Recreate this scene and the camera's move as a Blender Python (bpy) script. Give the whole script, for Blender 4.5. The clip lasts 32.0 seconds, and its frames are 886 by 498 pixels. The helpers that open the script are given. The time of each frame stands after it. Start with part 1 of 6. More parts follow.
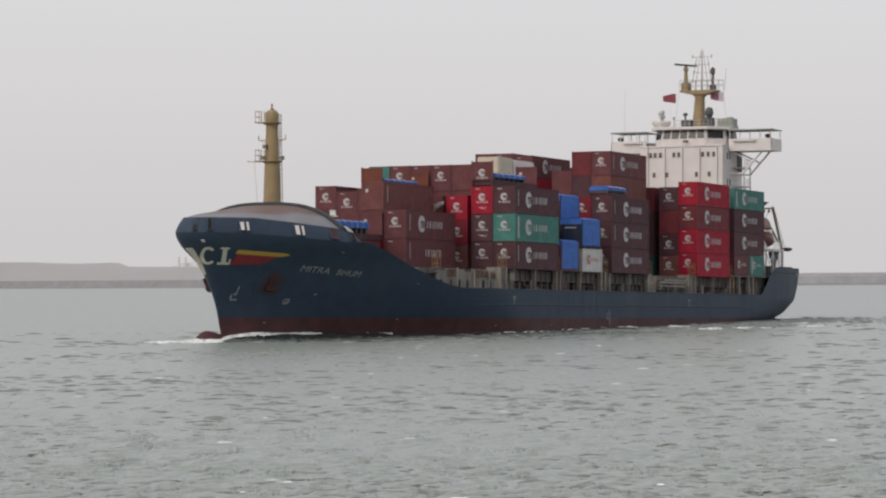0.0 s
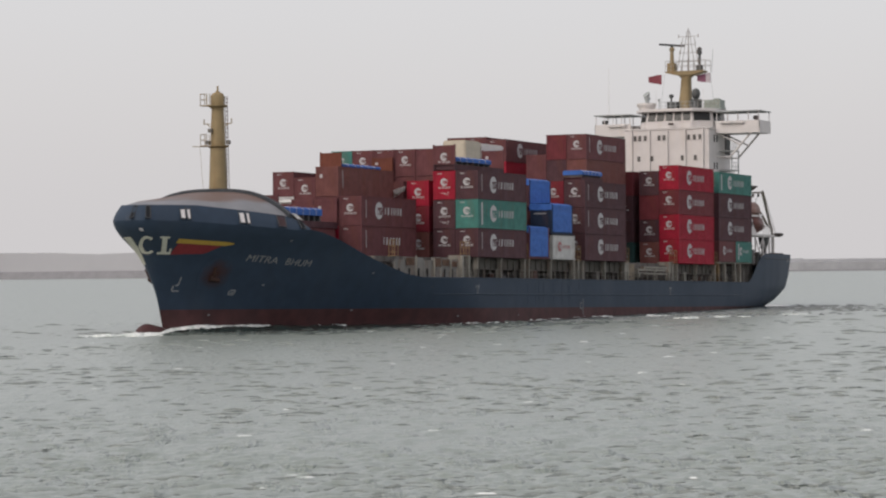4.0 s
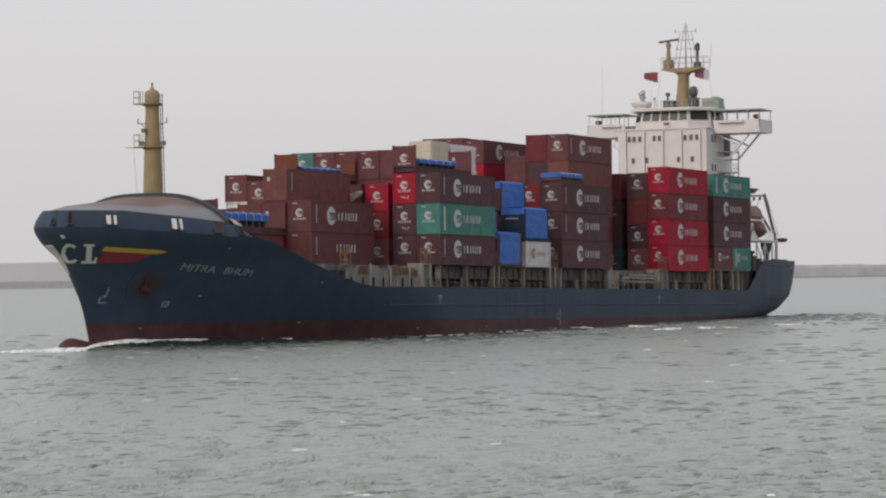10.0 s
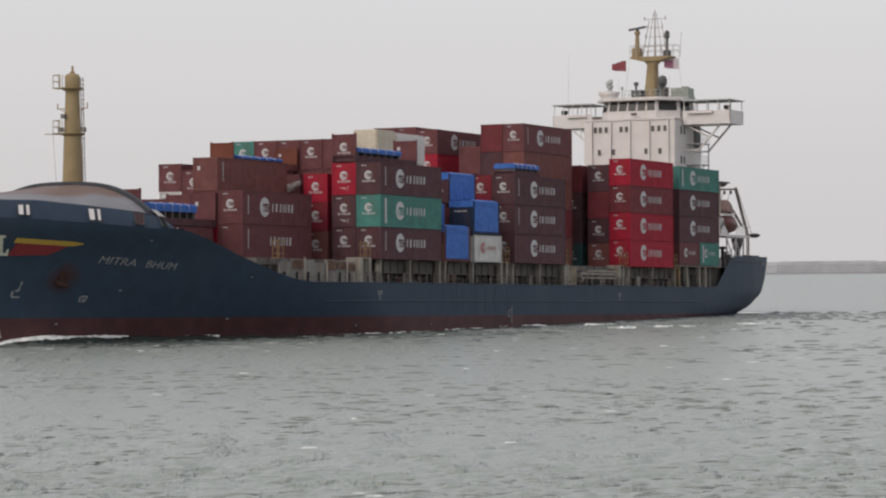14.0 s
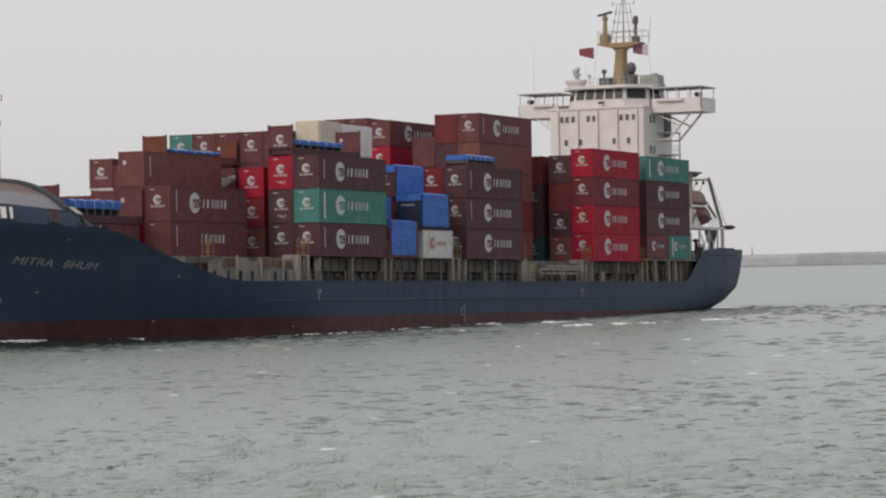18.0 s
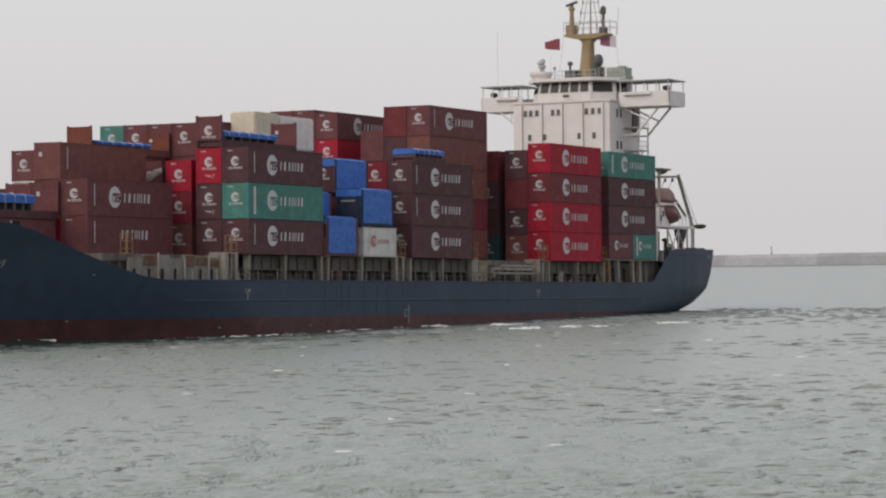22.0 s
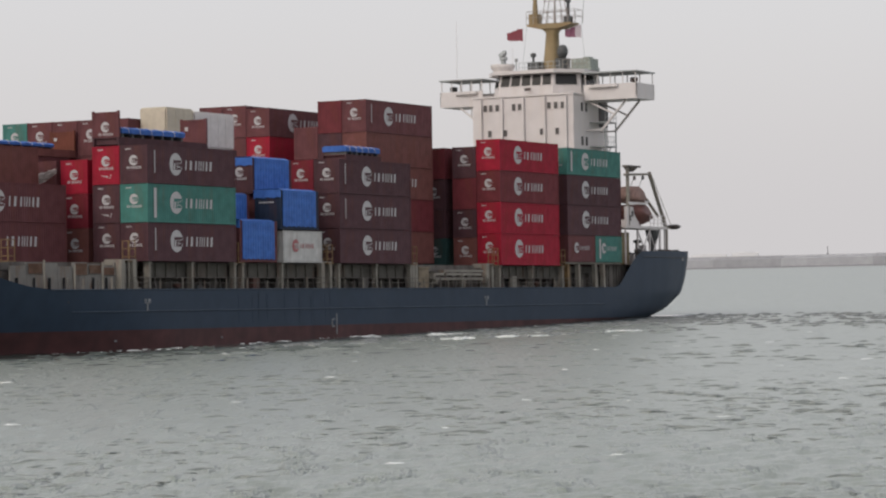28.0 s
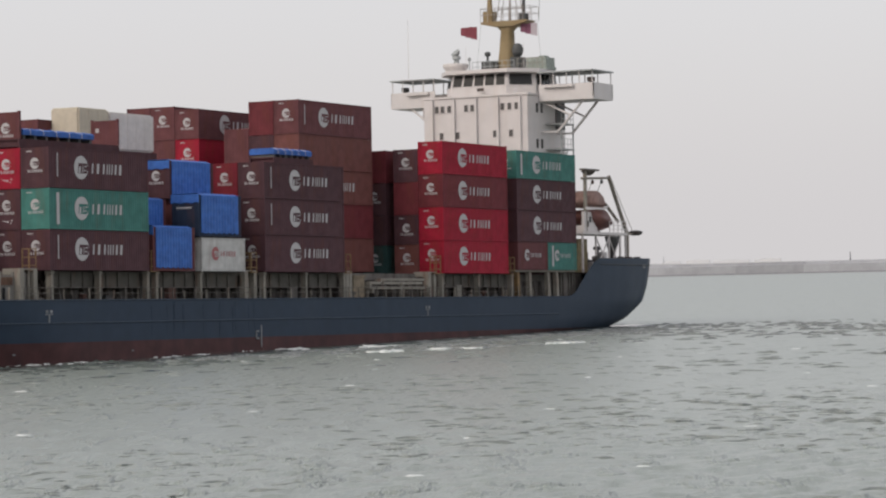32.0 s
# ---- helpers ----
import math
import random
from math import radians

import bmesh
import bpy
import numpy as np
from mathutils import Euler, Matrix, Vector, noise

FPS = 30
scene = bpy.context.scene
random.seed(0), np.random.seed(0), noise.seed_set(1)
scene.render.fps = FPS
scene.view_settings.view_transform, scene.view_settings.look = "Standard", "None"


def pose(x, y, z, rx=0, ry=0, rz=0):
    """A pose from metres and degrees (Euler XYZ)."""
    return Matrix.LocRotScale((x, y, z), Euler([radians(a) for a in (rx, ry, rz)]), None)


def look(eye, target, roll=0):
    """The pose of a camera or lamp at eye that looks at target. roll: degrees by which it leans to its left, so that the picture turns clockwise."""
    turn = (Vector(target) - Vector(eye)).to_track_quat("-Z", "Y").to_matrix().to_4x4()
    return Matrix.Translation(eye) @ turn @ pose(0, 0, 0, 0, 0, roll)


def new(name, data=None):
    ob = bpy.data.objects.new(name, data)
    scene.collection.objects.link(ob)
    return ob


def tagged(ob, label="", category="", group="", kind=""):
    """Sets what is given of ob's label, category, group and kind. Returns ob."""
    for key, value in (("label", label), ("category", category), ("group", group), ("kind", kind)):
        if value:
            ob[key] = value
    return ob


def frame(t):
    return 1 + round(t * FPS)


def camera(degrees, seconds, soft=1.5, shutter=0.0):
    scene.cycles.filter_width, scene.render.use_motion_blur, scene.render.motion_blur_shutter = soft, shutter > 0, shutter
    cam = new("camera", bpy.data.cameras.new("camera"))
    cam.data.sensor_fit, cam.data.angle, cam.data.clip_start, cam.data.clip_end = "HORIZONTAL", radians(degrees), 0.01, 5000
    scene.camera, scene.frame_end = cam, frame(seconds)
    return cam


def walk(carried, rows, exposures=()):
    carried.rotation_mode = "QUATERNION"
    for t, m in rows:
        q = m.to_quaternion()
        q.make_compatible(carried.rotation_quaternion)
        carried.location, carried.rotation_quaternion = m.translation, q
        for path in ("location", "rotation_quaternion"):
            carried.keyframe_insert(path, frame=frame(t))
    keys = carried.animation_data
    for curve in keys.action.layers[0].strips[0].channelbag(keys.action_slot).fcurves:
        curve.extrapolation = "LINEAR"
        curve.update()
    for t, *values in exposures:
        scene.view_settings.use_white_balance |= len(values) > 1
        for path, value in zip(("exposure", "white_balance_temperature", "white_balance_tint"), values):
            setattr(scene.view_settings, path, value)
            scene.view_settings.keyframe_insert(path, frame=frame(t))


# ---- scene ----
# The eye stands on a quay 5.8 m over the water; x runs with the ship's way astern, y away from the quay.
EYE = (0.0, 0.0, 5.823)
# seconds, heading from +y towards +x, tilt up, lean


def aim(heading, tilt, lean):
    h, p = radians(heading), radians(tilt)
    d = Vector((math.sin(h) * math.cos(p), math.cos(h) * math.cos(p), math.sin(p)))
    return look(EYE, Vector(EYE) + 100 * d, lean)


cam = camera(17.275, 32.0, soft=2.2)
walk(cam, [(t, aim(h, p, r)) for t, h, p, r in [
    (0, 65.364, 0.563, -0.36), (0.5, 65.425, 0.552, -0.38), (1, 65.394, 0.542, -0.44), (1.5, 65.364, 0.531, -0.50),
    (2, 65.306, 0.501, -0.58), (2.5, 65.294, 0.420, -0.39), (3, 65.229, 0.358, -0.38), (3.5, 65.117, 0.326, -0.56),
    (5.5, 64.652, 0.389, -0.86), (6, 64.592, 0.397, -0.83), (6.5, 64.523, 0.402, -0.87), (7, 64.449, 0.403, -0.89),
    (7.5, 64.355, 0.404, -0.92), (8, 64.219, 0.414, -0.96), (8.5, 64.053, 0.446, -1.07), (9, 63.951, 0.466, -1.06),
    (9.5, 63.848, 0.479, -1.04), (10, 63.812, 0.492, -0.92), (10.5, 63.785, 0.494, -0.99), (11, 63.738, 0.477, -0.88),
    (11.5, 63.701, 0.451, -0.70), (12, 63.635, 0.426, -0.66), (12.5, 63.591, 0.412, -0.70), (13, 63.534, 0.406, -0.76),
    (13.5, 63.514, 0.384, -0.67), (14, 63.549, 0.377, -0.59), (14.5, 63.613, 0.370, -0.59), (16.5, 63.368, 0.312, -0.95),
    (17, 63.296, 0.286, -0.86), (17.5, 63.232, 0.286, -1.04), (18, 63.162, 0.293, -1.20), (18.5, 63.099, 0.296, -1.23),
    (19, 63.030, 0.295, -1.15), (19.5, 63.009, 0.283, -0.97), (20, 63.037, 0.267, -0.83), (20.5, 63.033, 0.264, -0.92),
    (21, 62.991, 0.269, -0.87), (21.5, 62.882, 0.272, -0.80), (22, 62.785, 0.255, -0.85), (22.5, 62.696, 0.230, -0.73),
    (23, 62.578, 0.221, -0.75), (23.5, 62.463, 0.268, -0.89), (24, 62.284, 0.306, -1.08), (24.5, 62.108, 0.317, -1.22),
    (25, 61.960, 0.318, -1.33), (25.5, 61.848, 0.320, -1.35), (27.5, 61.734, 0.346, -1.36), (28, 61.699, 0.332, -1.32),
    (28.5, 61.609, 0.317, -1.37), (29, 61.606, 0.310, -1.24), (29.5, 61.611, 0.309, -1.13), (30, 61.625, 0.324, -1.01),
    (30.5, 61.613, 0.340, -1.07), (31, 61.522, 0.360, -1.14), (31.5, 61.415, 0.378, -1.18), (32, 61.265, 0.468, -1.42),
]], exposures=[(0, 0.02), (29.5, 0.02), (31, 0.07), (32, 0.07)])

# seconds, place of the ship's datum (port side, front of the third bay)
SAIL = [(0, 278.16, 119.55), (2, 271.29, 119.70), (4, 264.40, 119.84), (6, 257.48, 119.99), (8, 250.54, 120.14), (12, 236.57, 120.45), (16, 222.51, 120.78), (20, 208.35, 121.12), (24, 194.09, 121.47), (28, 179.73, 121.83), (32, 165.27, 122.20)]
TRIM = 0.896
RISE = 0.727


def afloat(t, x, y):
    """The ship's pose at the time t: she still comes round a little in the first seconds."""
    yaw = float(np.interp(t, (0, 2, 4, 6), (0.40, 0.20, 0.06, 0)))
    return Matrix.Translation((x, y, RISE)) @ Matrix.Rotation(radians(yaw), 4, "Z") @ Matrix.Rotation(radians(TRIM), 4, "Y")

# ---- light: thick haze, a pale sky, a veiled sun off the bow ----
SUN_FROM, SUN_UP = (-0.95, 0.30), 40.0
world = bpy.data.worlds.new("haze")
scene.world = world
world.use_nodes = True
wn, wl = world.node_tree.nodes, world.node_tree.links
wn.clear()
sky = wn.new("ShaderNodeTexSky")
sky.sky_type, sky.sun_disc = "NISHITA", False
sky.sun_elevation = radians(SUN_UP)
sky.sun_rotation = math.atan2(SUN_FROM[0], SUN_FROM[1])
sky.air_density, sky.dust_density, sky.ozone_density = 1.0, 6.0, 1.0
sky_bg = wn.new("ShaderNodeBackground")
sky_bg.inputs["Strength"].default_value = 0.05
wl.new(sky.outputs[0], sky_bg.inputs["Color"])
veil = wn.new("ShaderNodeBackground")
veil.inputs["Color"].default_value = (0.645, 0.623, 0.632, 1)
veil.inputs["Strength"].default_value = 0.94
both = wn.new("ShaderNodeAddShader")
wout = wn.new("ShaderNodeOutputWorld")
wl.new(sky_bg.outputs[0], both.inputs[0])
wl.new(veil.outputs[0], both.inputs[1])
wl.new(both.outputs[0], wout.inputs["Surface"])

sun_data = bpy.data.lights.new("sun", "SUN")
sun_data.energy, sun_data.angle, sun_data.color = 0.75, radians(25), (1.0, 0.96, 0.92)
sun = new("sun", sun_data)
sun.matrix_world = look((SUN_FROM[0] * 100, SUN_FROM[1] * 100, 100 * math.tan(radians(SUN_UP))), (0, 0, 0))


# ---- materials ----
def material(name):
    m = bpy.data.materials.new(name)
    m.use_nodes = True
    n, l = m.node_tree.nodes, m.node_tree.links
    return m, n, l, n["Principled BSDF"]


def surface(name, colour, rough=0.5, metal=0.0, grain=3.0, amount=0.25, stain=None, stain_scale=0.35, stain_amount=0.35, bump=0.02, own=False, streaks=False, spec=0.35, piece=0.0):
    """Paint or fabric: a fine grain, broad stains (rust, salt, soot) and a slight relief. own: the object's own colour."""
    m, n, l, b = material(name)
    co = n.new("ShaderNodeTexCoord")
    fine = n.new("ShaderNodeTexNoise")
    fine.inputs["Scale"].default_value, fine.inputs["Detail"].default_value = grain, 6
    l.new(co.outputs["Object"], fine.inputs["Vector"])
    mapping = n.new("ShaderNodeMapping")
    mapping.inputs["Scale"].default_value = (1, 1, 0.18) if streaks else (1, 1, 1)
    l.new(co.outputs["Object"], mapping.inputs["Vector"])
    broad = n.new("ShaderNodeTexNoise")
    broad.inputs["Scale"].default_value, broad.inputs["Detail"].default_value = stain_scale * (3 if streaks else 1), 5
    l.new(mapping.outputs[0], broad.inputs["Vector"])
    info = n.new("ShaderNodeObjectInfo")
    base = n.new("ShaderNodeRGB")
    base.outputs[0].default_value = (*colour, 1)
    src = info.outputs["Color"] if own else base.outputs[0]
    value = n.new("ShaderNodeHueSaturation")
    l.new(src, value.inputs["Color"])
    span = n.new("ShaderNodeMapRange")
    span.inputs["From Min"].default_value, span.inputs["From Max"].default_value = 0.3, 0.7
    span.inputs["To Min"].default_value, span.inputs["To Max"].default_value = 1 - amount, 1 + amount
    l.new(fine.outputs["Fac"], span.inputs["Value"])
    vary = n.new("ShaderNodeMath")
    vary.operation = "MULTIPLY_ADD"
    l.new(info.outputs["Random"], vary.inputs[0])
    vary.inputs[1].default_value = 0.16 if own else piece
    vary.inputs[2].default_value = -0.08 if own else -piece / 2
    add = n.new("ShaderNodeMath")
    add.operation = "ADD"
    l.new(span.outputs[0], add.inputs[0])
    l.new(vary.outputs[0], add.inputs[1])
    l.new(add.outputs[0], value.inputs["Value"])
    mix = n.new("ShaderNodeMix")
    mix.data_type = "RGBA"
    l.new(value.outputs[0], mix.inputs["A"])
    mix.inputs["B"].default_value = (*(stain or colour), 1)
    edge = n.new("ShaderNodeMapRange")
    edge.inputs["From Min"].default_value, edge.inputs["From Max"].default_value = 0.52, 0.74
    edge.inputs["To Max"].default_value = stain_amount
    l.new(broad.outputs["Fac"], edge.inputs["Value"])
    l.new(edge.outputs[0], mix.inputs["Factor"])
    l.new(mix.outputs["Result"], b.inputs["Base Color"])
    rr = n.new("ShaderNodeMapRange")
    rr.inputs["To Min"].default_value, rr.inputs["To Max"].default_value = max(0.05, rough - 0.12), min(1, rough + 0.15)
    l.new(broad.outputs["Fac"], rr.inputs["Value"])
    l.new(rr.outputs[0], b.inputs["Roughness"])
    b.inputs["Metallic"].default_value = metal
    b.inputs["Specular IOR Level"].default_value = spec
    bm_ = n.new("ShaderNodeBump")
    bm_.inputs["Strength"].default_value, bm_.inputs["Distance"].default_value = 0.5, bump
    l.new(fine.outputs["Fac"], bm_.inputs["Height"])
    l.new(bm_.outputs[0], b.inputs["Normal"])
    return m


RUST = (0.16, 0.06, 0.03)
HULL_BLUE = (0.0280, 0.0450, 0.0725)
HULL_PAINT = dict(rough=0.55, spec=0.23, grain=0.8, amount=0.09, stain=(0.042, 0.056, 0.076), stain_scale=0.10, stain_amount=0.4, streaks=True)
M_BLUE = surface("hull_blue_paint", HULL_BLUE, **HULL_PAINT)
M_BOOT = surface("boot_top_red", (0.068, 0.0262, 0.0268), 0.65, grain=0.8, stain=(0.036, 0.022, 0.024), stain_scale=0.12, stain_amount=0.6, streaks=True)
M_BOX = surface("container_paint", (0.1, 0.05, 0.05), 0.65, spec=0.2, grain=1.2, amount=0.16, stain=RUST, stain_scale=0.5, stain_amount=0.22, own=True, streaks=True)
M_WHITE = surface("white_ship_paint", (0.595, 0.565, 0.555), 0.5, grain=0.7, amount=0.05, stain=(0.55, 0.48, 0.42), stain_scale=0.3, stain_amount=0.25, streaks=True)
M_GREY = surface("grey_deck_paint", (0.33, 0.35, 0.35), 0.6, grain=1.0, amount=0.15, stain=RUST, stain_amount=0.4)
M_COAMING = surface("grey_brown_steel", (0.128, 0.119, 0.109), 0.7, grain=1.0, amount=0.3, stain=(0.07, 0.045, 0.036), stain_scale=0.6, stain_amount=0.8, streaks=True)
M_RIG = surface("weathered_rigging", (0.32, 0.29, 0.275), 0.7, grain=2.0)
M_POST = surface("worn_cream_paint", (0.235, 0.22, 0.19), 0.6, grain=1.2, amount=0.15, stain=RUST, stain_scale=0.8, stain_amount=0.55, streaks=True)
# Dark steel; also paints the shade of the house recess and cradle openings.
M_DARK = surface("sooty_steel_and_recess_shade", (0.075, 0.078, 0.078), 0.7, grain=1.0, amount=0.3, stain=RUST, stain_amount=0.5)
M_DECK = surface("oxide_deck", (0.10, 0.055, 0.045), 0.8, grain=1.0, amount=0.25, stain=(0.12, 0.11, 0.10))
M_MAST = surface("mast_buff", (0.25, 0.188, 0.10), 0.55, grain=0.9, amount=0.12, stain=(0.22, 0.12, 0.05), stain_scale=0.5, stain_amount=0.5, streaks=True)
M_GIRDER = surface("grey_girder_paint", (0.088, 0.082, 0.072), 0.7, grain=1.0, amount=0.25, stain=(0.11, 0.07, 0.05), stain_scale=0.5, stain_amount=0.7, streaks=True)
M_WAIST = surface("pale_waist_paint", (0.185, 0.178, 0.166), 0.65, grain=1.0, amount=0.18, stain=(0.15, 0.085, 0.05), stain_scale=0.7, stain_amount=0.8, streaks=True)
M_RUSTY = surface("rusty_locker_paint", (0.11, 0.062, 0.042), 0.8, grain=1.6, amount=0.3, stain=(0.17, 0.15, 0.12), stain_scale=1.4, stain_amount=0.6)
M_YELLOW = surface("yellow_rail", (0.185, 0.118, 0.055), 0.6, grain=1.5, stain=RUST, stain_amount=0.6)


def turtleback_material():
    m = surface("turtleback_grey", (0.19, 0.192, 0.205), 0.6, grain=0.7, amount=0.12, stain=(0.2, 0.19, 0.19), stain_scale=0.3)
    n, l = m.node_tree.nodes, m.node_tree.links
    b = n["Principled BSDF"]
    src = b.inputs["Base Color"].links[0].from_socket
    co = n.new("ShaderNodeTexCoord")
    sep = n.new("ShaderNodeSeparateXYZ")
    l.new(co.outputs["Object"], sep.inputs[0])
    no = n.new("ShaderNodeTexNoise")
    no.inputs["Scale"].default_value, no.inputs["Detail"].default_value = 0.35, 5
    l.new(co.outputs["Object"], no.inputs["Vector"])
    add = n.new("ShaderNodeMath")
    add.operation = "MULTIPLY_ADD"
    add.inputs[1].default_value = 1.3
    l.new(no.outputs["Fac"], add.inputs[0])
    l.new(sep.outputs["Z"], add.inputs[2])
    edge = n.new("ShaderNodeMapRange")
    edge.inputs["From Min"].default_value, edge.inputs["From Max"].default_value = 11.15, 11.55
    edge.inputs["To Max"].default_value = 0.85
    l.new(add.outputs[0], edge.inputs["Value"])
    mix = n.new("ShaderNodeMix")
    mix.data_type = "RGBA"
    l.new(edge.outputs[0], mix.inputs["Factor"])
    l.new(src, mix.inputs["A"])
    mix.inputs["B"].default_value = (0.135, 0.080, 0.060, 1)
    l.new(mix.outputs["Result"], b.inputs["Base Color"])
    return m


M_TURTLE = turtleback_material()
M_TURTLE_DARK = surface("turtleback_edge", (0.035, 0.04, 0.048), 0.6, grain=0.9, amount=0.2)
M_FADED = surface("faded_marking", (0.22, 0.23, 0.24), 0.7, grain=4.0, amount=0.3, stain=(0.05, 0.06, 0.08), stain_scale=2.5, stain_amount=0.7)
M_MARK = surface("white_marking", (0.44, 0.43, 0.435), 0.6, grain=4.0, amount=0.06, stain=(0.35, 0.3, 0.3), stain_scale=2.0, stain_amount=0.25)
M_CREAM = surface("cream_marking", (0.50, 0.50, 0.42), 0.6, grain=3.0, amount=0.1, stain=(0.3, 0.3, 0.25))
M_STRIPE_Y = surface("yellow_stripe", (0.42, 0.28, 0.05), 0.6, grain=3.0, amount=0.1)
M_STRIPE_R = surface("red_stripe", (0.20, 0.025, 0.03), 0.6, grain=3.0, amount=0.1)
M_TARP = surface("blue_tarpaulin", (0.043, 0.124, 0.395), 0.55, spec=0.2, grain=1.6, amount=0.2, stain=(0.08, 0.19, 0.50), stain_scale=1.2, stain_amount=0.5, bump=0.10)
M_BEIGE = surface("beige_crate_cloth", (0.50, 0.455, 0.365), 0.8, grain=2.0, amount=0.08, stain=(0.5, 0.44, 0.34))
M_PALE = surface("pale_crate_cloth", (0.60, 0.57, 0.55), 0.8, grain=2.0, amount=0.08, stain=(0.45, 0.42, 0.4))
M_ORANGE = surface("lifeboat_orange", (0.135, 0.056, 0.049), 0.5, grain=2.0, amount=0.12, stain=(0.3, 0.12, 0.08))
M_FLAG_R = surface("red_flag_cloth", (0.20, 0.05, 0.065), 0.8, grain=4.0, amount=0.1)
M_FLAG_W = surface("white_flag_cloth", (0.42, 0.37, 0.40), 0.8, grain=4.0, amount=0.08)
M_FLAG_M = surface("plum_flag_cloth", (0.22, 0.09, 0.14), 0.8, grain=4.0, amount=0.1)
# Shore colours are paled to carry the haze of distance.
M_STONE = surface("haze_paled_breakwater_concrete", (0.308, 0.314, 0.332), 0.9, piece=0.28, grain=0.16, amount=0.10, stain=(0.25, 0.255, 0.27), stain_scale=0.03, stain_amount=0.7, bump=0.3)
M_ROCK = surface("breakwater_rock", (0.222, 0.220, 0.232), 0.95, grain=0.2, amount=0.1, stain=(0.2, 0.2, 0.21), stain_scale=0.05, bump=0.6)
M_LAND = surface("haze_paled_sand_bank", (0.405, 0.405, 0.43), 0.95, grain=0.02, amount=0.05, stain=(0.38, 0.375, 0.40), stain_scale=0.004)
M_FAR = surface("haze_paled_far_plant", (0.63, 0.63, 0.65), 0.95, grain=0.02, amount=0.03)

M_GLASS, _n, _l, _b = material("dark_bridge_glass")
_b.inputs["Base Color"].default_value = (0.030, 0.030, 0.030, 1)
_b.inputs["Roughness"].default_value = 0.12
_b.inputs["IOR"].default_value = 1.3


def water_material(name, rough, relief, deep=(0.208, 0.239, 0.216, 1), silty=(0.267, 0.298, 0.269, 1)):
    m, n, l, b = material(name)
    co = n.new("ShaderNodeTexCoord")

    def noise(turn, length, width, scale, detail, rough):
        mp = n.new("ShaderNodeMapping")
        mp.vector_type = "TEXTURE"
        mp.inputs["Rotation"].default_value = (0, 0, radians(turn))
        mp.inputs["Scale"].default_value = (length, width, 1.0)
        l.new(co.outputs["Object"], mp.inputs["Vector"])
        t = n.new("ShaderNodeTexNoise")
        t.inputs["Scale"].default_value, t.inputs["Detail"].default_value, t.inputs["Roughness"].default_value = scale, detail, rough
        l.new(mp.outputs[0], t.inputs["Vector"])
        return t.outputs["Fac"]

    def maths(kind, a, b_):
        q = n.new("ShaderNodeMath")
        q.operation = kind
        for sock, v in zip(q.inputs, (a, b_)):
            if isinstance(v, (int, float)):
                sock.default_value = v
            else:
                l.new(v, sock)
        return q.outputs[0]

    fine = noise(24, 2.2, 0.75, 1.0, 3, 0.48)
    chop = noise(31, 5.0, 1.5, 1.0, 4, 0.55)
    gust = noise(20, 90.0, 30.0, 1.0, 4, 0.55)
    crest = n.new("ShaderNodeMapRange")
    crest.interpolation_type = "SMOOTHSTEP"
    crest.inputs["From Min"].default_value, crest.inputs["From Max"].default_value = 0.52, 0.72
    l.new(chop, crest.inputs["Value"])
    gusty = n.new("ShaderNodeMapRange")
    gusty.inputs["From Min"].default_value, gusty.inputs["From Max"].default_value = 0.35, 0.65
    gusty.inputs["To Min"].default_value, gusty.inputs["To Max"].default_value = 0.6, 1.3
    l.new(gust, gusty.inputs["Value"])
    height = maths("MULTIPLY", maths("ADD", maths("MULTIPLY", fine, 0.28), maths("MULTIPLY", crest.outputs[0], 0.30)), gusty.outputs[0])
    mix = n.new("ShaderNodeMix")
    mix.data_type = "RGBA"
    mix.inputs["A"].default_value = deep
    mix.inputs["B"].default_value = silty
    l.new(gust, mix.inputs["Factor"])
    l.new(mix.outputs["Result"], b.inputs["Base Color"])
    b.inputs["Roughness"].default_value = rough
    b.inputs["IOR"].default_value = 1.33
    bump = n.new("ShaderNodeBump")
    bump.inputs["Strength"].default_value, bump.inputs["Distance"].default_value = 1.0, relief
    l.new(height, bump.inputs["Height"])
    l.new(bump.outputs[0], b.inputs["Normal"])
    return m


def foam_material():
    m, n, l, b = material("sea_foam")
    co = n.new("ShaderNodeTexCoord")
    no = n.new("ShaderNodeTexNoise")
    no.inputs["Scale"].default_value, no.inputs["Detail"].default_value = 1.6, 6
    l.new(co.outputs["Object"], no.inputs["Vector"])
    ramp = n.new("ShaderNodeValToRGB")
    ramp.color_ramp.elements[0].position, ramp.color_ramp.elements[0].color = 0.32, (0.42, 0.47, 0.45, 1)
    ramp.color_ramp.elements[1].position, ramp.color_ramp.elements[1].color = 0.62, (0.80, 0.82, 0.81, 1)
    l.new(no.outputs["Fac"], ramp.inputs[0])
    l.new(ramp.outputs[0], b.inputs["Base Color"])
    b.inputs["Roughness"].default_value = 0.8
    bump = n.new("ShaderNodeBump")
    bump.inputs["Strength"].default_value, bump.inputs["Distance"].default_value = 0.8, 0.12
    l.new(no.outputs["Fac"], bump.inputs["Height"])
    l.new(bump.outputs[0], b.inputs["Normal"])
    return m


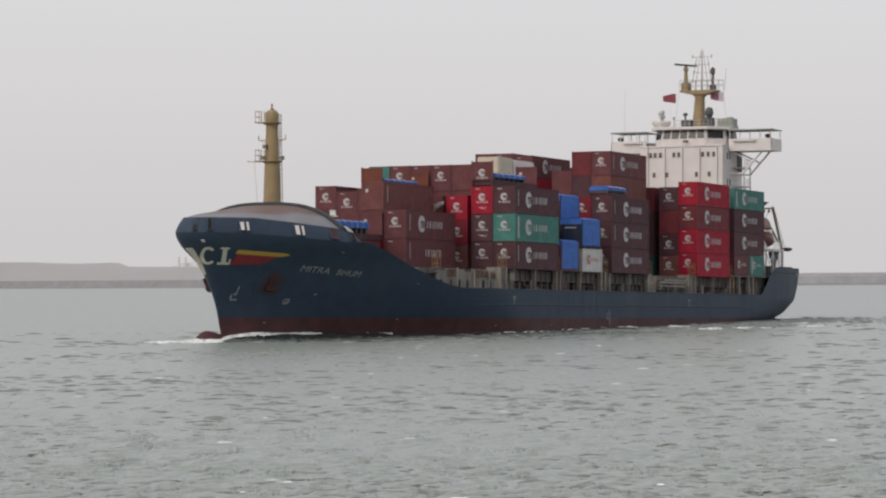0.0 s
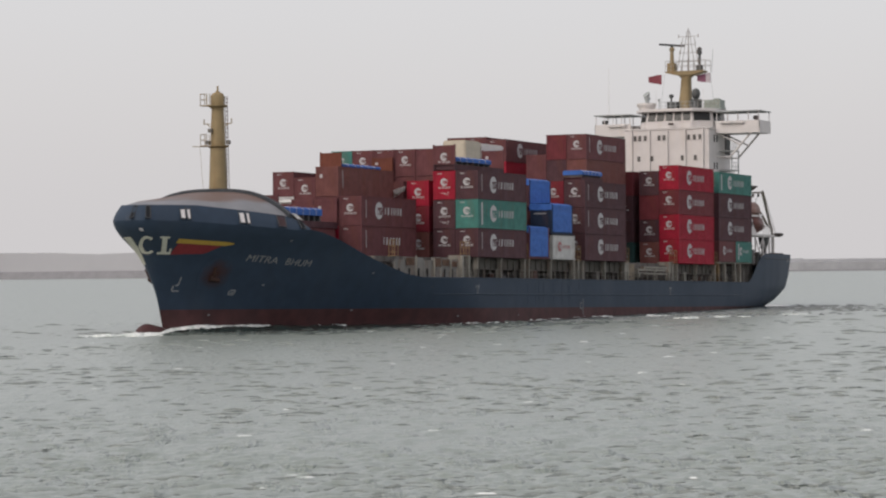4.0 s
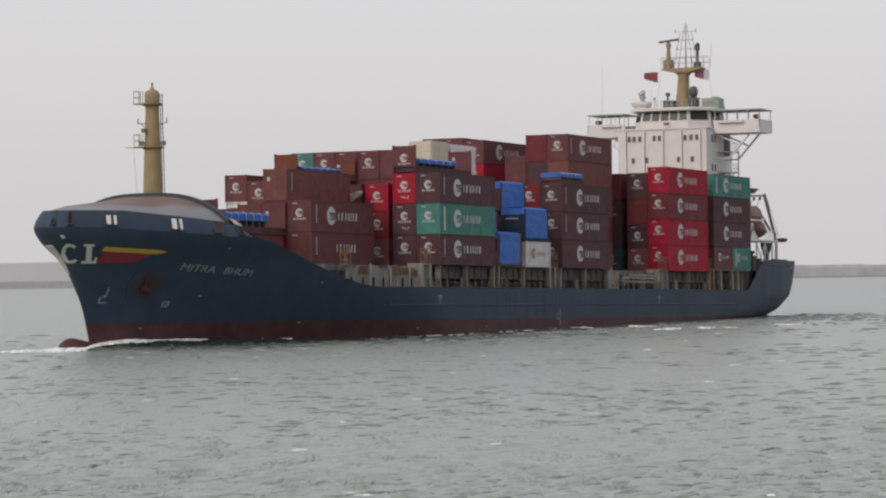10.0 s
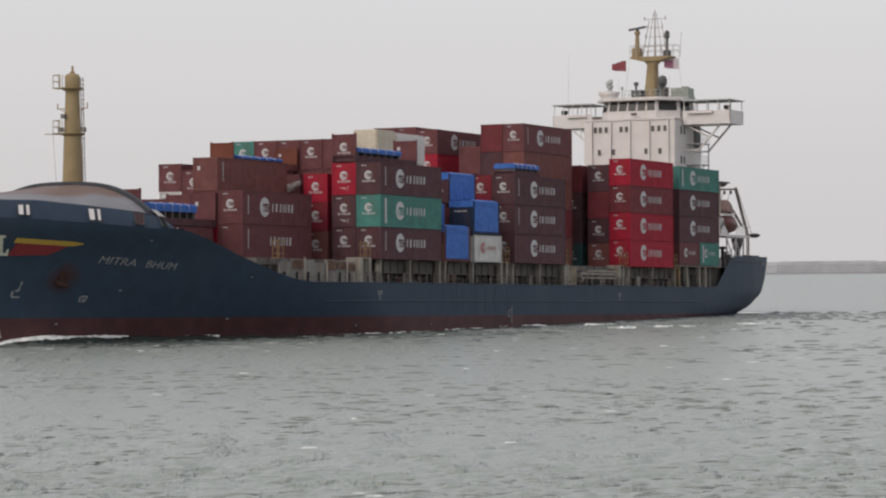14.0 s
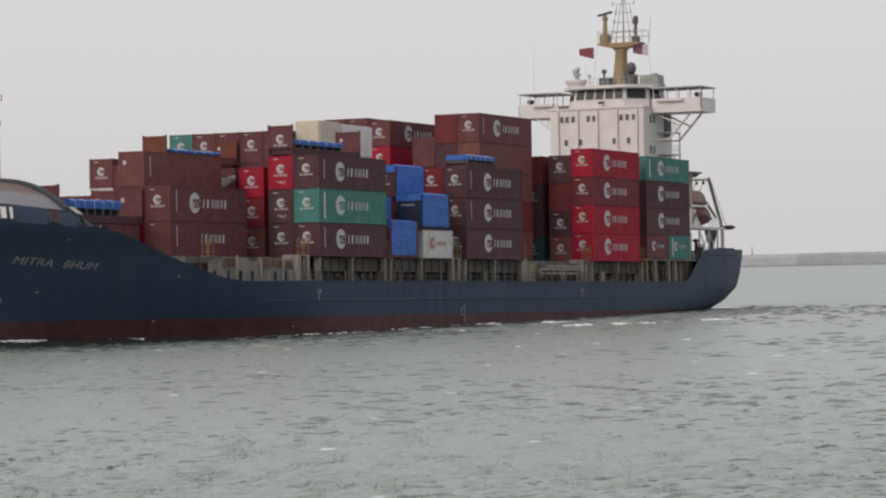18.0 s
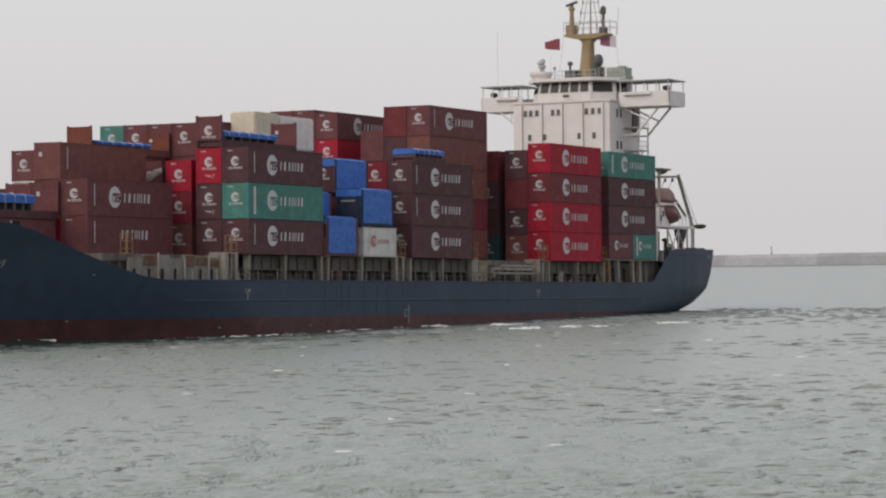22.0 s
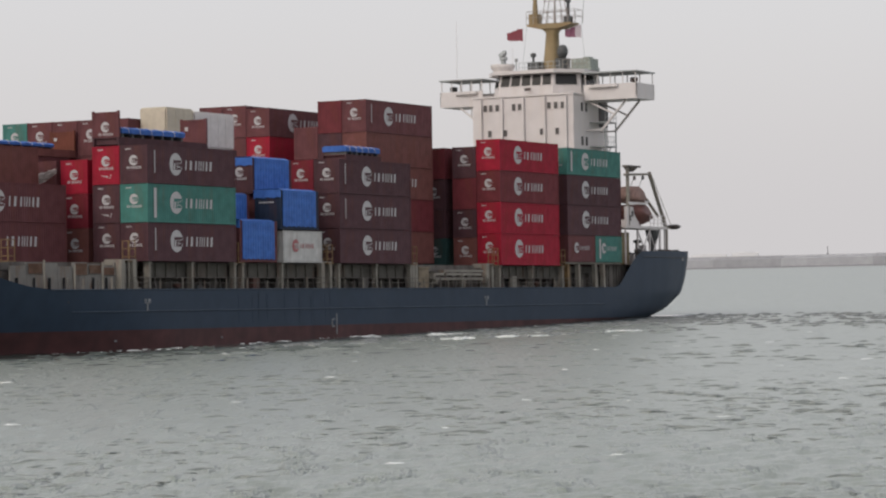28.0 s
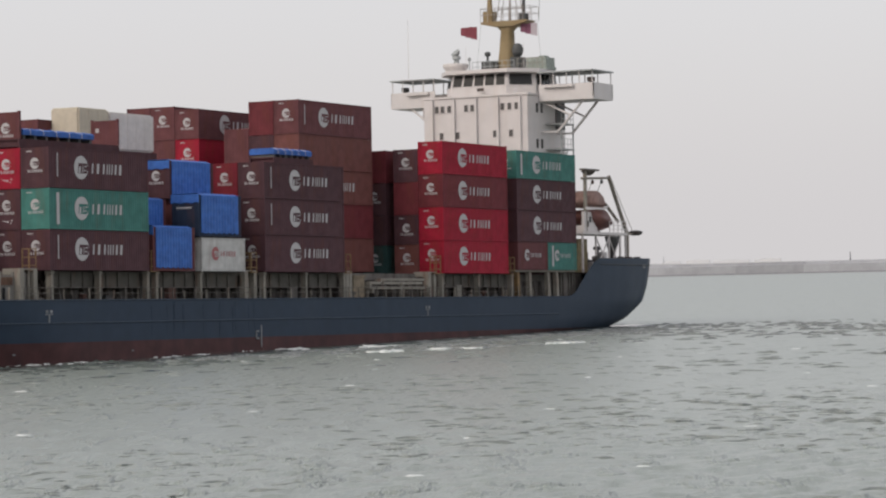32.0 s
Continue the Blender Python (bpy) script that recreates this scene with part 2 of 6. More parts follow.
# The hull wash and bow wave carry the hull's dark reflection in their base colours.
M_SEA, M_HULL_REFLECTION, M_FOAM = water_material("grey_green_sea", 0.30, 0.85), water_material("hull_reflection_water", 0.06, 0.02, (0.060, 0.075, 0.070, 1), (0.10, 0.115, 0.105, 1)), foam_material()
M_BOWWAVE = water_material("bow_wave_painted_shade", 0.14, 0.05, (0.020, 0.029, 0.027, 1), (0.038, 0.050, 0.046, 1))
# Darker copies of the sea's colour, for the wake and the wavelet faces.
M_WAKE = water_material("ruffled_wake_water", 0.25, 0.6, (0.160, 0.173, 0.172, 1), (0.220, 0.234, 0.230, 1))
M_CHOP = water_material("steep_wavelet_water", 0.28, 0.7, (0.185, 0.206, 0.197, 1), (0.238, 0.259, 0.247, 1))


# ---- small modelling helpers ----
def box(bm, x0, x1, y0, y1, z0, z1):
    v = [bm.verts.new(p) for p in ((x0, y0, z0), (x1, y0, z0), (x1, y1, z0), (x0, y1, z0), (x0, y0, z1), (x1, y0, z1), (x1, y1, z1), (x0, y1, z1))]
    for f in ((0, 3, 2, 1), (4, 5, 6, 7), (0, 1, 5, 4), (1, 2, 6, 5), (2, 3, 7, 6), (3, 0, 4, 7)):
        bm.faces.new([v[i] for i in f])
    return v


def rod(bm, a, b, r, n=8, r2=None):
    a, b = Vector(a), Vector(b)
    d = (b - a).normalized()
    u = d.orthogonal().normalized()
    w = d.cross(u)
    rings = []
    for c, rad in ((a, r), (b, r if r2 is None else r2)):
        rings.append([bm.verts.new(c + rad * (math.cos(k * math.tau / n) * u + math.sin(k * math.tau / n) * w)) for k in range(n)])
    for k in range(n):
        bm.faces.new((rings[0][k], rings[0][(k + 1) % n], rings[1][(k + 1) % n], rings[1][k]))
    bm.faces.new(rings[0][::-1])
    bm.faces.new(rings[1])


def turned(bm, base, profile, n=20):
    """A body turned round the upright axis through base: profile of (radius, height)."""
    rings = [[bm.verts.new((base[0] + r * math.cos(k * math.tau / n), base[1] + r * math.sin(k * math.tau / n), base[2] + h)) for k in range(n)] for r, h in profile]
    for a, b in zip(rings, rings[1:]):
        for k in range(n):
            bm.faces.new((a[k], a[(k + 1) % n], b[(k + 1) % n], b[k]))
    bm.faces.new(rings[0][::-1])
    bm.faces.new(rings[-1])


def plate(bm, outline, depth):
    """A flat piece: an outline of points, thickened along depth (a vector)."""
    d = Vector(depth)
    a = [bm.verts.new(Vector(p)) for p in outline]
    b = [bm.verts.new(Vector(p) + d) for p in outline]
    n = len(a)
    bm.faces.new(a[::-1])
    bm.faces.new(b)
    for k in range(n):
        bm.faces.new((a[k], a[(k + 1) % n], b[(k + 1) % n], b[k]))


def mesh_of(name, bm, mat, smooth=False, tidy=True):
    if tidy:
        bmesh.ops.recalc_face_normals(bm, faces=bm.faces[:])
    me = bpy.data.meshes.new(name)
    bm.to_mesh(me)
    bm.free()
    me.materials.append(mat)
    if smooth:
        for p in me.polygons:
            p.use_smooth = True
    return me


def hang(name, me, parent, label="", at=None):
    ob = new(name, me)
    ob.parent = parent
    if at is not None:
        ob.matrix_basis = at
    if label:
        tagged(ob, label)
    return ob


def part(name, bm, mat, parent, label="", at=None, smooth=False):
    return hang(name, mesh_of(name, bm, mat, smooth), parent, label, at)


FLOATING = []          # things that go with the ship: (object, pose in the ship's space)


def aboard(ob, m=None):
    m = m or Matrix.Identity(4)
    FLOATING.append((ob, m))
    ob.matrix_basis = afloat(*SAIL[0]) @ m
    return ob


def sheet(verts, faces, name, mat, smooth=True):
    me = bpy.data.meshes.new(name)
    me.from_pydata(verts, [], faces)
    me.materials.append(mat)
    if smooth:
        me.polygons.foreach_set("use_smooth", [True] * len(me.polygons))
    return me


# ---- the sea: one sheet out to the horizon ----
def wave_heights(x, y, cell):
    rng = np.random.RandomState(4)
    z = np.zeros_like(x)
    for k in range(60):
        length = 0.45 * (1.8 / 0.45) ** rng.rand()
        turn = radians(238) + rng.randn() * 0.6
        amp = 0.0066 * length
        fade = np.clip(length / (2.6 * cell) - 0.6, 0, 1)
        ph = math.tau / length * (x * math.cos(turn) + y * math.sin(turn)) + rng.rand() * math.tau
        z += amp * fade * (np.sin(ph) + 0.28 * np.cos(2 * ph))
    return z


def build_sea():
    inner = np.concatenate([[2, 15, 30, 45], 55 + np.arange(0, 40, 0.18)])
    r = [inner[-1]]
    while r[-1] < 4700:
        r.append(r[-1] + max(0.2, 1.1 * r[-1] ** 2 / 30000.0))
    r = np.concatenate([inner, r[1:]])
    dense = np.radians(np.linspace(50.5, 77, 800))
    rest = np.radians(np.linspace(77, 410.5, 70))[1:-1]
    a = np.concatenate([dense, rest])
    rr, aa = np.meshgrid(r, a, indexing="ij")
    x, y = rr * np.sin(aa), rr * np.cos(aa)
    step_a = np.where(aa <= dense[-1] + 1e-6, dense[1] - dense[0], rest[1] - rest[0])
    step_r = np.gradient(r)[:, None] + 0 * aa
    z = wave_heights(x, y, np.maximum(step_r * 0.8, rr * step_a))
    nr, na = rr.shape
    verts = np.stack([x, y, z], -1).reshape(-1, 3)
    verts = np.vstack([verts, [[0, 0, 0]]])
    i = np.arange(nr - 1)[:, None] * na
    j = np.arange(na)[None, :]
    j2 = (j + 1) % na
    quads = np.stack([i + j, i + na + j, i + na + j2, i + j2], -1).reshape(-1, 4)
    centre = nr * na
    tris = [(centre, int(k), int((k + 1) % na)) for k in range(na)]
    me = bpy.data.meshes.new("water")
    me.from_pydata(verts.tolist(), [], quads.tolist() + tris)
    me.materials.append(M_SEA)
    me.polygons.foreach_set("use_smooth", [True] * len(me.polygons))
    me.update()
    if me.polygons[0].normal.z < 0:
        me.flip_normals()
    ob = new("water", me)
    return tagged(ob, "grey-green choppy harbour water with short wind waves", "water", kind="structure")


sea = build_sea()


# ---- breakwater and far shore ----
def build_shore():
    rng = random.Random(3)
    wall = tagged(new("breakwater"), "long concrete breakwater wall with a low crest, paled by haze in its colour", "breakwater", kind="structure")
    y = -300.0
    while y < 885:
        w = rng.choice((18, 30, 46, 60))
        top = 7.5 + rng.choice((0, 0, 0.25, -0.2))
        bm = bmesh.new()
        x = 1668 + 0.045 * (y - 600)
        plate(bm, [(x, y, -2), (x + 9, y, -2), (x + 9, y, top), (x + 6.2, y, top), (x + 5.6, y, top - 1.6), (x + 0.8, y, top - 1.9)], (0, w - 0.08, 0))
        part("wall_block", bm, M_STONE, wall)
        bm = bmesh.new()
        plate(bm, [(x - 3.0, y, -2), (x - 0.05, y, -2), (x - 0.05, y, 0.9), (x - 1.2, y, 0.7)], (0, w - 1.2, 0))
        part("toe_block", bm, M_ROCK, wall)
        y += w
    light = tagged(new("beacon"), "small slim harbour beacon standing on the breakwater", "beacon")
    bm = bmesh.new()
    turned(bm, (0, 0, 0), [(0.7, 0), (0.6, 0.8), (0.3, 0.9), (0.24, 4.0), (0.45, 4.1), (0.45, 4.3), (0.25, 4.4), (0.25, 4.9), (0.06, 5.3)], 10)
    part("tower", bm, M_ROCK, light)
    light.matrix_basis = pose(1686, 1686 / math.tan(radians(69.21)), 7.3)
    pole = tagged(new("pole"), "thin dark pole standing on the breakwater, haze in its colour", "pole")
    bm = bmesh.new()
    rod(bm, (0, 0, 0), (0, 0, 5.4), 0.3, 8, 0.18)
    part("shaft", bm, M_LAND, pole)
    pole.matrix_basis = pose(1682, 763.5, 7.2)
    mole = tagged(new("mole"), "low dark stone mole along the water, haze in its colour", "mole", kind="structure")
    bm = bmesh.new()
    plate(bm, [(1684, 880, -2), (1698, 880, -2), (1694, 880, 5.1), (1689, 880, 5.3)], (106, 1040, 0))
    part("rock_bank", bm, M_ROCK, mole)
    bank = tagged(new("sand_bank"), "bank of land behind the mole with a sloping end, haze painted in", "shore", kind="structure")
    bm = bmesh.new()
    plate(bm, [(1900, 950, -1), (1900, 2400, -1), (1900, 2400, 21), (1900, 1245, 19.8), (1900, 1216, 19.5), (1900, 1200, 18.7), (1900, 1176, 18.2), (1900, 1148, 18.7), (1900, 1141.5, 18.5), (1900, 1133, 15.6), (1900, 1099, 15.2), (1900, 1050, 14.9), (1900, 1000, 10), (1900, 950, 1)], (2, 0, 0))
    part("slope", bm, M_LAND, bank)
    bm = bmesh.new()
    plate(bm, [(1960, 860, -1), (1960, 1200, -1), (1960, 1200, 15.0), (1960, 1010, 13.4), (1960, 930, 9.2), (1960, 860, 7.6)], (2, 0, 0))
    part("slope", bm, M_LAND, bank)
    plant = tagged(new("far_chimney"), "faint chimney and sheds, paled by haze in their colour", "chimney")
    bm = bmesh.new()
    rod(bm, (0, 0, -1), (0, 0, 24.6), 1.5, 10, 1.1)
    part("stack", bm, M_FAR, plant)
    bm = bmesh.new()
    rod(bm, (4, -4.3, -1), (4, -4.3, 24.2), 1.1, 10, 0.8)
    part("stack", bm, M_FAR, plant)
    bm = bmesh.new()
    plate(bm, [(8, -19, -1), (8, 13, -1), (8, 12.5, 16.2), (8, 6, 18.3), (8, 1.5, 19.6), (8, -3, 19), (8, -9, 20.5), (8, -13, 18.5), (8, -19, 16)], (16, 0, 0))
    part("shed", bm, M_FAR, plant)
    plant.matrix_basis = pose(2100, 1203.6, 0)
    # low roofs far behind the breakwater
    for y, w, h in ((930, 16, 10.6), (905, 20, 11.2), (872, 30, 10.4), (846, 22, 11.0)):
        shed = tagged(new("far_shed"), "low shed far behind the breakwater, paled by haze in its colour", "shed")
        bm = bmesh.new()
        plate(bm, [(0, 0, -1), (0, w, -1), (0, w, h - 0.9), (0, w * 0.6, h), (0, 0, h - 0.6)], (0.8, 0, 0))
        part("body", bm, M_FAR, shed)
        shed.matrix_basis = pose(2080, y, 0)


build_shore()


# ---- the ship: x astern, y from the port side inboard, z up from a datum near the water ----
MID = 13.22
ship = aboard(tagged(new("container_ship"), "dark blue container ship, red boot top, white aft bridge house", "ship"))


def stem_x(z):
    return float(np.interp(z, (-3, -0.8, 1.5, 3, 4.3, 5.6, 6.4, 7.0, 7.6, 8.2, 8.9), (-38.5, -39.0, -39.79, -40.49, -41.22, -41.97, -42.7, -43.48, -44.46, -45.1, -45.35)))


def stern_x(z):
    return float(np.interp(z, (-3, 0.2, 0.9, 1.7, 3.2, 5.0, 7.6), (84.0, 91.0, 96.4, 99.6, 102.2, 103.2, 103.7)))


def half_breadth(x, z):
    u = min(1.0, max(0.0, (x - stem_x(z)) / float(np.interp(z, (-1, 4.8, 8.4), (43, 39, 37)))))
    e = float(np.interp(z, (-1, 4.8, 8.4), (1.38, 1.8, 2.05)))
    b = 1 - (1 - u) ** e
    low = float(np.interp(z, (-1, 0.9, 3.5, 7), (0.45, 0.20, 0.13, 0.11)))
    xe = stern_x(z)
    v = min(1.0, max(0.0, (x - (xe - 30)) / 30))
    d = max(0.0, x - stem_x(z))
    blunt = float(np.interp(z, (2.5, 5.0, 6.0, 7.0, 8.7), (0.1, 0.5, 0.95, 1.45, 1.5))) * (1 - math.exp(-d / 0.4)) * math.exp(-d / 6.0)
    return (MID * b + blunt) * (1 - low * v ** 3.2)


def rail_z(x):
    """The upper edge of the shell plating along the ship."""
    return float(np.interp(x, (-52, -41, -34.7, -29.8, -27.6, -24.7, -19.4, -15.5, -12.8, -10.5, 82.4, 83.6, 86.5, 88.0, 89.4, 107), (8.75, 8.7, 8.35, 8.05, 8.1, 7.4, 5.8, 4.75, 4.15, 3.9, 3.9, 4.2, 6.3, 7.15, 7.55, 7.68)))


def outward(x, z):
    """The plating's outward direction on the port side."""
    slope = min(6.0, (half_breadth(x + 0.06, z) - half_breadth(max(x - 0.06, stem_x(z)), z)) / 0.12)
    flare = (half_breadth(x, z + 0.1) - half_breadth(x, z - 0.1)) / 0.2
    return Vector((-slope, -1, -flare)).normalized()


def side_point(x, z, off=0.0):
    p = Vector((x, MID - half_breadth(x, z), z))
    return p + outward(x, z) * off if off else p


def shell(name, levels, mat, label):
    """Both sides and the transom between levels: functions of x that give z, from below."""
    s = np.concatenate([np.linspace(0, 0.004, 5)[:-1], np.linspace(0.004, 0.03, 9)[:-1], np.linspace(0.03, 0.26, 34)[:-1], np.linspace(0.26, 0.84, 54)[:-1], np.linspace(0.84, 0.92, 24)[:-1], np.linspace(0.92, 1, 14)])
    bm = bmesh.new()
    grid = {1: [], -1: []}
    for f in s:
        col = {1: [], -1: []}
        for lev in levels:
            z = lev(-50 + 156 * f)
            for _ in range(3):
                x = stem_x(z) + (stern_x(z) - stem_x(z)) * f
                z = lev(x)
            x = stem_x(z) + (stern_x(z) - stem_x(z)) * f
            b = half_breadth(x, z)
            for sg in (1, -1):
                col[sg].append(bm.verts.new((x, MID - sg * b, z)))
        for sg in (1, -1):
            grid[sg].append(col[sg])
    for sg in (1, -1):
        g = grid[sg]
        for i in range(len(g) - 1):
            for j in range(len(levels) - 1):
                bm.faces.new((g[i][j], g[i + 1][j], g[i + 1][j + 1], g[i][j + 1]))
    a, b = grid[1][-1], grid[-1][-1]
    for j in range(len(levels) - 1):
        bm.faces.new((a[j], b[j], b[j + 1], a[j + 1]))
    bmesh.ops.remove_doubles(bm, verts=bm.verts[:], dist=0.002)
    ob = part(name, bm, mat, ship, label, smooth=True)
    return ob


BOOT = 0.88
shell("boot_top", [lambda x, k=k: -3 + (BOOT + 3) * k / 5 for k in range(6)], M_BOOT, "weathered red boot-top band at the waterline")
shell("hull", [lambda x, k=k: BOOT + (rail_z(x) - BOOT) * k / 20 for k in range(21)], M_BLUE, "dark blue shell plating streaked with salt")


def build_bulb():
    bm = bmesh.new()
    n, rings = 18, []
    for x, r, zc in ((-43.0, 0.05, -1.25), (-42.8, 0.45, -1.27), (-42.35, 0.78, -1.3), (-41.7, 1.0, -1.33), (-41, 1.0, -1.42), (-39, 0.85, -1.55), (-36, 0.4, -1.8)):
        rings.append([bm.verts.new((x, MID + r * 1.15 * math.cos(k * math.tau / n), zc + r * math.sin(k * math.tau / n))) for k in range(n)])
    for a, b in zip(rings, rings[1:]):
        for k in range(n):
            bm.faces.new((a[k], a[(k + 1) % n], b[(k + 1) % n], b[k]))
    part("bulbous_bow", bm, M_BOOT, ship, "red bulb breaking the surface", smooth=True)


build_bulb()


# Flat dark colour that stands for the shade inside openings.
M_SHADOW = surface("painted_opening_shade", (0.022, 0.023, 0.026), 0.9, spec=0.05, grain=1.0)


def nose(x, k):
    """How far the bulwark falls back from the stem at the share k of its height."""
    return 1.1 * k ** 1.8 * math.exp(-(x + 45.3) / 1.6)


def inset(b):
    return 0.7 * min(1.0, b / 2.5)


def build_bow():
    # the bulwark that leans inward over the knuckle, with its fairlead openings
    xs = np.concatenate([[-45.31, -45.285], np.linspace(-45.24, -43, 14), np.linspace(-42.5, -28.2, 20)])
    bm = bmesh.new()
    rows = []
    for x in xs:
        zt = float(np.interp(x, (-46, -39.5, -34.7, -29.8, -28.2), (10.1, 10.15, 9.75, 9.3, 8.6)))
        b0 = half_breadth(x, rail_z(x))
        b1 = max(0.0, b0 - inset(b0))
        rows.append((x, b0, b1, rail_z(x), zt))
    for sg in (1, -1):
        pts = [[bm.verts.new((x + nose(x, k), MID - sg * (b0 + (b1 - b0) * k ** 1.3), z0 + (zt - z0) * k)) for k in (0, 0.3, 0.55, 0.8, 1)] for x, b0, b1, z0, zt in rows]
        for a, b in zip(pts, pts[1:]):
            for j in range(4):
                bm.faces.new((a[j], b[j], b[j + 1], a[j + 1]))
    bmesh.ops.remove_doubles(bm, verts=bm.verts[:], dist=0.045)
    part("bow_bulwark", bm, M_BLUE, ship, "blue bulwark leaning inward over the knuckle", smooth=True)

    # the turtleback: a crowned shelter deck that rises aft to the foremast
    bm = bmesh.new()
    grid = []
    back = [r for r in rows if r[0] < -29.7]
    for x, b0, b1, z0, zt in back:
        s = min(1.0, max(0.0, (x + 43.5) / 13.6))
        crown = 2.45 * s ** 1.2
        col = []
        for k in range(25):
            q = -1 + 2 * k / 24
            z = zt + crown * (1 - abs(q) ** 2.9)
            col.append(bm.verts.new((x + nose(x, 1), MID + q * (b1 - 0.02), z)))
        grid.append(col)
    for a, b in zip(grid, grid[1:]):
        for k in range(24):
            bm.faces.new((a[k], b[k], b[k + 1], a[k + 1]))
    part("turtleback", bm, M_TURTLE, ship, "grey crowned foredeck shelter with rust-brown patches", smooth=True)
    # its raised after lip and the wall below
    bm = bmesh.new()
    end = back[-1]
    last = [(end[0], MID + (-1 + 2 * k / 24) * end[2], end[4] + 2.45 * (1 - abs(-1 + 2 * k / 24) ** 2.9)) for k in range(25)]
    hoops = [[bm.verts.new((x + dx, y, z + dz)) for dx, dz in ((-0.4, -0.12), (0.2, -0.12), (0.2, 0.3), (-0.4, 0.3))] for x, y, z in last]
    for a, b in zip(hoops, hoops[1:]):
        for k in range(4):
            bm.faces.new((a[k], a[(k + 1) % 4], b[(k + 1) % 4], b[k]))
    bm.faces.new(hoops[0])
    bm.faces.new(hoops[-1][::-1])
    part("shelter_lip", bm, M_TURTLE_DARK, ship, "dark raised lip round the after edge")
    bm = bmesh.new()
    outline = [(end[0] + 0.1, y, z) for x, y, z in last]
    plate(bm, outline + [(end[0] + 0.1, MID + 4.5, 3.5), (end[0] + 0.1, MID - 4.5, 3.5)], (0.12, 0, 0))
    part("shelter_bulkhead", bm, M_GREY, ship)

    # bulwark openings as plates: white painted for sky seen through, dark for shade by the stem
    def opening(x, width, mat, name, label, lean=0.85):
        pts = []
        for dx, k in ((width * 0.12, 0.12), (width, 0.12), (width, 0.9), (0, 0.9)):
            xx = x + dx
            z0, zt = rail_z(xx), float(np.interp(xx, (-46, -39.5, -34.7, -29.8, -28.2), (10.1, 10.15, 9.75, 9.3, 8.6)))
            b0 = half_breadth(xx, z0)
            xx += lean * (k - 0.5) + nose(xx, k)
            pts.append(Vector((xx, MID - (b0 - inset(b0) * k ** 1.3), z0 + (zt - z0) * k)))
        out = (pts[1] - pts[0]).cross(pts[3] - pts[0]).normalized()
        out = -out if out.y > 0 else out
        pts = [p + out * 0.09 for p in pts]
        bm = bmesh.new()
        plate(bm, pts, tuple(-0.1 * out))
        ob = part(name, bm, mat, ship, label)
        bm = bmesh.new()
        for p, q in zip(pts, pts[1:] + pts[:1]):
            rod(bm, p, q, 0.05, 6)
        part("fairlead_rim", bm, M_TURTLE_DARK, ob)

    for x, w in ((-41.4, 0.50), (-40.78, 0.36), (-35.75, 0.58), (-35.02, 0.36)):
        opening(x, w, M_WHITE, "fairlead_opening", "white plate painted as sky seen through a mooring opening")
    for x, w in ((-45.2, 0.12), (-44.6, 0.42)):
        opening(x, w, M_SHADOW, "fairlead_opening", "dark plate painted as shade in a mooring opening near the stem", 0.3)
    opening(-31.75, 0.95, surface("rusty_bulwark_patch", (0.050, 0.026, 0.028), 0.8, grain=2.0, stain=HULL_BLUE, stain_scale=1.0, stain_amount=0.8), "rust_patch", "dull red rusty patch on the bulwark")
    opening(-29.25, 0.55, M_SHADOW, "bulwark_hatch", "dark plate for the shade of an opening at the bulwark's after end", 0.5)
    bm = bmesh.new()
    plate(bm, [(x, MID - half_breadth(x, 8.2) + 0.62, z) for x, z in ((-29.85, 9.62), (-29.35, 9.55), (-28.55, 9.0), (-29.2, 9.12))], (0, 0.06, 0))
    part("pale_gusset", bm, M_PALE, ship, "pale gusset plate behind the bulwark end")


build_bow()


def around(g, z, off=0.0):
    """The point of the shell that lies g along its girth from the stem, to port where g is above 0."""
    x, y, gone = stem_x(z), 0.0, 0.0
    while gone < abs(g):
        x, w = x + 0.02, half_breadth(x + 0.02, z)
        gone += math.hypot(0.02, w - y)
        y = w
    p = side_point(max(x, stem_x(z) + 0.01), z, off)
    return p if g > 0 else Vector((p.x, 2 * MID - p.y, p.z))


def hull_decal(name, pieces, mat, label, wrapped=False, thick=0.035):
    """Thin painted pieces that follow the shell: polygons of (x, z), or of (girth from the stem, z)."""
    where = around if wrapped else side_point
    bm = bmesh.new()
    for poly in pieces:
        a = [bm.verts.new(where(x, z, 0.06 if wrapped else thick)) for x, z in poly]
        b = [bm.verts.new(where(x, z, 0.3 * thick)) for x, z in poly]
        n = len(a)
        bm.faces.new(a)
        for k in range(n):
            bm.faces.new((a[k], b[k], b[(k + 1) % n], a[(k + 1) % n]))
    return part(name, bm, mat, ship, label)


def strip(x0, x1, zf, n=8):
    """Quads between two curves over x: zf(x) gives (low, high)."""
    xs = [x0 + (x1 - x0) * k / n for k in range(n + 1)]
    return [[(a, zf(a)[0]), (b, zf(b)[0]), (b, zf(b)[1]), (a, zf(a)[1])] for a, b in zip(xs, xs[1:])]


def arc_band(cx, cz, rx, rz, w, a0, a1, n=14):
    out = []
    for k in range(n):
        p, q = radians(a0 + (a1 - a0) * k / n), radians(a0 + (a1 - a0) * (k + 1) / n)
        out.append([(cx + rx * math.cos(p), cz + rz * math.sin(p)), (cx + rx * math.cos(q), cz + rz * math.sin(q)), (cx + (rx - w) * math.cos(q), cz + (rz - w * 0.5) * math.sin(q)), (cx + (rx - w) * math.cos(p), cz + (rz - w * 0.5) * math.sin(p))])
    return out


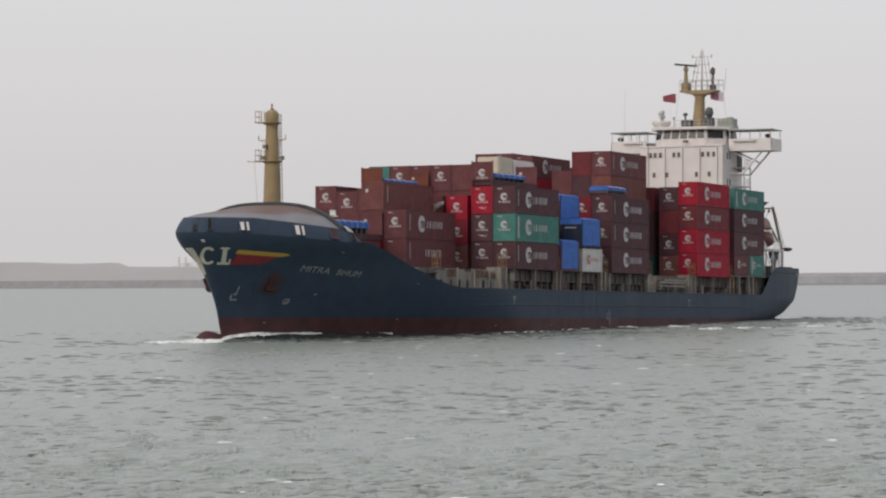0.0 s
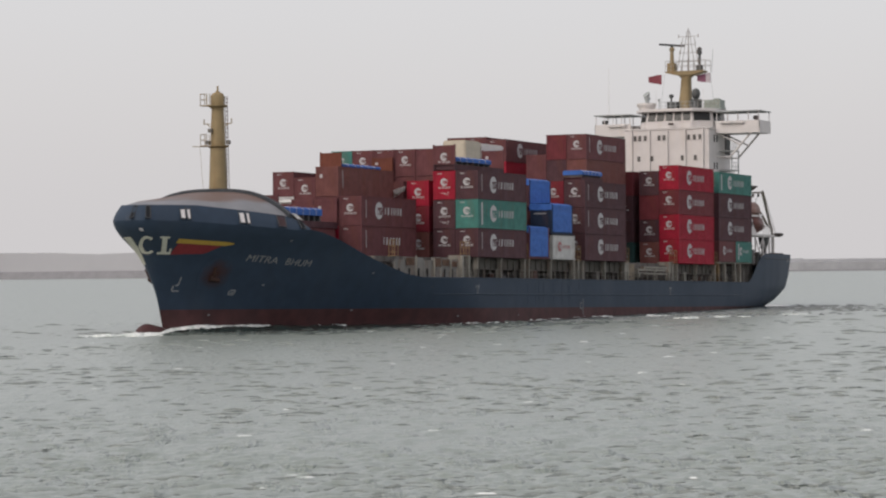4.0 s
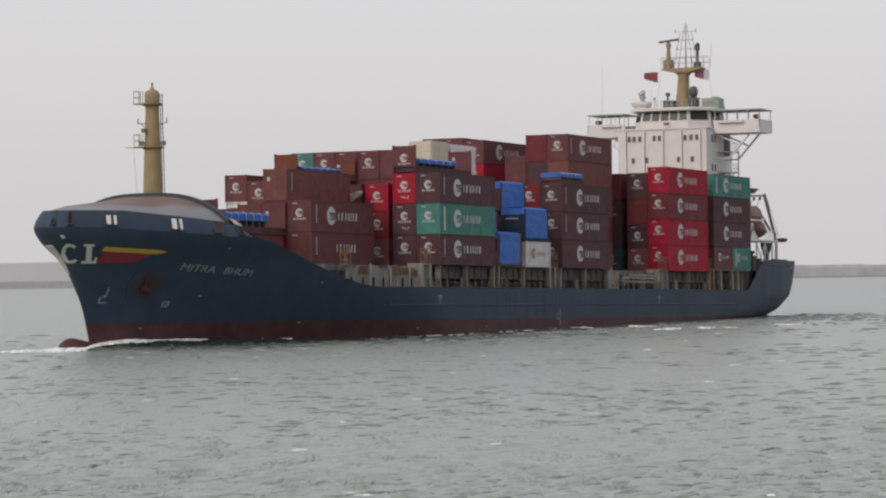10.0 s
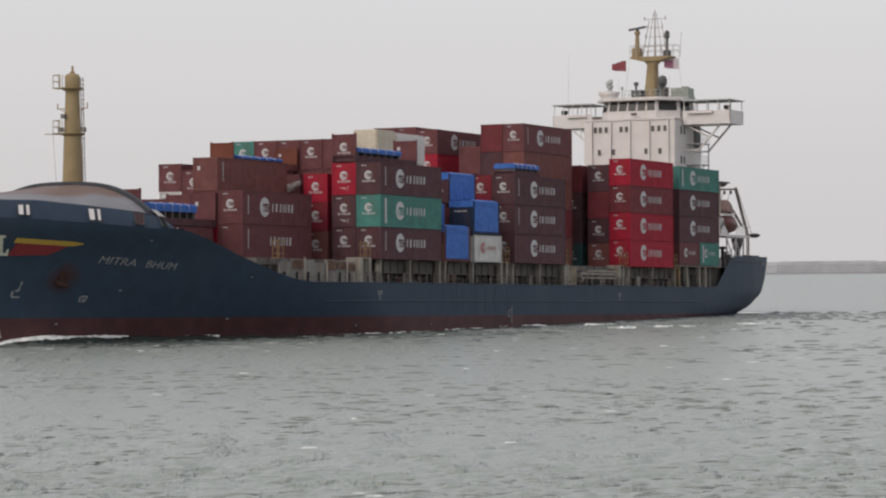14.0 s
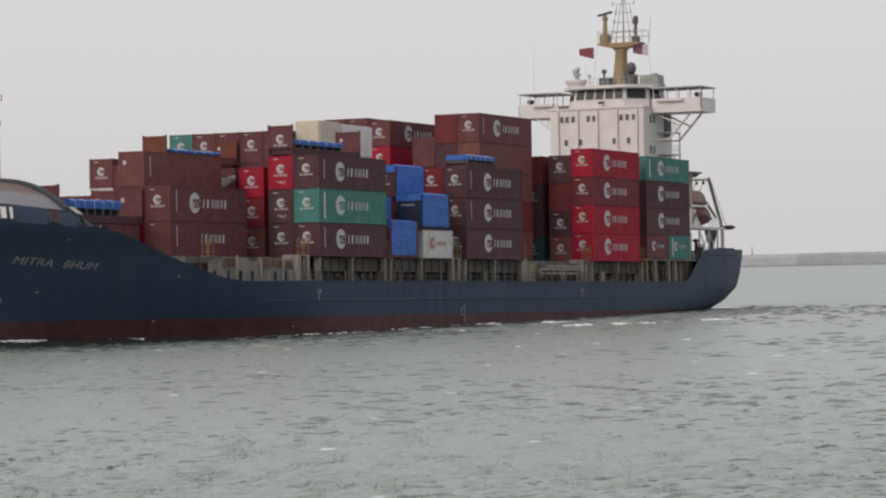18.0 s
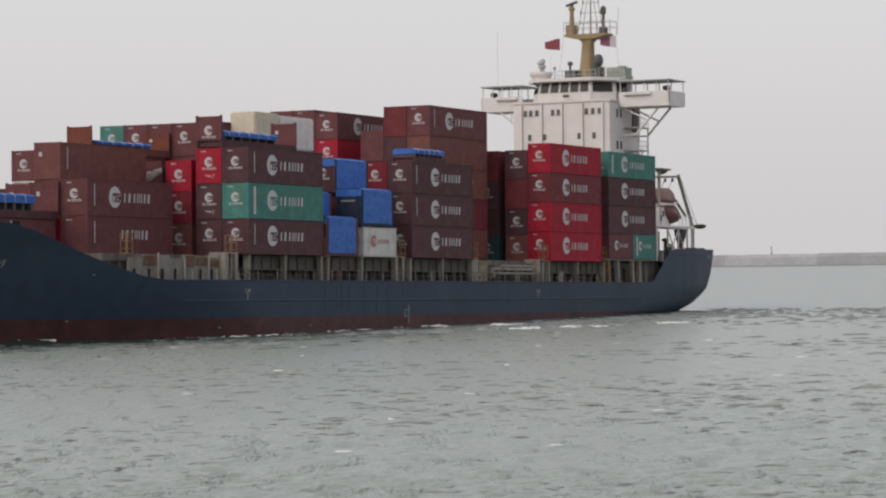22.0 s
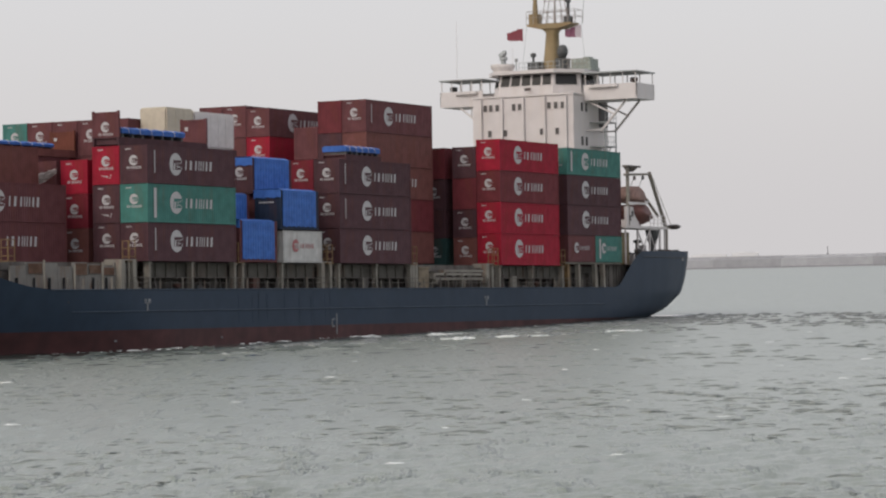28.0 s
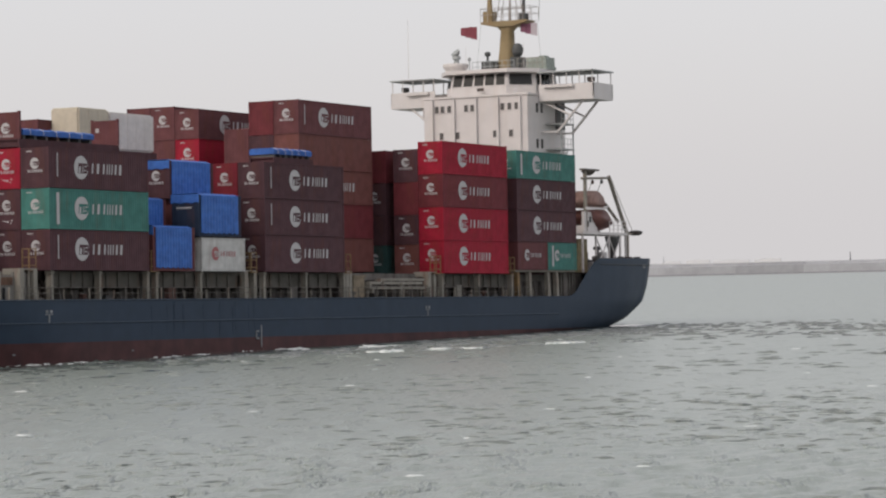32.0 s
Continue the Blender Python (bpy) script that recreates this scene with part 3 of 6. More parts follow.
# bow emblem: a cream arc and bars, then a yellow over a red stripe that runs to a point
def raked(polys, lean):
    """Upright strokes laid round the full curve of the bow."""
    return [[(g + 0.53 * (z - 5.85) + lean * (z - 6.6), z) for g, z in p] for p in polys]


hull_decal("bow_emblem", raked(arc_band(0.33, 6.6, 0.80, 0.76, 0.34, 48, 312, 22), 0.1), M_CREAM, "cream arc of the emblem on the bow", True)
hull_decal("bow_emblem", raked(strip(1.66, 2.16, lambda g: (6.0, 7.2), 3) + strip(1.43, 2.43, lambda g: (7.2, 7.34), 4) + strip(1.32, 2.62, lambda g: (5.82, 6.0), 5) + strip(2.44, 2.62, lambda g: (6.0, 6.3), 1), 0.27), M_CREAM, "cream angled bar of the emblem on the bow", True)
hull_decal("bow_emblem", [[(-1.35, z), (-0.8, z), (-0.8, z + 0.3), (-1.35, z + 0.3)] for z in np.arange(4.9, 7.2, 0.3)] + [[(-0.8, z), (-0.3, z), (-0.3, z + 0.3), (-0.8, z + 0.3)] for z in np.arange(4.9, 7.2, 0.3)], M_CREAM, "cream bar of the emblem on the starboard bow", True)
hull_decal("bow_spot", [[(1.0, 7.83), (1.3, 7.83), (1.3, 8.05), (1.0, 8.05)]], M_MARK, "small white spot below the bow bulwark", True)
hull_decal("yellow_stripe", strip(-40.85, -35.19, lambda x: (6.80 - 0.045 * (x + 40.75) + max(0.0, x + 35.9) * 0.25, 7.16 - 0.05 * (x + 40.75) - max(0.0, x + 35.9) * 0.12), 20), M_STRIPE_Y, "yellow stripe tapering to a point")
hull_decal("red_stripe", strip(-40.55, -36.28, lambda x: (max(5.80 + 0.03 * (x + 40.35), 5.93 + 0.60 * (x + 37.3)), 6.76 - 0.045 * (x + 40.35)), 14), M_STRIPE_R, "red stripe below the yellow one")


M_NAME = surface("worn_white_lettering", (0.24, 0.24, 0.235), 0.7, grain=3.0, amount=0.2, stain=(0.12, 0.12, 0.13), stain_scale=1.5, stain_amount=0.5)


def lettering(text, x0, x1, zf, height, name, label):
    """Built-in font, laid along the shell from x0 to x1 at the height zf(x)."""
    cu = bpy.data.curves.new(name, "FONT")
    cu.body, cu.size, cu.shear = text, 1.0, 0.08
    cu.resolution_u = 3
    tmp = bpy.data.objects.new(name, cu)
    scene.collection.objects.link(tmp)
    me = bpy.data.meshes.new_from_object(tmp.evaluated_get(bpy.context.evaluated_depsgraph_get()))
    bpy.data.objects.remove(tmp)
    co = np.array([v.co[:] for v in me.vertices])
    lo, hi = co.min(0), co.max(0)
    for v in me.vertices:
        x = x0 + (x1 - x0) * (v.co.x - lo[0]) / (hi[0] - lo[0])
        z = zf(x) + height * (v.co.y - lo[1]) / (hi[1] - lo[1])
        v.co = side_point(x, z, 0.03)
    me.materials.clear()
    me.materials.append(M_NAME)
    hang(name, me, ship, label)


lettering("MITRA", -32.98, -29.64, lambda x: 5.26 - 0.073 * (x + 32.75), 0.58, "ship_name", "first word of the ship's name in worn white")
lettering("BHUM", -28.76, -25.9, lambda x: 5.26 - 0.073 * (x + 32.75), 0.58, "ship_name", "second word of the ship's name in worn white")


def mark(name, x, z, bars, label):
    hull_decal(name, [[(x + a, z + b), (x + c, z + b), (x + c, z + d), (x + a, z + d)] for a, b, c, d in bars], M_FADED, label)


LOAD = ((-0.4, 0.22, -0.12, 0.42), (0.1, 0.2, 0.38, 0.42), (-0.4, 0.1, 0.4, 0.16), (-0.07, -0.45, 0.07, 0.1))
mark("load_mark", 0.1, 2.75, LOAD, "small white tug mark")
mark("load_mark", 54.55, 2.72, LOAD, "small white tug mark")
mark("draught_mark", 27.5, 0.9, ((-0.6, -0.2, -0.1, -0.05), (-0.6, -0.2, -0.45, 0.5), (-0.6, 0.4, -0.1, 0.5), (0.15, -0.8, 0.3, 0.9)), "white midship draught marks")
mark("thruster_mark", -32.94, 2.4, ((-0.30, -0.24, 0.22, -0.14), (-0.22, 0.16, 0.30, 0.26), (-0.34, -0.2, -0.22, 0.16), (0.22, -0.12, 0.34, 0.2), (-0.08, -0.08, 0.26, 0.04)), "white thruster mark")
mark("bulb_mark", -38.5, 3.0, ((-0.35, -0.5, 0.3, -0.38), (-0.45, -0.38, -0.3, 0.05), (-0.2, 0.0, 0.1, 0.12), (0.0, 0.12, 0.13, 0.8)), "white bulb mark")
for _x, _z in ((-30.0, 3.1), (-17.8, 4.25), (-29.6, 7.1), (-18.6, 0.75), (-34.6, 0.4), (-3.0, 0.1), (10.2, 0.15)):
    mark("hull_spot", _x, _z, ((-0.13, -0.05, 0.12, 0.06),), "small pale worn spot")
# rust round the anchor pocket, anchor within
def rust_material():
    """Hull paint that goes over into rust round the anchor pocket."""
    m = surface("anchor_rust_stain", HULL_BLUE, **HULL_PAINT)
    n, l = m.node_tree.nodes, m.node_tree.links
    b = n["Principled BSDF"]
    src = b.inputs["Base Color"].links[0].from_socket
    co = n.new("ShaderNodeTexCoord")
    mp = n.new("ShaderNodeMapping")
    mp.inputs["Location"].default_value = (35.33 / 1.7, 0, -4.05 / 1.75)
    mp.inputs["Scale"].default_value = (1 / 1.7, 0, 1 / 1.75)
    l.new(co.outputs["Object"], mp.inputs["Vector"])
    ln = n.new("ShaderNodeVectorMath")
    ln.operation = "LENGTH"
    l.new(mp.outputs[0], ln.inputs[0])
    no = n.new("ShaderNodeTexNoise")
    no.inputs["Scale"].default_value, no.inputs["Detail"].default_value = 1.1, 5
    l.new(co.outputs["Object"], no.inputs["Vector"])
    add = n.new("ShaderNodeMath")
    add.operation = "MULTIPLY_ADD"
    add.inputs[1].default_value = 0.9
    l.new(no.outputs["Fac"], add.inputs[0])
    l.new(ln.outputs["Value"], add.inputs[2])
    edge = n.new("ShaderNodeMapRange")
    edge.inputs["From Min"].default_value, edge.inputs["From Max"].default_value = 0.55, 1.3
    edge.inputs["To Min"].default_value, edge.inputs["To Max"].default_value = 1.0, 0.0
    l.new(add.outputs[0], edge.inputs["Value"])
    mix = n.new("ShaderNodeMix")
    mix.data_type = "RGBA"
    l.new(edge.outputs[0], mix.inputs["Factor"])
    l.new(src, mix.inputs["A"])
    mix.inputs["B"].default_value = (0.055, 0.022, 0.018, 1)
    l.new(mix.outputs["Result"], b.inputs["Base Color"])
    return m


_ring = lambda f, a: (-35.33 + 1.65 * f * math.cos(a * math.tau / 16), 4.05 + 1.7 * f * math.sin(a * math.tau / 16))
hull_decal("anchor_rust", [[_ring(f, a), _ring(f + 0.25, a), _ring(f + 0.25, a + 1), _ring(f, a + 1)] for f in (0.001, 0.25, 0.5, 0.75) for a in range(16)], rust_material(), "rust round the anchor pocket")
# the anchor in its pocket: shank, crown and flukes
M_ANCHOR = surface("rusty_anchor_iron", (0.05, 0.024, 0.019), 0.8, grain=3, stain=(0.03, 0.02, 0.02), stain_scale=1.5, stain_amount=0.7)
for _sg, _out in ((1, 0.12), (-1, 0.24)):
    bm = bmesh.new()
    _p = [side_point(x, z, o) for x, z, o in ((-35.6, 4.7, _out - 0.04), (-35.35, 3.6, _out), (-35.8, 3.75, _out), (-34.8, 3.55, _out))]
    _p = [Vector((q.x, q.y if _sg > 0 else 2 * MID - q.y, q.z)) for q in _p]
    rod(bm, _p[0], _p[1], 0.17, 8)
    rod(bm, _p[2], _p[3], 0.26, 8, 0.2)
    part("anchor", bm, M_ANCHOR, ship, "rusty anchor in its pocket")
# dark vertical runs below the scuppers amidships
_r = random.Random(5)
M_RUN = surface("dark_run_stain", (0.0256, 0.0410, 0.0660), 0.58, spec=0.16, grain=1.5)
for _k in range(12):
    _x = 12.5 + 15 * _r.random()
    _w, _z1 = _r.uniform(0.05, 0.16), _r.uniform(3.2, 3.75)
    hull_decal("run_stain", [[(_x, _z1 - _r.uniform(1.0, 2.3)), (_x + _w * 0.6, _z1 - 2.2), (_x + _w, _z1), (_x - _w * 0.4, _z1)]], M_RUN, "dark run stain down the plating", thick=0.008)
# rubbing strakes along the side; the paler blue paints in their highlight
M_STRAKE = surface("strake_highlight_paint", (0.038, 0.056, 0.082), 0.6, grain=2)
for _z, _x0, _x1, _mat in ((2.25, -8, 80, M_STRAKE), (3.86, -10.5, 80, M_STRAKE), (6.95, 89.4, 103.3, M_TURTLE_DARK)):
    bm = bmesh.new()
    _rings = []
    for _x in np.linspace(_x0, _x1, 40):
        _p = side_point(_x, _z, 0.0)
        _rings.append([bm.verts.new(_p + Vector((0, -0.075 * math.cos(a), 0.055 * math.sin(a)))) for a in (-1.5, -0.75, 0, 0.75, 1.5)])
    for _a, _b in zip(_rings, _rings[1:]):
        for _k in range(4):
            bm.faces.new((_a[_k], _b[_k], _b[_k + 1], _a[_k + 1]))
    part("rubbing_strake", bm, _mat, ship, "thin rubbing strake along the side", smooth=True)


# ---- decks and what stands between the bulwark and the boxes ----
def build_decks():
    bm = bmesh.new()
    xs = np.linspace(-30, 82, 40)
    for a, b in zip(xs, xs[1:]):
        ha, hb = half_breadth(a, 2.9) - 0.15, half_breadth(b, 2.9) - 0.15
        v = [bm.verts.new(p) for p in ((a, MID - ha, 2.75), (b, MID - hb, 2.75), (b, MID + hb, 2.75), (a, MID + ha, 2.75))]
        bm.faces.new(v)
    part("main_deck", bm, M_DECK, ship, "oxide-red main deck")
    bm = bmesh.new()
    xs = np.linspace(82, 103.8, 12)
    for a, b in zip(xs, xs[1:]):
        ha, hb = half_breadth(a, 6.2) - 0.15, half_breadth(b, 6.2) - 0.15
        v = [bm.verts.new(p) for p in ((a, MID - ha, 6.15), (b, MID - hb, 6.15), (b, MID + hb, 6.15), (a, MID + ha, 6.15))]
        bm.faces.new(v)
    part("poop_deck", bm, M_DECK, ship, "oxide-red poop deck")
    bm = bmesh.new()
    box(bm, 84.3, 84.45, 0.7, 2 * MID - 0.7, 2.75, 6.12)
    part("poop_bulkhead", bm, M_COAMING, ship, "grey-brown bulkhead below the poop")
    bm = bmesh.new()
    box(bm, 82.3, 87.0, 0.95, 1.1, 2.75, 6.1)
    for x in (82.6, 83.8, 85.0):
        box(bm, x, x + 0.12, 0.8, 0.948, 2.75, 6.1)
    part("poop_screen", bm, M_COAMING, ship, "grey-brown stiffened screen beside the poop")
    for x0 in (-28.4, -14.2, 0.1, 14.3, 28.6, 43.2, 57.7, 71.8):
        y0 = max(2.0, MID - half_breadth(x0 - 0.3, 2.9) + 2.0)
        bm = bmesh.new()
        box(bm, x0 - 0.2, x0 + 12.6, y0, 2 * MID - y0, 2.7, 5.35)
        part("hatch_coaming", bm, M_COAMING, ship, "dark hatch coaming")
        for k in range(9):
            bm = bmesh.new()
            xx = x0 + 0.3 + 1.5 * k
            plate(bm, [(xx, y0 - 0.75, 2.75), (xx, y0 - 0.02, 2.75), (xx, y0 - 0.02, 5.3), (xx, y0 - 0.35, 5.3)], (0.12, 0, 0))
            part("coaming_bracket", bm, M_COAMING, ship)
        bm = bmesh.new()
        box(bm, x0 - 0.3, x0 + 12.7, y0 - 0.2, 2 * MID - y0 + 0.2, 5.37, 5.95)
        part("hatch_cover", bm, M_COAMING, ship, "dark steel hatch cover under the boxes")


build_decks()


def build_posts():
    def post(x, w, y=0.35, d=0.45, mat=M_POST, top=5.96):
        y = max(y, MID - half_breadth(x - 0.3, 2.8) + 0.3)
        bm = bmesh.new()
        box(bm, x - w / 2, x + w / 2, y, y + d, 2.75, top)
        box(bm, x - w / 2 - 0.06, x + w / 2 + 0.06, y - 0.05, y + d + 0.05, top - 0.22, top - 0.004)
        part("stanchion", bm, mat, ship, "worn cream steel post under the outer boxes")

    for bay in ((1.0, 6.8, 12.85), (14.0, 19.9, 26.15), (28.9, 35.2, 41.2), (58.05, 64.75, 71.2)):
        for k, x in enumerate(bay):
            post(x, 0.24 if k == 1 else 0.28)
    # the girder that carries the outer stacks, over each bay, and its stiffeners
    for x0, x1 in ((1.2, 12.65), (14.2, 25.95), (29.1, 41.0), (58.25, 71.0)):
        bm = bmesh.new()
        box(bm, x0, x1, 1.0, 1.12, 4.75, 5.9)
        girder = part("side_girder", bm, M_GIRDER, ship, "grey streaked girder under the outer boxes")
        n = int((x1 - x0) / 1.4)
        for k in range(1, n):
            bm = bmesh.new()
            xx = x0 + (x1 - x0) * k / n
            box(bm, xx - 0.05, xx + 0.05, 0.9, 0.998, 4.8, 5.85)
            part("stiffener", bm, M_GIRDER, girder)
    # the pale wall of the waist, panel by panel, with slots of painted shade and rusty doors
    rng = random.Random(17)
    for k in range(8):
        x0, x1 = -12.9 + 1.45 * k, -12.9 + 1.45 * k + 1.42
        ya, yb = (MID - half_breadth(x - 0.3, 2.9) + 0.8 for x in (x0, x1))
        top = 5.86 - (0.25, 0, 0.05, 0.3, 0, 0.12, 0.3, 0)[k]
        bm = bmesh.new()
        plate(bm, [(x0, ya, 2.75), (x1, yb, 2.75), (x1, yb, top), (x0, ya, top)], (0, 0.12, 0))
        panel = part("waist_panel", bm, M_WAIST, ship, "pale grey deck-house panel streaked with rust")
        f = rng.uniform(0.2, 0.5)
        xs, w = x0 + f, rng.uniform(0.2, 0.34)
        y = ya + (yb - ya) * f / 1.42 - 0.12
        bm = bmesh.new()
        box(bm, xs, xs + w, y, y + 0.03, 3.6, 4.75)
        part("slot", bm, M_SHADOW, panel, "dark plate for the shade in an upright slot")
        if k in (1, 4, 5, 6):
            bm = bmesh.new()
            z0 = 4.95 + 0.1 * (k % 2)
            plate(bm, [(x0 + 0.1, ya - 0.16, z0), (x1 - 0.1, yb - 0.10, z0), (x1 - 0.1, yb - 0.10, top - 0.08), (x0 + 0.1, ya - 0.16, top - 0.08)], (0, 0.05, 0))
            part("locker_door", bm, M_RUSTY, panel, "rust-brown locker door")
        if k % 2:
            bm = bmesh.new()
            rod(bm, (x1 - 0.15, yb - 0.3, 2.75), (x1 - 0.15, yb - 0.3, top + 0.15), 0.07, 8)
            part("pipe", bm, M_POST, panel)
    for x0, x1 in ((-2.6, -0.6), (26.2, 27.9), (41.6, 42.6), (55.6, 57.0)):
        bm = bmesh.new()
        box(bm, x0, x1, 0.45, 1.95, 6.0, 6.1)
        portal = part("lashing_bridge", bm, M_POST, ship, "worn cream cross-deck portal")
        for xa, xb in ((x0, x0 + 0.5), (x1 - 0.42, x1)):
            bm = bmesh.new()
            box(bm, xa, xb, 0.45, 0.95, 2.75, 5.7)
            part("leg", bm, M_POST, portal)
            bm = bmesh.new()
            box(bm, xa, xb, 0.45, 1.95, 5.702, 5.998)
            part("beam", bm, M_POST, portal)
    # sloping legs under the after stack
    for x in (72.3, 74.7, 78.5, 80.3):
        bm = bmesh.new()
        plate(bm, [(x, 0.3, 2.75), (x + 0.5, 0.3, 2.75), (x + 0.2, 0.3, 6.3), (x - 0.2, 0.3, 6.3)], (0, 0.4, 0))
        part("stanchion", bm, M_YELLOW if x < 73 else M_POST, ship)
    bm = bmesh.new()
    box(bm, 71.6, 84.0, 0.25, 2.6, 6.15, 6.32)
    part("stack_platform", bm, M_POST, ship)
    # rail inside the bulwark, upright by upright
    for k in range(58):
        x = -8.5 + 1.52 * k
        bm = bmesh.new()
        yy = MID - half_breadth(x, 3.5) + 0.2
        rod(bm, (x, yy, 2.9), (x, yy, 4.75 - 0.1 * (k % 3)), 0.035 if k % 3 else 0.06, 6)
        part("rail_post", bm, M_POST if k % 2 else M_COAMING, ship)
    bm = bmesh.new()
    for z in (4.35, 4.75):
        for a, b in ((-2.5, 30), (30, 78.3)):
            rod(bm, (a, 0.3, z), (b, 0.3, z), 0.022, 6)
    part("hand_rail", bm, M_COAMING, ship)
    for k in range(6):
        x = -8.9 + 1.35 * k
        yy = max(2.0, MID - half_breadth(-14.5, 2.9) + 2.0)
        bm = bmesh.new()
        box(bm, x, x + 0.5, yy - 0.02, yy - 0.004, 3.9, 4.7)
        part("access_hole", bm, M_SHADOW, ship, "dark plate for the shade in a coaming access hole")
    # inner passage clutter: pipes, lockers, vents
    rng = random.Random(8)
    for k in range(36):
        x = -9 + 2.5 * k + rng.uniform(-0.6, 0.6)
        w, h = rng.uniform(0.3, 1.1), rng.uniform(0.7, 2.2)
        bm = bmesh.new()
        y = max(0.6, MID - half_breadth(x, 2.9) + 0.6) + rng.uniform(0, 0.5)
        if k % 3 == 0:
            turned(bm, (x, y, 2.75), [(0.14, 0), (0.14, h), (0.3, h + 0.02), (0.3, h + 0.25), (0.1, h + 0.3)], 10)
        else:
            box(bm, x, x + w, y, y + 0.4, 2.75, 2.75 + h)
        part("deck_locker" if k % 3 else "deck_vent", bm, (M_POST, M_COAMING, M_DECK, M_DARK)[k % 4], ship)
    # folded cradle of pale beams in the gap of the outer rows
    for z, x0, x1 in ((4.6, 46.0, 55.0), (5.0, 45.6, 54.6), (5.3, 47.5, 55.0)):
        bm = bmesh.new()
        box(bm, x0, x1, 0.5, 1.1, z, z + 0.22)
        box(bm, x0, x0 + 0.3, 0.5, 2.2, z - 0.35, z)
        part("stowed_beam", bm, M_POST, ship, "pale steel beam stowed on deck")
    bm = bmesh.new()
    box(bm, 43.4, 45.2, 0.8, 3.2, 2.75, 5.6)
    box(bm, 43.3, 45.3, 0.7, 3.3, 5.6, 5.75)
    part("deck_house", bm, surface("ochre_locker", (0.20, 0.16, 0.11), 0.6, stain=RUST), ship, "small ochre deck locker")


build_posts()


def build_ladders():
    """Yellow lashing platforms and ladders between the bays."""
    for x, y in ((-13.4, 2.6), (-1.3, 0.6), (12.9, 0.1), (26.6, 0.1), (27.8, 1.6), (41.2, 0.2), (56.6, 0.2), (70.6, 0.2)):
        bm = bmesh.new()
        for dy in (0, 0.6):
            rod(bm, (x, y + dy, 5.9), (x, y + dy, 7.5), 0.045, 6)
            rod(bm, (x + 0.75, y + dy, 5.9), (x + 0.75, y + dy, 7.5), 0.045, 6)
        for k in range(3):
            z = 6.3 + 0.58 * k
            rod(bm, (x, y, z), (x + 0.75, y, z), 0.035, 6)
            rod(bm, (x, y, z), (x, y + 0.6, z), 0.035, 6)
        box(bm, x - 0.1, x + 0.85, y - 0.05, y + 0.7, 5.9, 5.97)
        part("lashing_ladder", bm, M_YELLOW, ship, "yellow lashing ladder")


build_ladders()


# ---- foremast ----
def build_foremast():
    cx, cy = -29.2, MID - 0.2
    bm = bmesh.new()
    turned(bm, (cx, cy, 8.3), [(0.88, 0), (0.83, 3.6), (0.71, 7.4), (0.58, 10.8), (0.58, 11.3), (0.62, 11.4), (0.62, 12.3), (0.50, 12.55), (0.2, 12.65)], 24)
    mast = part("foremast", bm, M_MAST, ship, "stout buff foremast with platforms", smooth=True)
    bm = bmesh.new()
    rod(bm, (cx, cy, 20.8), (cx, cy, 21.55), 0.09, 8)
    box(bm, cx - 0.14, cx + 0.14, cy - 0.14, cy + 0.14, 20.93, 21.1)
    part("mast_light", bm, M_MAST, mast)

    def platform(z, r, x0):
        bm = bmesh.new()
        turned(bm, (cx + x0, cy, z), [(r * 0.6, -0.22), (r, 0), (r, 0.07)], 16)
        part("platform", bm, M_MAST, mast)
        bm = bmesh.new()
        for k in range(9):
            a = math.tau * k / 9
            p = Vector((cx + x0 + r * math.cos(a), cy + r * math.sin(a), z))
            if k in (3, 4, 5, 6):
                rod(bm, p, p + Vector((0, 0, 1.1)), 0.03, 6)
        part("platform_rail", bm, M_MAST, mast)

    platform(19.68, 0.95, -0.1)
    platform(15.95, 1.05, 0.0)
    # rail baskets on the starboard side of each platform
    for z, h in ((19.75, 1.05), (16.02, 1.05)):
        bm = bmesh.new()
        for dx in (-0.6, 0.2):
            for dy in (0.85, 1.5):
                rod(bm, (cx + dx, cy + dy, z), (cx + dx, cy + dy, z + h), 0.03, 6)
        for zz in (z, z + h * 0.5, z + h):
            rod(bm, (cx - 0.6, cy + 0.85, zz), (cx - 0.6, cy + 1.5, zz), 0.028, 6)
            rod(bm, (cx - 0.6, cy + 1.5, zz), (cx + 0.2, cy + 1.5, zz), 0.028, 6)
        box(bm, cx - 0.65, cx + 0.25, cy + 0.5, cy + 1.55, z - 0.06, z)
        part("rail_basket", bm, M_MAST, mast)
    # yard with lamp brackets
    bm = bmesh.new()
    rod(bm, (cx, cy - 1.5, 18.05), (cx, cy + 1.5, 18.05), 0.04, 6)
    for s in (-1, 1):
        rod(bm, (cx, cy + 1.45 * s, 18.05), (cx, cy + 1.45 * s, 18.5), 0.05, 6)
        rod(bm, (cx, cy + 0.5 * s, 17.6), (cx, cy + 1.2 * s, 18.05), 0.04, 6)
    part("yard", bm, M_MAST, mast)
    # ladder on the after side
    bm = bmesh.new()
    for dy in (-0.56, -0.78):
        rod(bm, (cx + 0.55, cy + dy - 0.12, 11), (cx + 0.35, cy + dy, 20.6), 0.035, 6)
    for k in range(24):
        z = 11.2 + 0.4 * k
        rod(bm, (cx + 0.45, cy - 0.62, z), (cx + 0.45, cy - 0.84, z), 0.03, 5)
    part("ladder", bm, M_DECK, mast, "rust-brown ladder up the mast")
    # floodlights, horn
    for dy, dx, z in ((0.55, -0.9, 16.1), (-1.2, -0.2, 16.1), (0.35, -0.8, 17.2)):
        bm = bmesh.new()
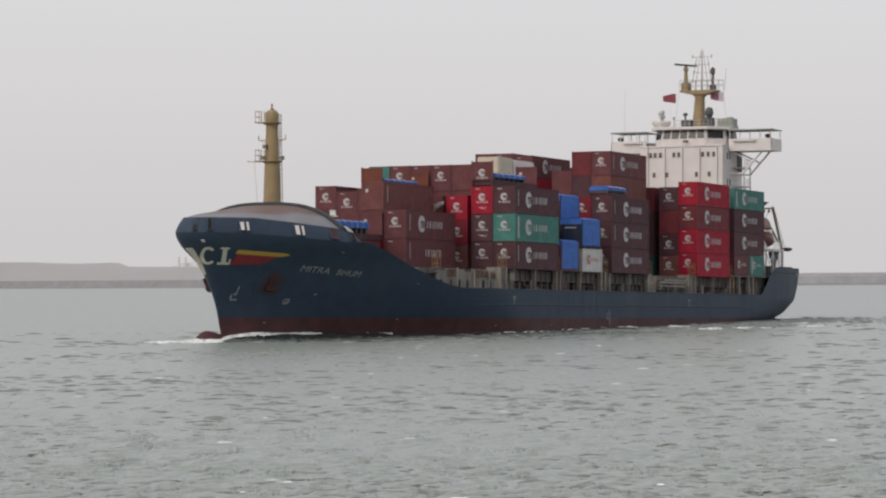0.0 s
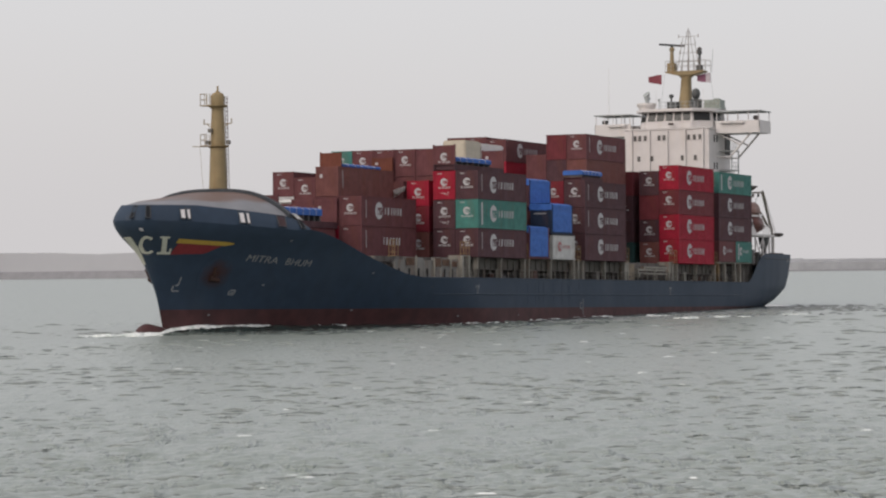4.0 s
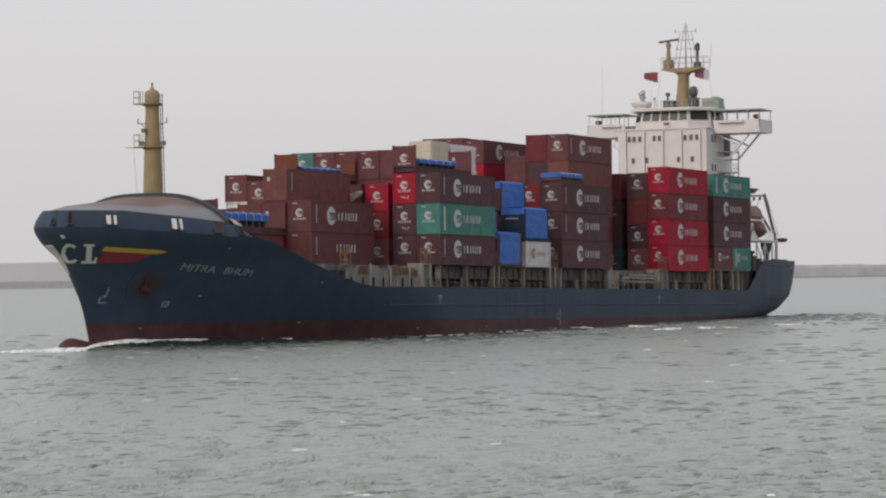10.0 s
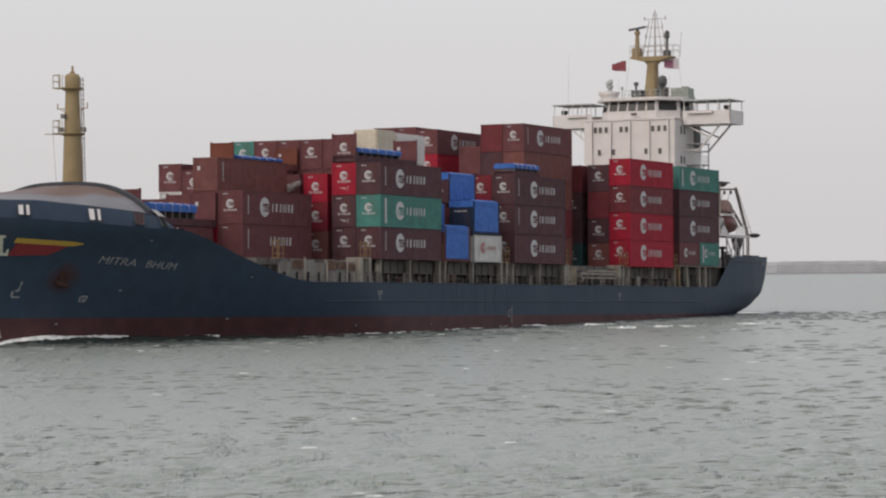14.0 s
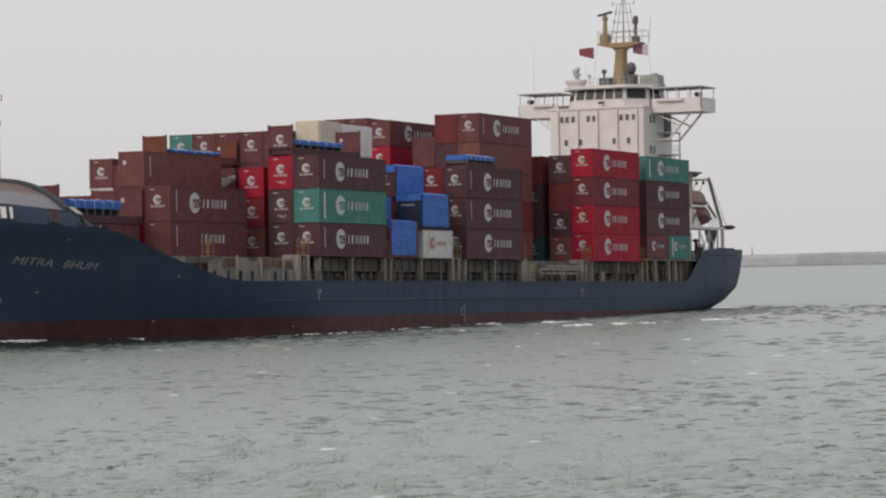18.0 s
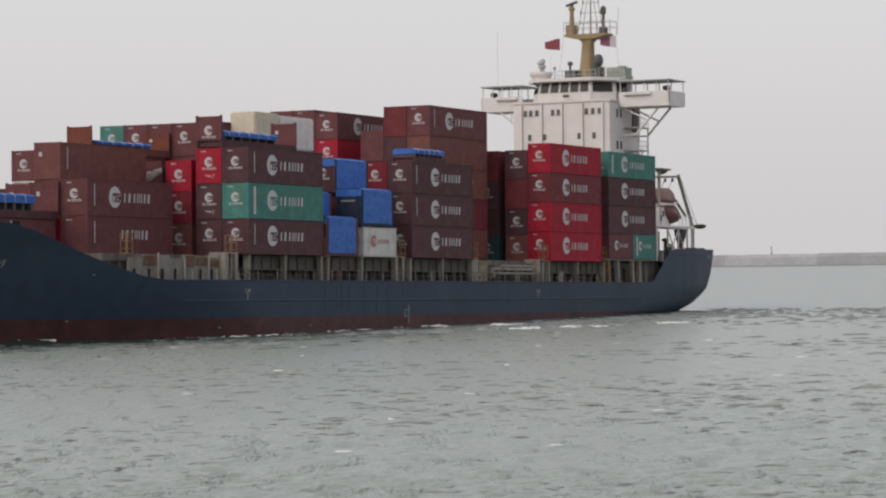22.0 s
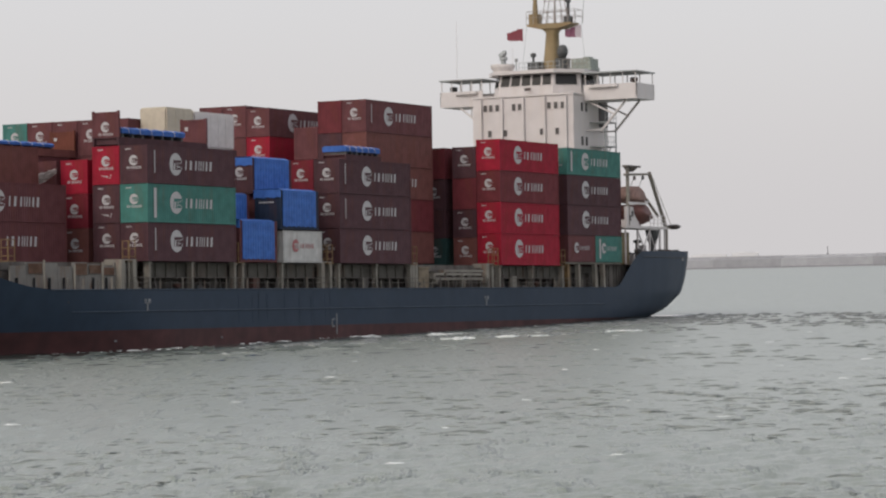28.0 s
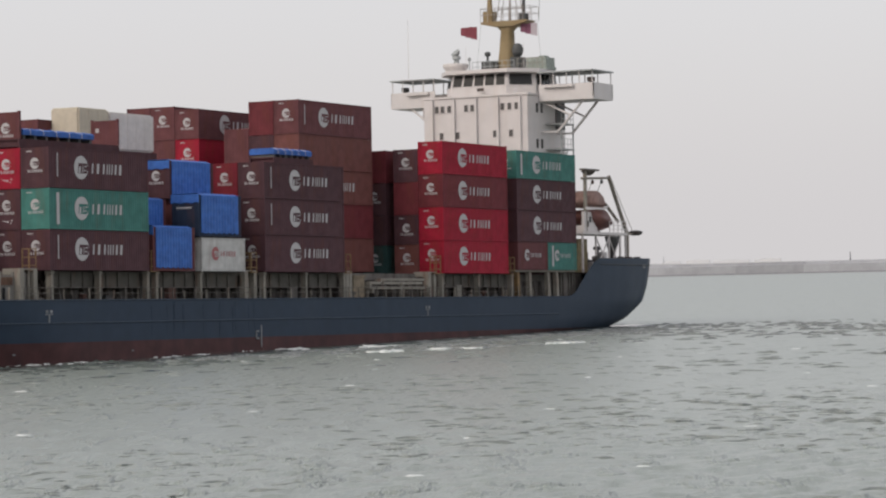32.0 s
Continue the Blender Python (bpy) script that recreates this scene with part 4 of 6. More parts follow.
        box(bm, cx + dx - 0.16, cx + dx + 0.16, cy + dy - 0.18, cy + dy + 0.18, z, z + 0.36)
        part("floodlight", bm, M_COAMING, mast)
    bm = bmesh.new()
    rod(bm, (cx, cy + 1.2, 15.95), (cx - 0.2, cy + 2.6, 16.0), 0.035, 6)
    rod(bm, (cx, cy + 1.9, 15.9), (cx - 0.2, cy + 1.4, 11.2), 0.015, 5)
    part("boom", bm, M_MAST, mast)


build_foremast()


# ---- the bridge house ----
HX = 88.2
M_PORT = surface("dusty_cabin_glass", (0.085, 0.080, 0.078), 0.3, grain=1.0)


def build_house():
    p, s = 7.15, 18.75
    top = 23.7
    bm = bmesh.new()
    box(bm, HX, 96.4, p, s, 6.1, top)
    bmesh.ops.bevel(bm, geom=bm.edges[:], offset=0.05, segments=2, affect="EDGES")
    house = part("house", bm, M_WHITE, ship, "tall white accommodation block")
    # pilaster ribs on the front
    for y in (7.95, 10.38, 12.82, 15.28, 17.72):
        bm = bmesh.new()
        box(bm, HX - 0.28, HX - 0.002, y - 0.12, y + 0.12, 6.1, top - 0.1)
        part("rib", bm, M_WHITE, house)

    def port(y, z, w=0.40, h=0.66):
        bm = bmesh.new()
        box(bm, HX - 0.05, HX - 0.002, y - w / 2 - 0.07, y + w / 2 + 0.07, z - h / 2 - 0.07, z + h / 2 + 0.07)
        fr = part("window_frame", bm, M_WHITE, house)
        bm = bmesh.new()
        box(bm, HX - 0.075, HX - 0.052, y - w / 2, y + w / 2, z - h / 2, z + h / 2)
        part("window_pane", bm, M_PORT, fr)

    for y in (17.25, 16.6, 15.85, 13.95, 13.25, 9.9, 9.13, 8.35):
        port(y, 22.65)
    for y in (16.75, 14.95, 10.77, 9.0):
        port(y, 20.0)
        port(y, 17.3)
    # side windows, and a dark plate painted as the shaded recess to port
    for x, z in ((90.2, 22.5), (91.2, 22.5), (90.2, 19.0), (91.2, 19.0)):
        bm = bmesh.new()
        box(bm, x - 0.22, x + 0.22, p - 0.04, p - 0.002, z - 0.45, z + 0.45)
        part("window_pane", bm, M_GLASS, house)
    bm = bmesh.new()
    box(bm, 94.2, 96.3, p - 0.06, p - 0.003, 20.6, 23.3)
    part("side_doorway", bm, M_DARK, house, "dark plate for the shaded recess in the house side")

    # the wheelhouse with raked windows, its deck and brow
    bm = bmesh.new()
    box(bm, HX - 0.12, 95.8, p - 0.1, s + 0.1, top + 0.003, top + 0.2)
    part("bridge_deck", bm, M_WHITE, ship)
    bm = bmesh.new()
    front = [(HX + 2.6, 7.5), (HX + 0.4, 9.65), (HX + 0.4, 15.85), (HX + 2.6, 17.5)]
    z0, z1, z2 = top + 0.25, top + 1.1, top + 2.35

    def ring(z, off):
        return [(front[0][0] - off * 0.6, front[0][1] - off * 0.6, z), (front[1][0] - off, front[1][1] - off * 0.4, z), (front[2][0] - off, front[2][1] + off * 0.4, z), (front[3][0] - off * 0.6, front[3][1] + off * 0.6, z), (95.5, 17.5 + off * 0.6, z), (95.5, 7.5 - off * 0.6, z)]

    lower = [bm.verts.new(q) for q in ring(z0, 0)]
    mid = [bm.verts.new(q) for q in ring(z1, 0)]
    upper = [bm.verts.new(q) for q in ring(z2, -0.28)]
    for a, b in ((lower, mid), (mid, upper)):
        for k in range(6):
            bm.faces.new((a[k], a[(k + 1) % 6], b[(k + 1) % 6], b[k]))
    bm.faces.new(upper)
    bm.faces.new(lower[::-1])
    bridge = part("wheelhouse", bm, M_WHITE, ship, "white wheelhouse with a row of dark raked windows")

    def pane(a, b, f0, f1):
        lo0, lo1 = Vector(ring(z1 + 0.05, 0)[a]), Vector(ring(z1 + 0.05, 0)[b])
        hi0, hi1 = Vector(ring(z2 - 0.12, -0.26)[a]), Vector(ring(z2 - 0.12, -0.26)[b])
        n = (lo1 - lo0).cross(hi0 - lo0).normalized()
        c = Vector((93, MID, z1)) - lo0
        if n.dot(c) > 0:
            n = -n
        bm = bmesh.new()
        plate(bm, [lo0.lerp(lo1, f0) + n * 0.03, lo0.lerp(lo1, f1) + n * 0.03, hi0.lerp(hi1, f1) + n * 0.03, hi0.lerp(hi1, f0) + n * 0.03], n * 0.03)
        part("bridge_window", bm, M_GLASS, bridge, "dark raked bridge window")

    for k in range(5):
        pane(1, 2, 0.03 + 0.195 * k, 0.03 + 0.195 * k + 0.155)
    pane(0, 1, 0.14, 0.90)
    pane(2, 3, 0.12, 0.85)
    for k in range(3):
        pane(5, 0, 0.35 + 0.21 * k, 0.52 + 0.21 * k)
    bm = bmesh.new()
    plate(bm, [(HX - 0.1, 9.3, z2 + 0.003), (HX - 0.1, 16.2, z2 + 0.003), (HX + 2.4, 18.0, z2 + 0.003), (95.9, 18.0, z2 + 0.003), (95.9, 7.0, z2 + 0.003), (HX + 2.4, 7.0, z2 + 0.003)], (0, 0, 0.36))
    brow = part("monkey_deck", bm, M_WHITE, ship, "white wheelhouse roof with a broad brow")
    bmesh_b = bmesh.new()
    box(bmesh_b, HX - 0.22, HX - 0.102, 11.9, 12.6, top + 0.55, top + 0.85)
    part("bridge_lamp", bmesh_b, M_DARK, bridge)

    # bridge wings, with windbreak boxes, roofs on posts and brackets
    for y_in, y_out, sg in ((7.1, 1.15, -1), (18.8, 23.85, 1)):
        ya, yb = min(y_in, y_out), max(y_in, y_out)
        bm = bmesh.new()
        box(bm, 90.6, 95.0, ya, yb, top - 0.55, top - 0.3)
        wing = part("bridge_wing", bm, M_WHITE, ship, "white bridge wing reaching to the ship's side")
        bm = bmesh.new()
        box(bm, 90.6, 90.75, ya, yb, top - 0.3, top + 1.05)
        part("wing_front", bm, M_WHITE, wing)
        bm = bmesh.new()
        box(bm, 94.85, 95.0, ya, yb, top - 0.3, top + 1.05)
        part("wing_back", bm, M_WHITE, wing)
        yo = y_out
        bm = bmesh.new()
        box(bm, 90.6, 95.0, min(yo, yo - sg * 0.12), max(yo, yo - sg * 0.12), top - 0.3, top + 1.05)
        part("wing_end", bm, M_WHITE, wing)
        bm = bmesh.new()
        box(bm, 90.4, 95.2, ya - 0.05, yb + 0.05, top + 2.2, top + 2.32)
        part("wing_roof", bm, M_GREY, wing)
        bm = bmesh.new()
        box(bm, 90.25, 90.598, ya + (2.1 if sg < 0 else 0.6), yb - (0.65 if sg < 0 else 1.9), top + 0.72, top + 1.0)
        part("wing_dodger", bm, M_WHITE, wing)
        for k in range(5):
            y = ya + 0.15 + (yb - ya - 0.3) * k / 4
            for x in (90.7, 94.9):
                bm = bmesh.new()
                rod(bm, (x, y, top + 1.05), (x, y, top + 2.22), 0.055, 6)
                part("wing_post", bm, M_WHITE, wing)
        bm = bmesh.new()
        yc = y_out - sg * 0.9
        turned(bm, (92, yc, top - 0.1), [(0.2, 0), (0.18, 1.3), (0.4, 1.35), (0.4, 1.75), (0.15, 1.8)], 10)
        part("wing_console", bm, M_DARK, wing)
        yi = p if sg < 0 else s
        for x in (90.9, 94.4) if sg > 0 else ():
            bm = bmesh.new()
            rod(bm, (x, 21.7, top - 0.55), (x, s - 0.05, top - 3.0), 0.11, 8)
            rod(bm, (x, 20.3, top - 0.55), (x, 20.3, top - 1.75), 0.07, 8)
            part("wing_bracket", bm, M_WHITE, wing, "slanting white bracket under the wing")
        for x in (91.2, 94.4) if sg < 0 else ():
            bm = bmesh.new()
            rod(bm, (x, y_out - sg * 1.4, top - 0.55), (x, 5.35, top - 3.6), 0.13, 8)
            rod(bm, (x, 6.9, top - 0.6), (x, 4.0, top - 2.0), 0.10, 8)
            rod(bm, (x, 5.35, top - 3.6), (x, yi, top - 3.6), 0.09, 8)
            part("wing_bracket", bm, M_WHITE, wing, "slanting white bracket under the wing")
    # outside stair tower to port
    for z in (9.6, 12.7, 15.8, 18.4, 20.9):
        bm = bmesh.new()
        box(bm, 92.0, 94.8, 5.35, p - 0.003, z, z + 0.12)
        land = part("landing", bm, M_GREY, ship)
        bm = bmesh.new()
        for k in range(5):
            x = 92.1 + 0.65 * k
            rod(bm, (x, 5.4, z + 0.1), (x, 5.4, z + 1.1), 0.03, 5)
        for zz in (0.55, 1.1):
            rod(bm, (92.1, 5.4, z + zz), (94.7, 5.4, z + zz), 0.028, 5)
        part("landing_rail", bm, M_GREY, land)
    for x in (92.1, 94.7):
        bm = bmesh.new()
        rod(bm, (x, 5.45, 6.1), (x, 5.45, 21.0), 0.08, 8)
        part("stair_post", bm, M_GREY, ship, "grey post of the outside stair")
    for z in (9.7, 15.9):
        bm = bmesh.new()
        for y in (5.9, 6.5):
            rod(bm, (92.4, y, z), (94.5, y, z + 2.7), 0.06, 6)
        for k in range(9):
            f = (k + 0.5) / 9
            box(bm, 92.4 + 2.1 * f - 0.1, 92.4 + 2.1 * f + 0.1, 5.9, 6.5, z + 2.7 * f - 0.02, z + 2.7 * f + 0.02)
        part("stair_flight", bm, M_GREY, ship, "steep outside stair flight")
    # funnel casing behind
    bm = bmesh.new()
    box(bm, 97.5, 101.0, 11.0, 17, 6.1, 22.5)
    part("funnel", bm, M_BLUE, ship, "dark funnel casing")
    return top, z2 + 0.38


TOP, ROOF = build_house()


def build_top():
    # radar mast
    mx, my = 94.6, 12.2
    bm = bmesh.new()
    v = []
    for z, w, d, lean in ((ROOF, 0.9, 0.9, 0.45), (ROOF + 2.2, 0.68, 0.7, 0.4), (ROOF + 4.3, 0.58, 0.6, 0.32), (ROOF + 5.05, 1.3, 0.8, 0.3)):
        v.append([bm.verts.new((mx + a * d, my + lean + b * w, z)) for a, b in ((-1, -0.6), (-0.6, -1), (0.6, -1), (1, -0.6), (1, 0.6), (0.6, 1), (-0.6, 1), (-1, 0.6))])
    for a, b in zip(v, v[1:]):
        for k in range(8):
            bm.faces.new((a[k], a[(k + 1) % 8], b[(k + 1) % 8], b[k]))
    bm.faces.new(v[-1])
    mast = part("radar_mast", bm, M_MAST, ship, "buff radar mast with a broad crosstree", smooth=True)
    zt = ROOF + 5.05
    bm = bmesh.new()
    plate(bm, [(mx - 0.9, my - 2.3, zt + 0.2), (mx - 0.9, my + 2.9, zt + 0.2), (mx - 0.9, my + 2.9, zt), (mx - 0.9, my + 1.4, zt - 0.35), (mx - 0.9, my - 0.8, zt - 0.35), (mx - 0.9, my - 2.3, zt + 0.05)], (1.9, 0, 0))
    part("crosstree", bm, M_MAST, mast)
    bm = bmesh.new()
    for y in np.linspace(my - 2.7, my + 2.9, 8):
        for x in (mx - 0.9, mx + 1.0):
            rod(bm, (x, y, zt + 0.2), (x, y, zt + 1.55), 0.03, 5)
    for z in (0.9, 1.55):
        for x in (mx - 0.9, mx + 1.0):
            rod(bm, (x, my - 2.7, zt + z), (x, my + 2.9, zt + z), 0.025, 5)
        for y in (my - 2.7, my + 2.9):
            rod(bm, (mx - 0.9, y, zt + z), (mx + 1.0, y, zt + z), 0.025, 5)
    part("crosstree_rail", bm, M_RIG, mast)
    # the starboard radar pedestal
    py = my + 2.3
    bm = bmesh.new()
    box(bm, mx - 0.55, mx + 0.55, py - 0.5, py + 0.5, zt + 0.2, zt + 1.3)
    turned(bm, (mx, py, zt + 1.3), [(0.3, 0), (0.22, 1.6), (0.35, 1.65), (0.35, 2.0), (0.2, 2.1)], 12)
    part("radar_pedestal", bm, M_MAST, mast)
    bm = bmesh.new()
    box(bm, -0.13, 0.13, -2.1, 2.1, 0.0, 0.24)
    turned(bm, (0, 0, -0.3), [(0.2, 0), (0.2, 0.3)], 10)
    scanner = part("radar_scanner", bm, M_DARK, mast, "long dark radar scanner", at=pose(mx, py, zt + 3.58))
    bm = bmesh.new()
    box(bm, mx - 0.4, mx + 0.4, my - 1.9, my - 1.2, zt + 0.25, zt + 0.9)
    turned(bm, (mx, my - 1.55, zt + 0.9), [(0.16, 0), (0.16, 1.4), (0.3, 1.5), (0.3, 2.2), (0.1, 2.4)], 10)
    part("lamp_post", bm, M_DARK, mast)
    # topmast with yards, stays and lamps
    bm = bmesh.new()
    rod(bm, (mx, my, zt), (mx, my, zt + 5.85), 0.13, 8, 0.06)
    for dy, dt, h in ((1.05, 0.16, 5.5), (-0.95, -0.16, 5.5), (1.6, 0.75, 4.6), (-1.5, -0.8, 4.6)):
        rod(bm, (mx, my + dy, zt + 0.3), (mx, my + dt, zt + h), 0.04, 6)
    for z, w in ((1.5, 1.3), (2.6, 1.2), (3.7, 0.95), (4.75, 1.35)):
        rod(bm, (mx, my - w, zt + z), (mx, my + w, zt + z), 0.035, 6)
        for s in (-1, 1):
            rod(bm, (mx, my + s * w, zt + z - 0.15), (mx, my + s * w, zt + z + 0.3), 0.065, 6)
    part("topmast", bm, M_RIG, mast, "thin weathered topmast with yards")
    for dy in (3.3, -3.0):
        bm = bmesh.new()
        rod(bm, (mx, my + dy, zt + 0.2), (mx - 0.2, my + dy + (0.6 if dy > 0 else -0.6), ROOF), 0.018, 5)
        part("halyard", bm, M_GREY, mast)
    bm = bmesh.new()
    rod(bm, (mx, my - 3.2, zt), (mx, my - 3.4, zt + 3.0), 0.03, 5)
    part("whip_antenna", bm, M_GREY, mast)
    # roof clutter: rails, magnetic compass, satellite dish, dome, vents, searchlight
    bm = bmesh.new()
    for y in np.linspace(10.2, 14.9, 8):
        rod(bm, (HX + 3.2, y, ROOF), (HX + 3.2, y, ROOF + 1.05), 0.03, 5)
    for z in (0.55, 1.05):
        rod(bm, (HX + 3.2, 10.2, ROOF + z), (HX + 3.2, 14.9, ROOF + z), 0.028, 5)
    part("roof_rail", bm, M_GREY, ship)
    bm = bmesh.new()
    turned(bm, (92.0, 17.1, ROOF), [(0.95, 0), (1.0, 0.3), (1.3, 0.75), (1.3, 1.0), (1.22, 1.02)], 20)
    part("satellite_stand", bm, M_PALE, ship, "round pale stand for the satellite dish")
    bm = bmesh.new()
    turned(bm, (92.0, 17.0, ROOF + 1.0), [(0.3, 0), (0.25, 0.45), (0.42, 0.5), (0.42, 0.8), (0.2, 0.85)], 12)
    part("dish_pedestal", bm, M_GREY, ship)
    bm = bmesh.new()
    axis, rings = Vector((-0.55, 0.35, 0.75)).normalized(), []
    u = axis.orthogonal().normalized()
    w = axis.cross(u)
    for r, h in ((0.05, -0.42), (0.3, -0.36), (0.46, -0.12), (0.5, 0.06), (0.44, 0.0), (0.24, -0.16), (0.05, -0.22)):
        rings.append([bm.verts.new(Vector((91.95, 17.1, ROOF + 2.2)) + axis * h + r * (math.cos(k * math.tau / 16) * u + math.sin(k * math.tau / 16) * w)) for k in range(16)])
    for a, b in zip(rings, rings[1:]):
        for k in range(16):
            bm.faces.new((a[k], a[(k + 1) % 16], b[(k + 1) % 16], b[k]))
    part("satellite_dish", bm, M_GREY, ship, "grey tilted satellite dish", smooth=True)
    bm = bmesh.new()
    box(bm, 92.6, 93.8, 13.2, 14.5, ROOF, ROOF + 1.2)
    turned(bm, (93.2, 14.1, ROOF + 1.2), [(0.12, 0), (0.12, 0.5), (0.3, 0.6), (0.3, 0.9), (0.1, 1.0)], 10)
    part("signal_locker", bm, M_DARK, ship, "dark signal locker beside the mast")
    bm = bmesh.new()
    turned(bm, (90.8, 14.9, ROOF), [(0.06, 0), (0.06, 1.1), (0.16, 1.15), (0.16, 1.45), (0.05, 1.5)], 10)
    part("roof_lamp", bm, M_GREY, ship)
    bm = bmesh.new()
    box(bm, 92.5, 94.0, 10.2, 11.2, ROOF, ROOF + 1.45)
    turned(bm, (93.2, 10.7, ROOF + 1.45), [(0.15, 0), (0.4, 0.12), (0.56, 0.5), (0.56, 0.9), (0.42, 1.25), (0.15, 1.4)], 16)
    part("dark_antenna", bm, M_DARK, ship, "dark round antenna beside the mast")
    bm = bmesh.new()
    box(bm, 92.0, 94.1, 6.9, 9.3, ROOF + 0.002, ROOF + 0.3)
    box(bm, 92.1, 94.0, 7.0, 9.2, ROOF + 0.3, ROOF + 1.2)
    box(bm, 92.5, 93.6, 7.4, 8.0, ROOF + 1.2, ROOF + 1.4)
    part("roof_locker", bm, surface("green_grey_locker", (0.25, 0.28, 0.25), 0.6, stain=(0.2, 0.2, 0.18)), ship, "grey-green locker behind a rail")
    bm = bmesh.new()
    for y in np.linspace(6.8, 9.6, 6):
        rod(bm, (90.9, y, ROOF), (90.9, y, ROOF + 1.1), 0.03, 5)
    for z in (0.6, 1.1):
        rod(bm, (90.9, 6.8, ROOF + z), (90.9, 9.6, ROOF + z), 0.03, 5)
    part("roof_rail", bm, M_POST, ship)
    for y, h in ((22.0, 6.0), (15.4, 2.6), (8.9, 2.6)):
        bm = bmesh.new()
        rod(bm, (91.0, y, TOP + 2.5 if y > 20 else ROOF), (91.0, y, (TOP + 2.5 if y > 20 else ROOF) + h), 0.03, 6, 0.015)
        part("whip_antenna", bm, M_PALE, ship)
    return mast, scanner, (mx, my, zt)


RADAR_MAST, SCANNER, (MX, MY, MZ) = build_top()


def build_flags():
    """Signal flags of stiff strips, one behind the other, on a halyard each side."""
    made = []
    for y, mats, label in ((MY + 3.7, (M_FLAG_R, M_FLAG_R, M_FLAG_R), "plain red flag streaming from a halyard"), (MY - 3.1, (M_FLAG_W, M_FLAG_M, M_FLAG_M), "plum and white flag streaming from a halyard")):
        for k in range(3):
            bm = bmesh.new()
            lo, hi = [0.0, 0.14, 0.22, 0.38][k:k + 2], [1.32, 1.30, 1.18, 1.12][k:k + 2]
            plate(bm, [(0, 0, lo[0]), (0, 0.66, lo[1]), (0, 0.66, hi[1]), (0, 0, hi[0])], (0.03, 0, 0))
            ob = part("flag", bm, mats[k], RADAR_MAST, label, at=pose(MX - 0.2, y + 0.6 * k, MZ - 1.45))
            made.append((ob, y, k))
    return made


FLAGS = build_flags()


# ---- stern: lifeboat on its ramp, davit, platform, bollards ----
def build_stern():
    bm = bmesh.new()
    box(bm, 92.0, 102.3, 3.2, 6.2, 10.0, 10.25)
    plat = part("boat_platform", bm, M_WHITE, ship, "white boat platform")
    for x in (92.2, 95.2, 98.2, 100.8, 102.1):
        bm = bmesh.new()
        rod(bm, (x, 3.4, 6.2), (x, 3.4, 10.0), 0.12, 8)
        part("platform_leg", bm, M_WHITE, plat)
    for xa, xb in ((95.2, 98.2), (98.2, 95.2), (98.2, 100.8), (100.8, 98.2)):
        bm = bmesh.new()
        rod(bm, (xa, 3.4, 6.4), (xb, 3.4, 9.8), 0.07, 6)
        part("platform_brace", bm, M_WHITE, plat)
    bm = bmesh.new()
    for x in np.linspace(98.1, 102.0, 5):
        rod(bm, (x, 3.25, 10.2), (x, 3.25, 11.4), 0.04, 6)
    for z in (10.6, 11.0, 11.4):
        rod(bm, (98.1, 3.25, z), (102.0, 3.25, z), 0.035, 6)
    part("platform_rail", bm, M_WHITE, plat)
    boat = aboard(tagged(new("lifeboat"), "dull red-brown enclosed lifeboat slung by the stern davit", "lifeboat"))
    def body(outline, y0, y1, name, mat, label):
        bm = bmesh.new()
        plate(bm, [(x, y0, z) for x, z in outline], (0, y1 - y0, 0))
        bmesh.ops.recalc_face_normals(bm, faces=bm.faces[:])
        bmesh.ops.bevel(bm, geom=bm.edges[:], offset=0.28, segments=3, affect="EDGES")
        part(name, bm, mat, boat, label, smooth=True)

    body(((94.2, 12.45), (98.2, 12.6), (99.0, 11.95), (99.7, 11.3), (99.3, 10.85), (97.0, 10.42), (95.6, 10.5), (94.6, 11.3)), 3.45, 5.9, "boat_hull", M_ORANGE, "dull red-brown boat hull")
    body(((93.4, 12.72), (93.7, 13.9), (94.5, 14.35), (97.0, 14.42), (97.8, 13.95), (98.6, 12.85), (98.0, 12.65)), 3.6, 5.8, "boat_canopy", surface("faded_canopy", (0.27, 0.165, 0.14), 0.7, grain=2.0, stain=(0.2, 0.17, 0.15)), "faded pinkish-brown boat canopy")
    bm = bmesh.new()
    plate(bm, [(93.0, 3.3, 12.5), (97.2, 3.3, 12.5), (98.0, 3.3, 12.75), (97.9, 3.3, 12.9), (97.0, 3.3, 12.7), (93.0, 3.3, 12.72)], (0, 0.12, 0))
    part("fender", bm, M_WHITE, boat, "white fender strip along the boat")
    bm = bmesh.new()
    plate(bm, [(93.0, 3.55, 10.27), (95.9, 3.55, 10.27), (95.95, 3.55, 10.9), (94.9, 3.55, 12.2), (93.0, 3.55, 12.25)], (0, 0.3, 0))
    box(bm, 93.2, 97.4, 3.95, 6.0, 10.27, 10.9)
    part("boat_cradle", bm, M_WHITE, ship, "white cradle under the boat")
    # dark plates stand for the shade in the cradle's openings
    for x, z in ((93.7, 10.75), (94.3, 11.2)):
        bm = bmesh.new()
        box(bm, x - 0.2, x + 0.25, 3.52, 3.548, z, z + 0.6)
        part("cradle_opening", bm, M_DARK, ship, "dark plate for the shade in a boat cradle opening")
    bm = bmesh.new()
    rod(bm, (99.0, 3.7, 15.9), (103.15, 3.7, 10.2), 0.2, 8)
    rod(bm, (103.15, 3.7, 10.35), (103.1, 3.7, 7.2), 0.2, 8)
    rod(bm, (98.0, 3.62, 13.1), (100.9, 3.62, 11.4), 0.16, 8)
    rod(bm, (92.8, 3.7, 15.5), (99.1, 3.7, 15.75), 0.12, 8)
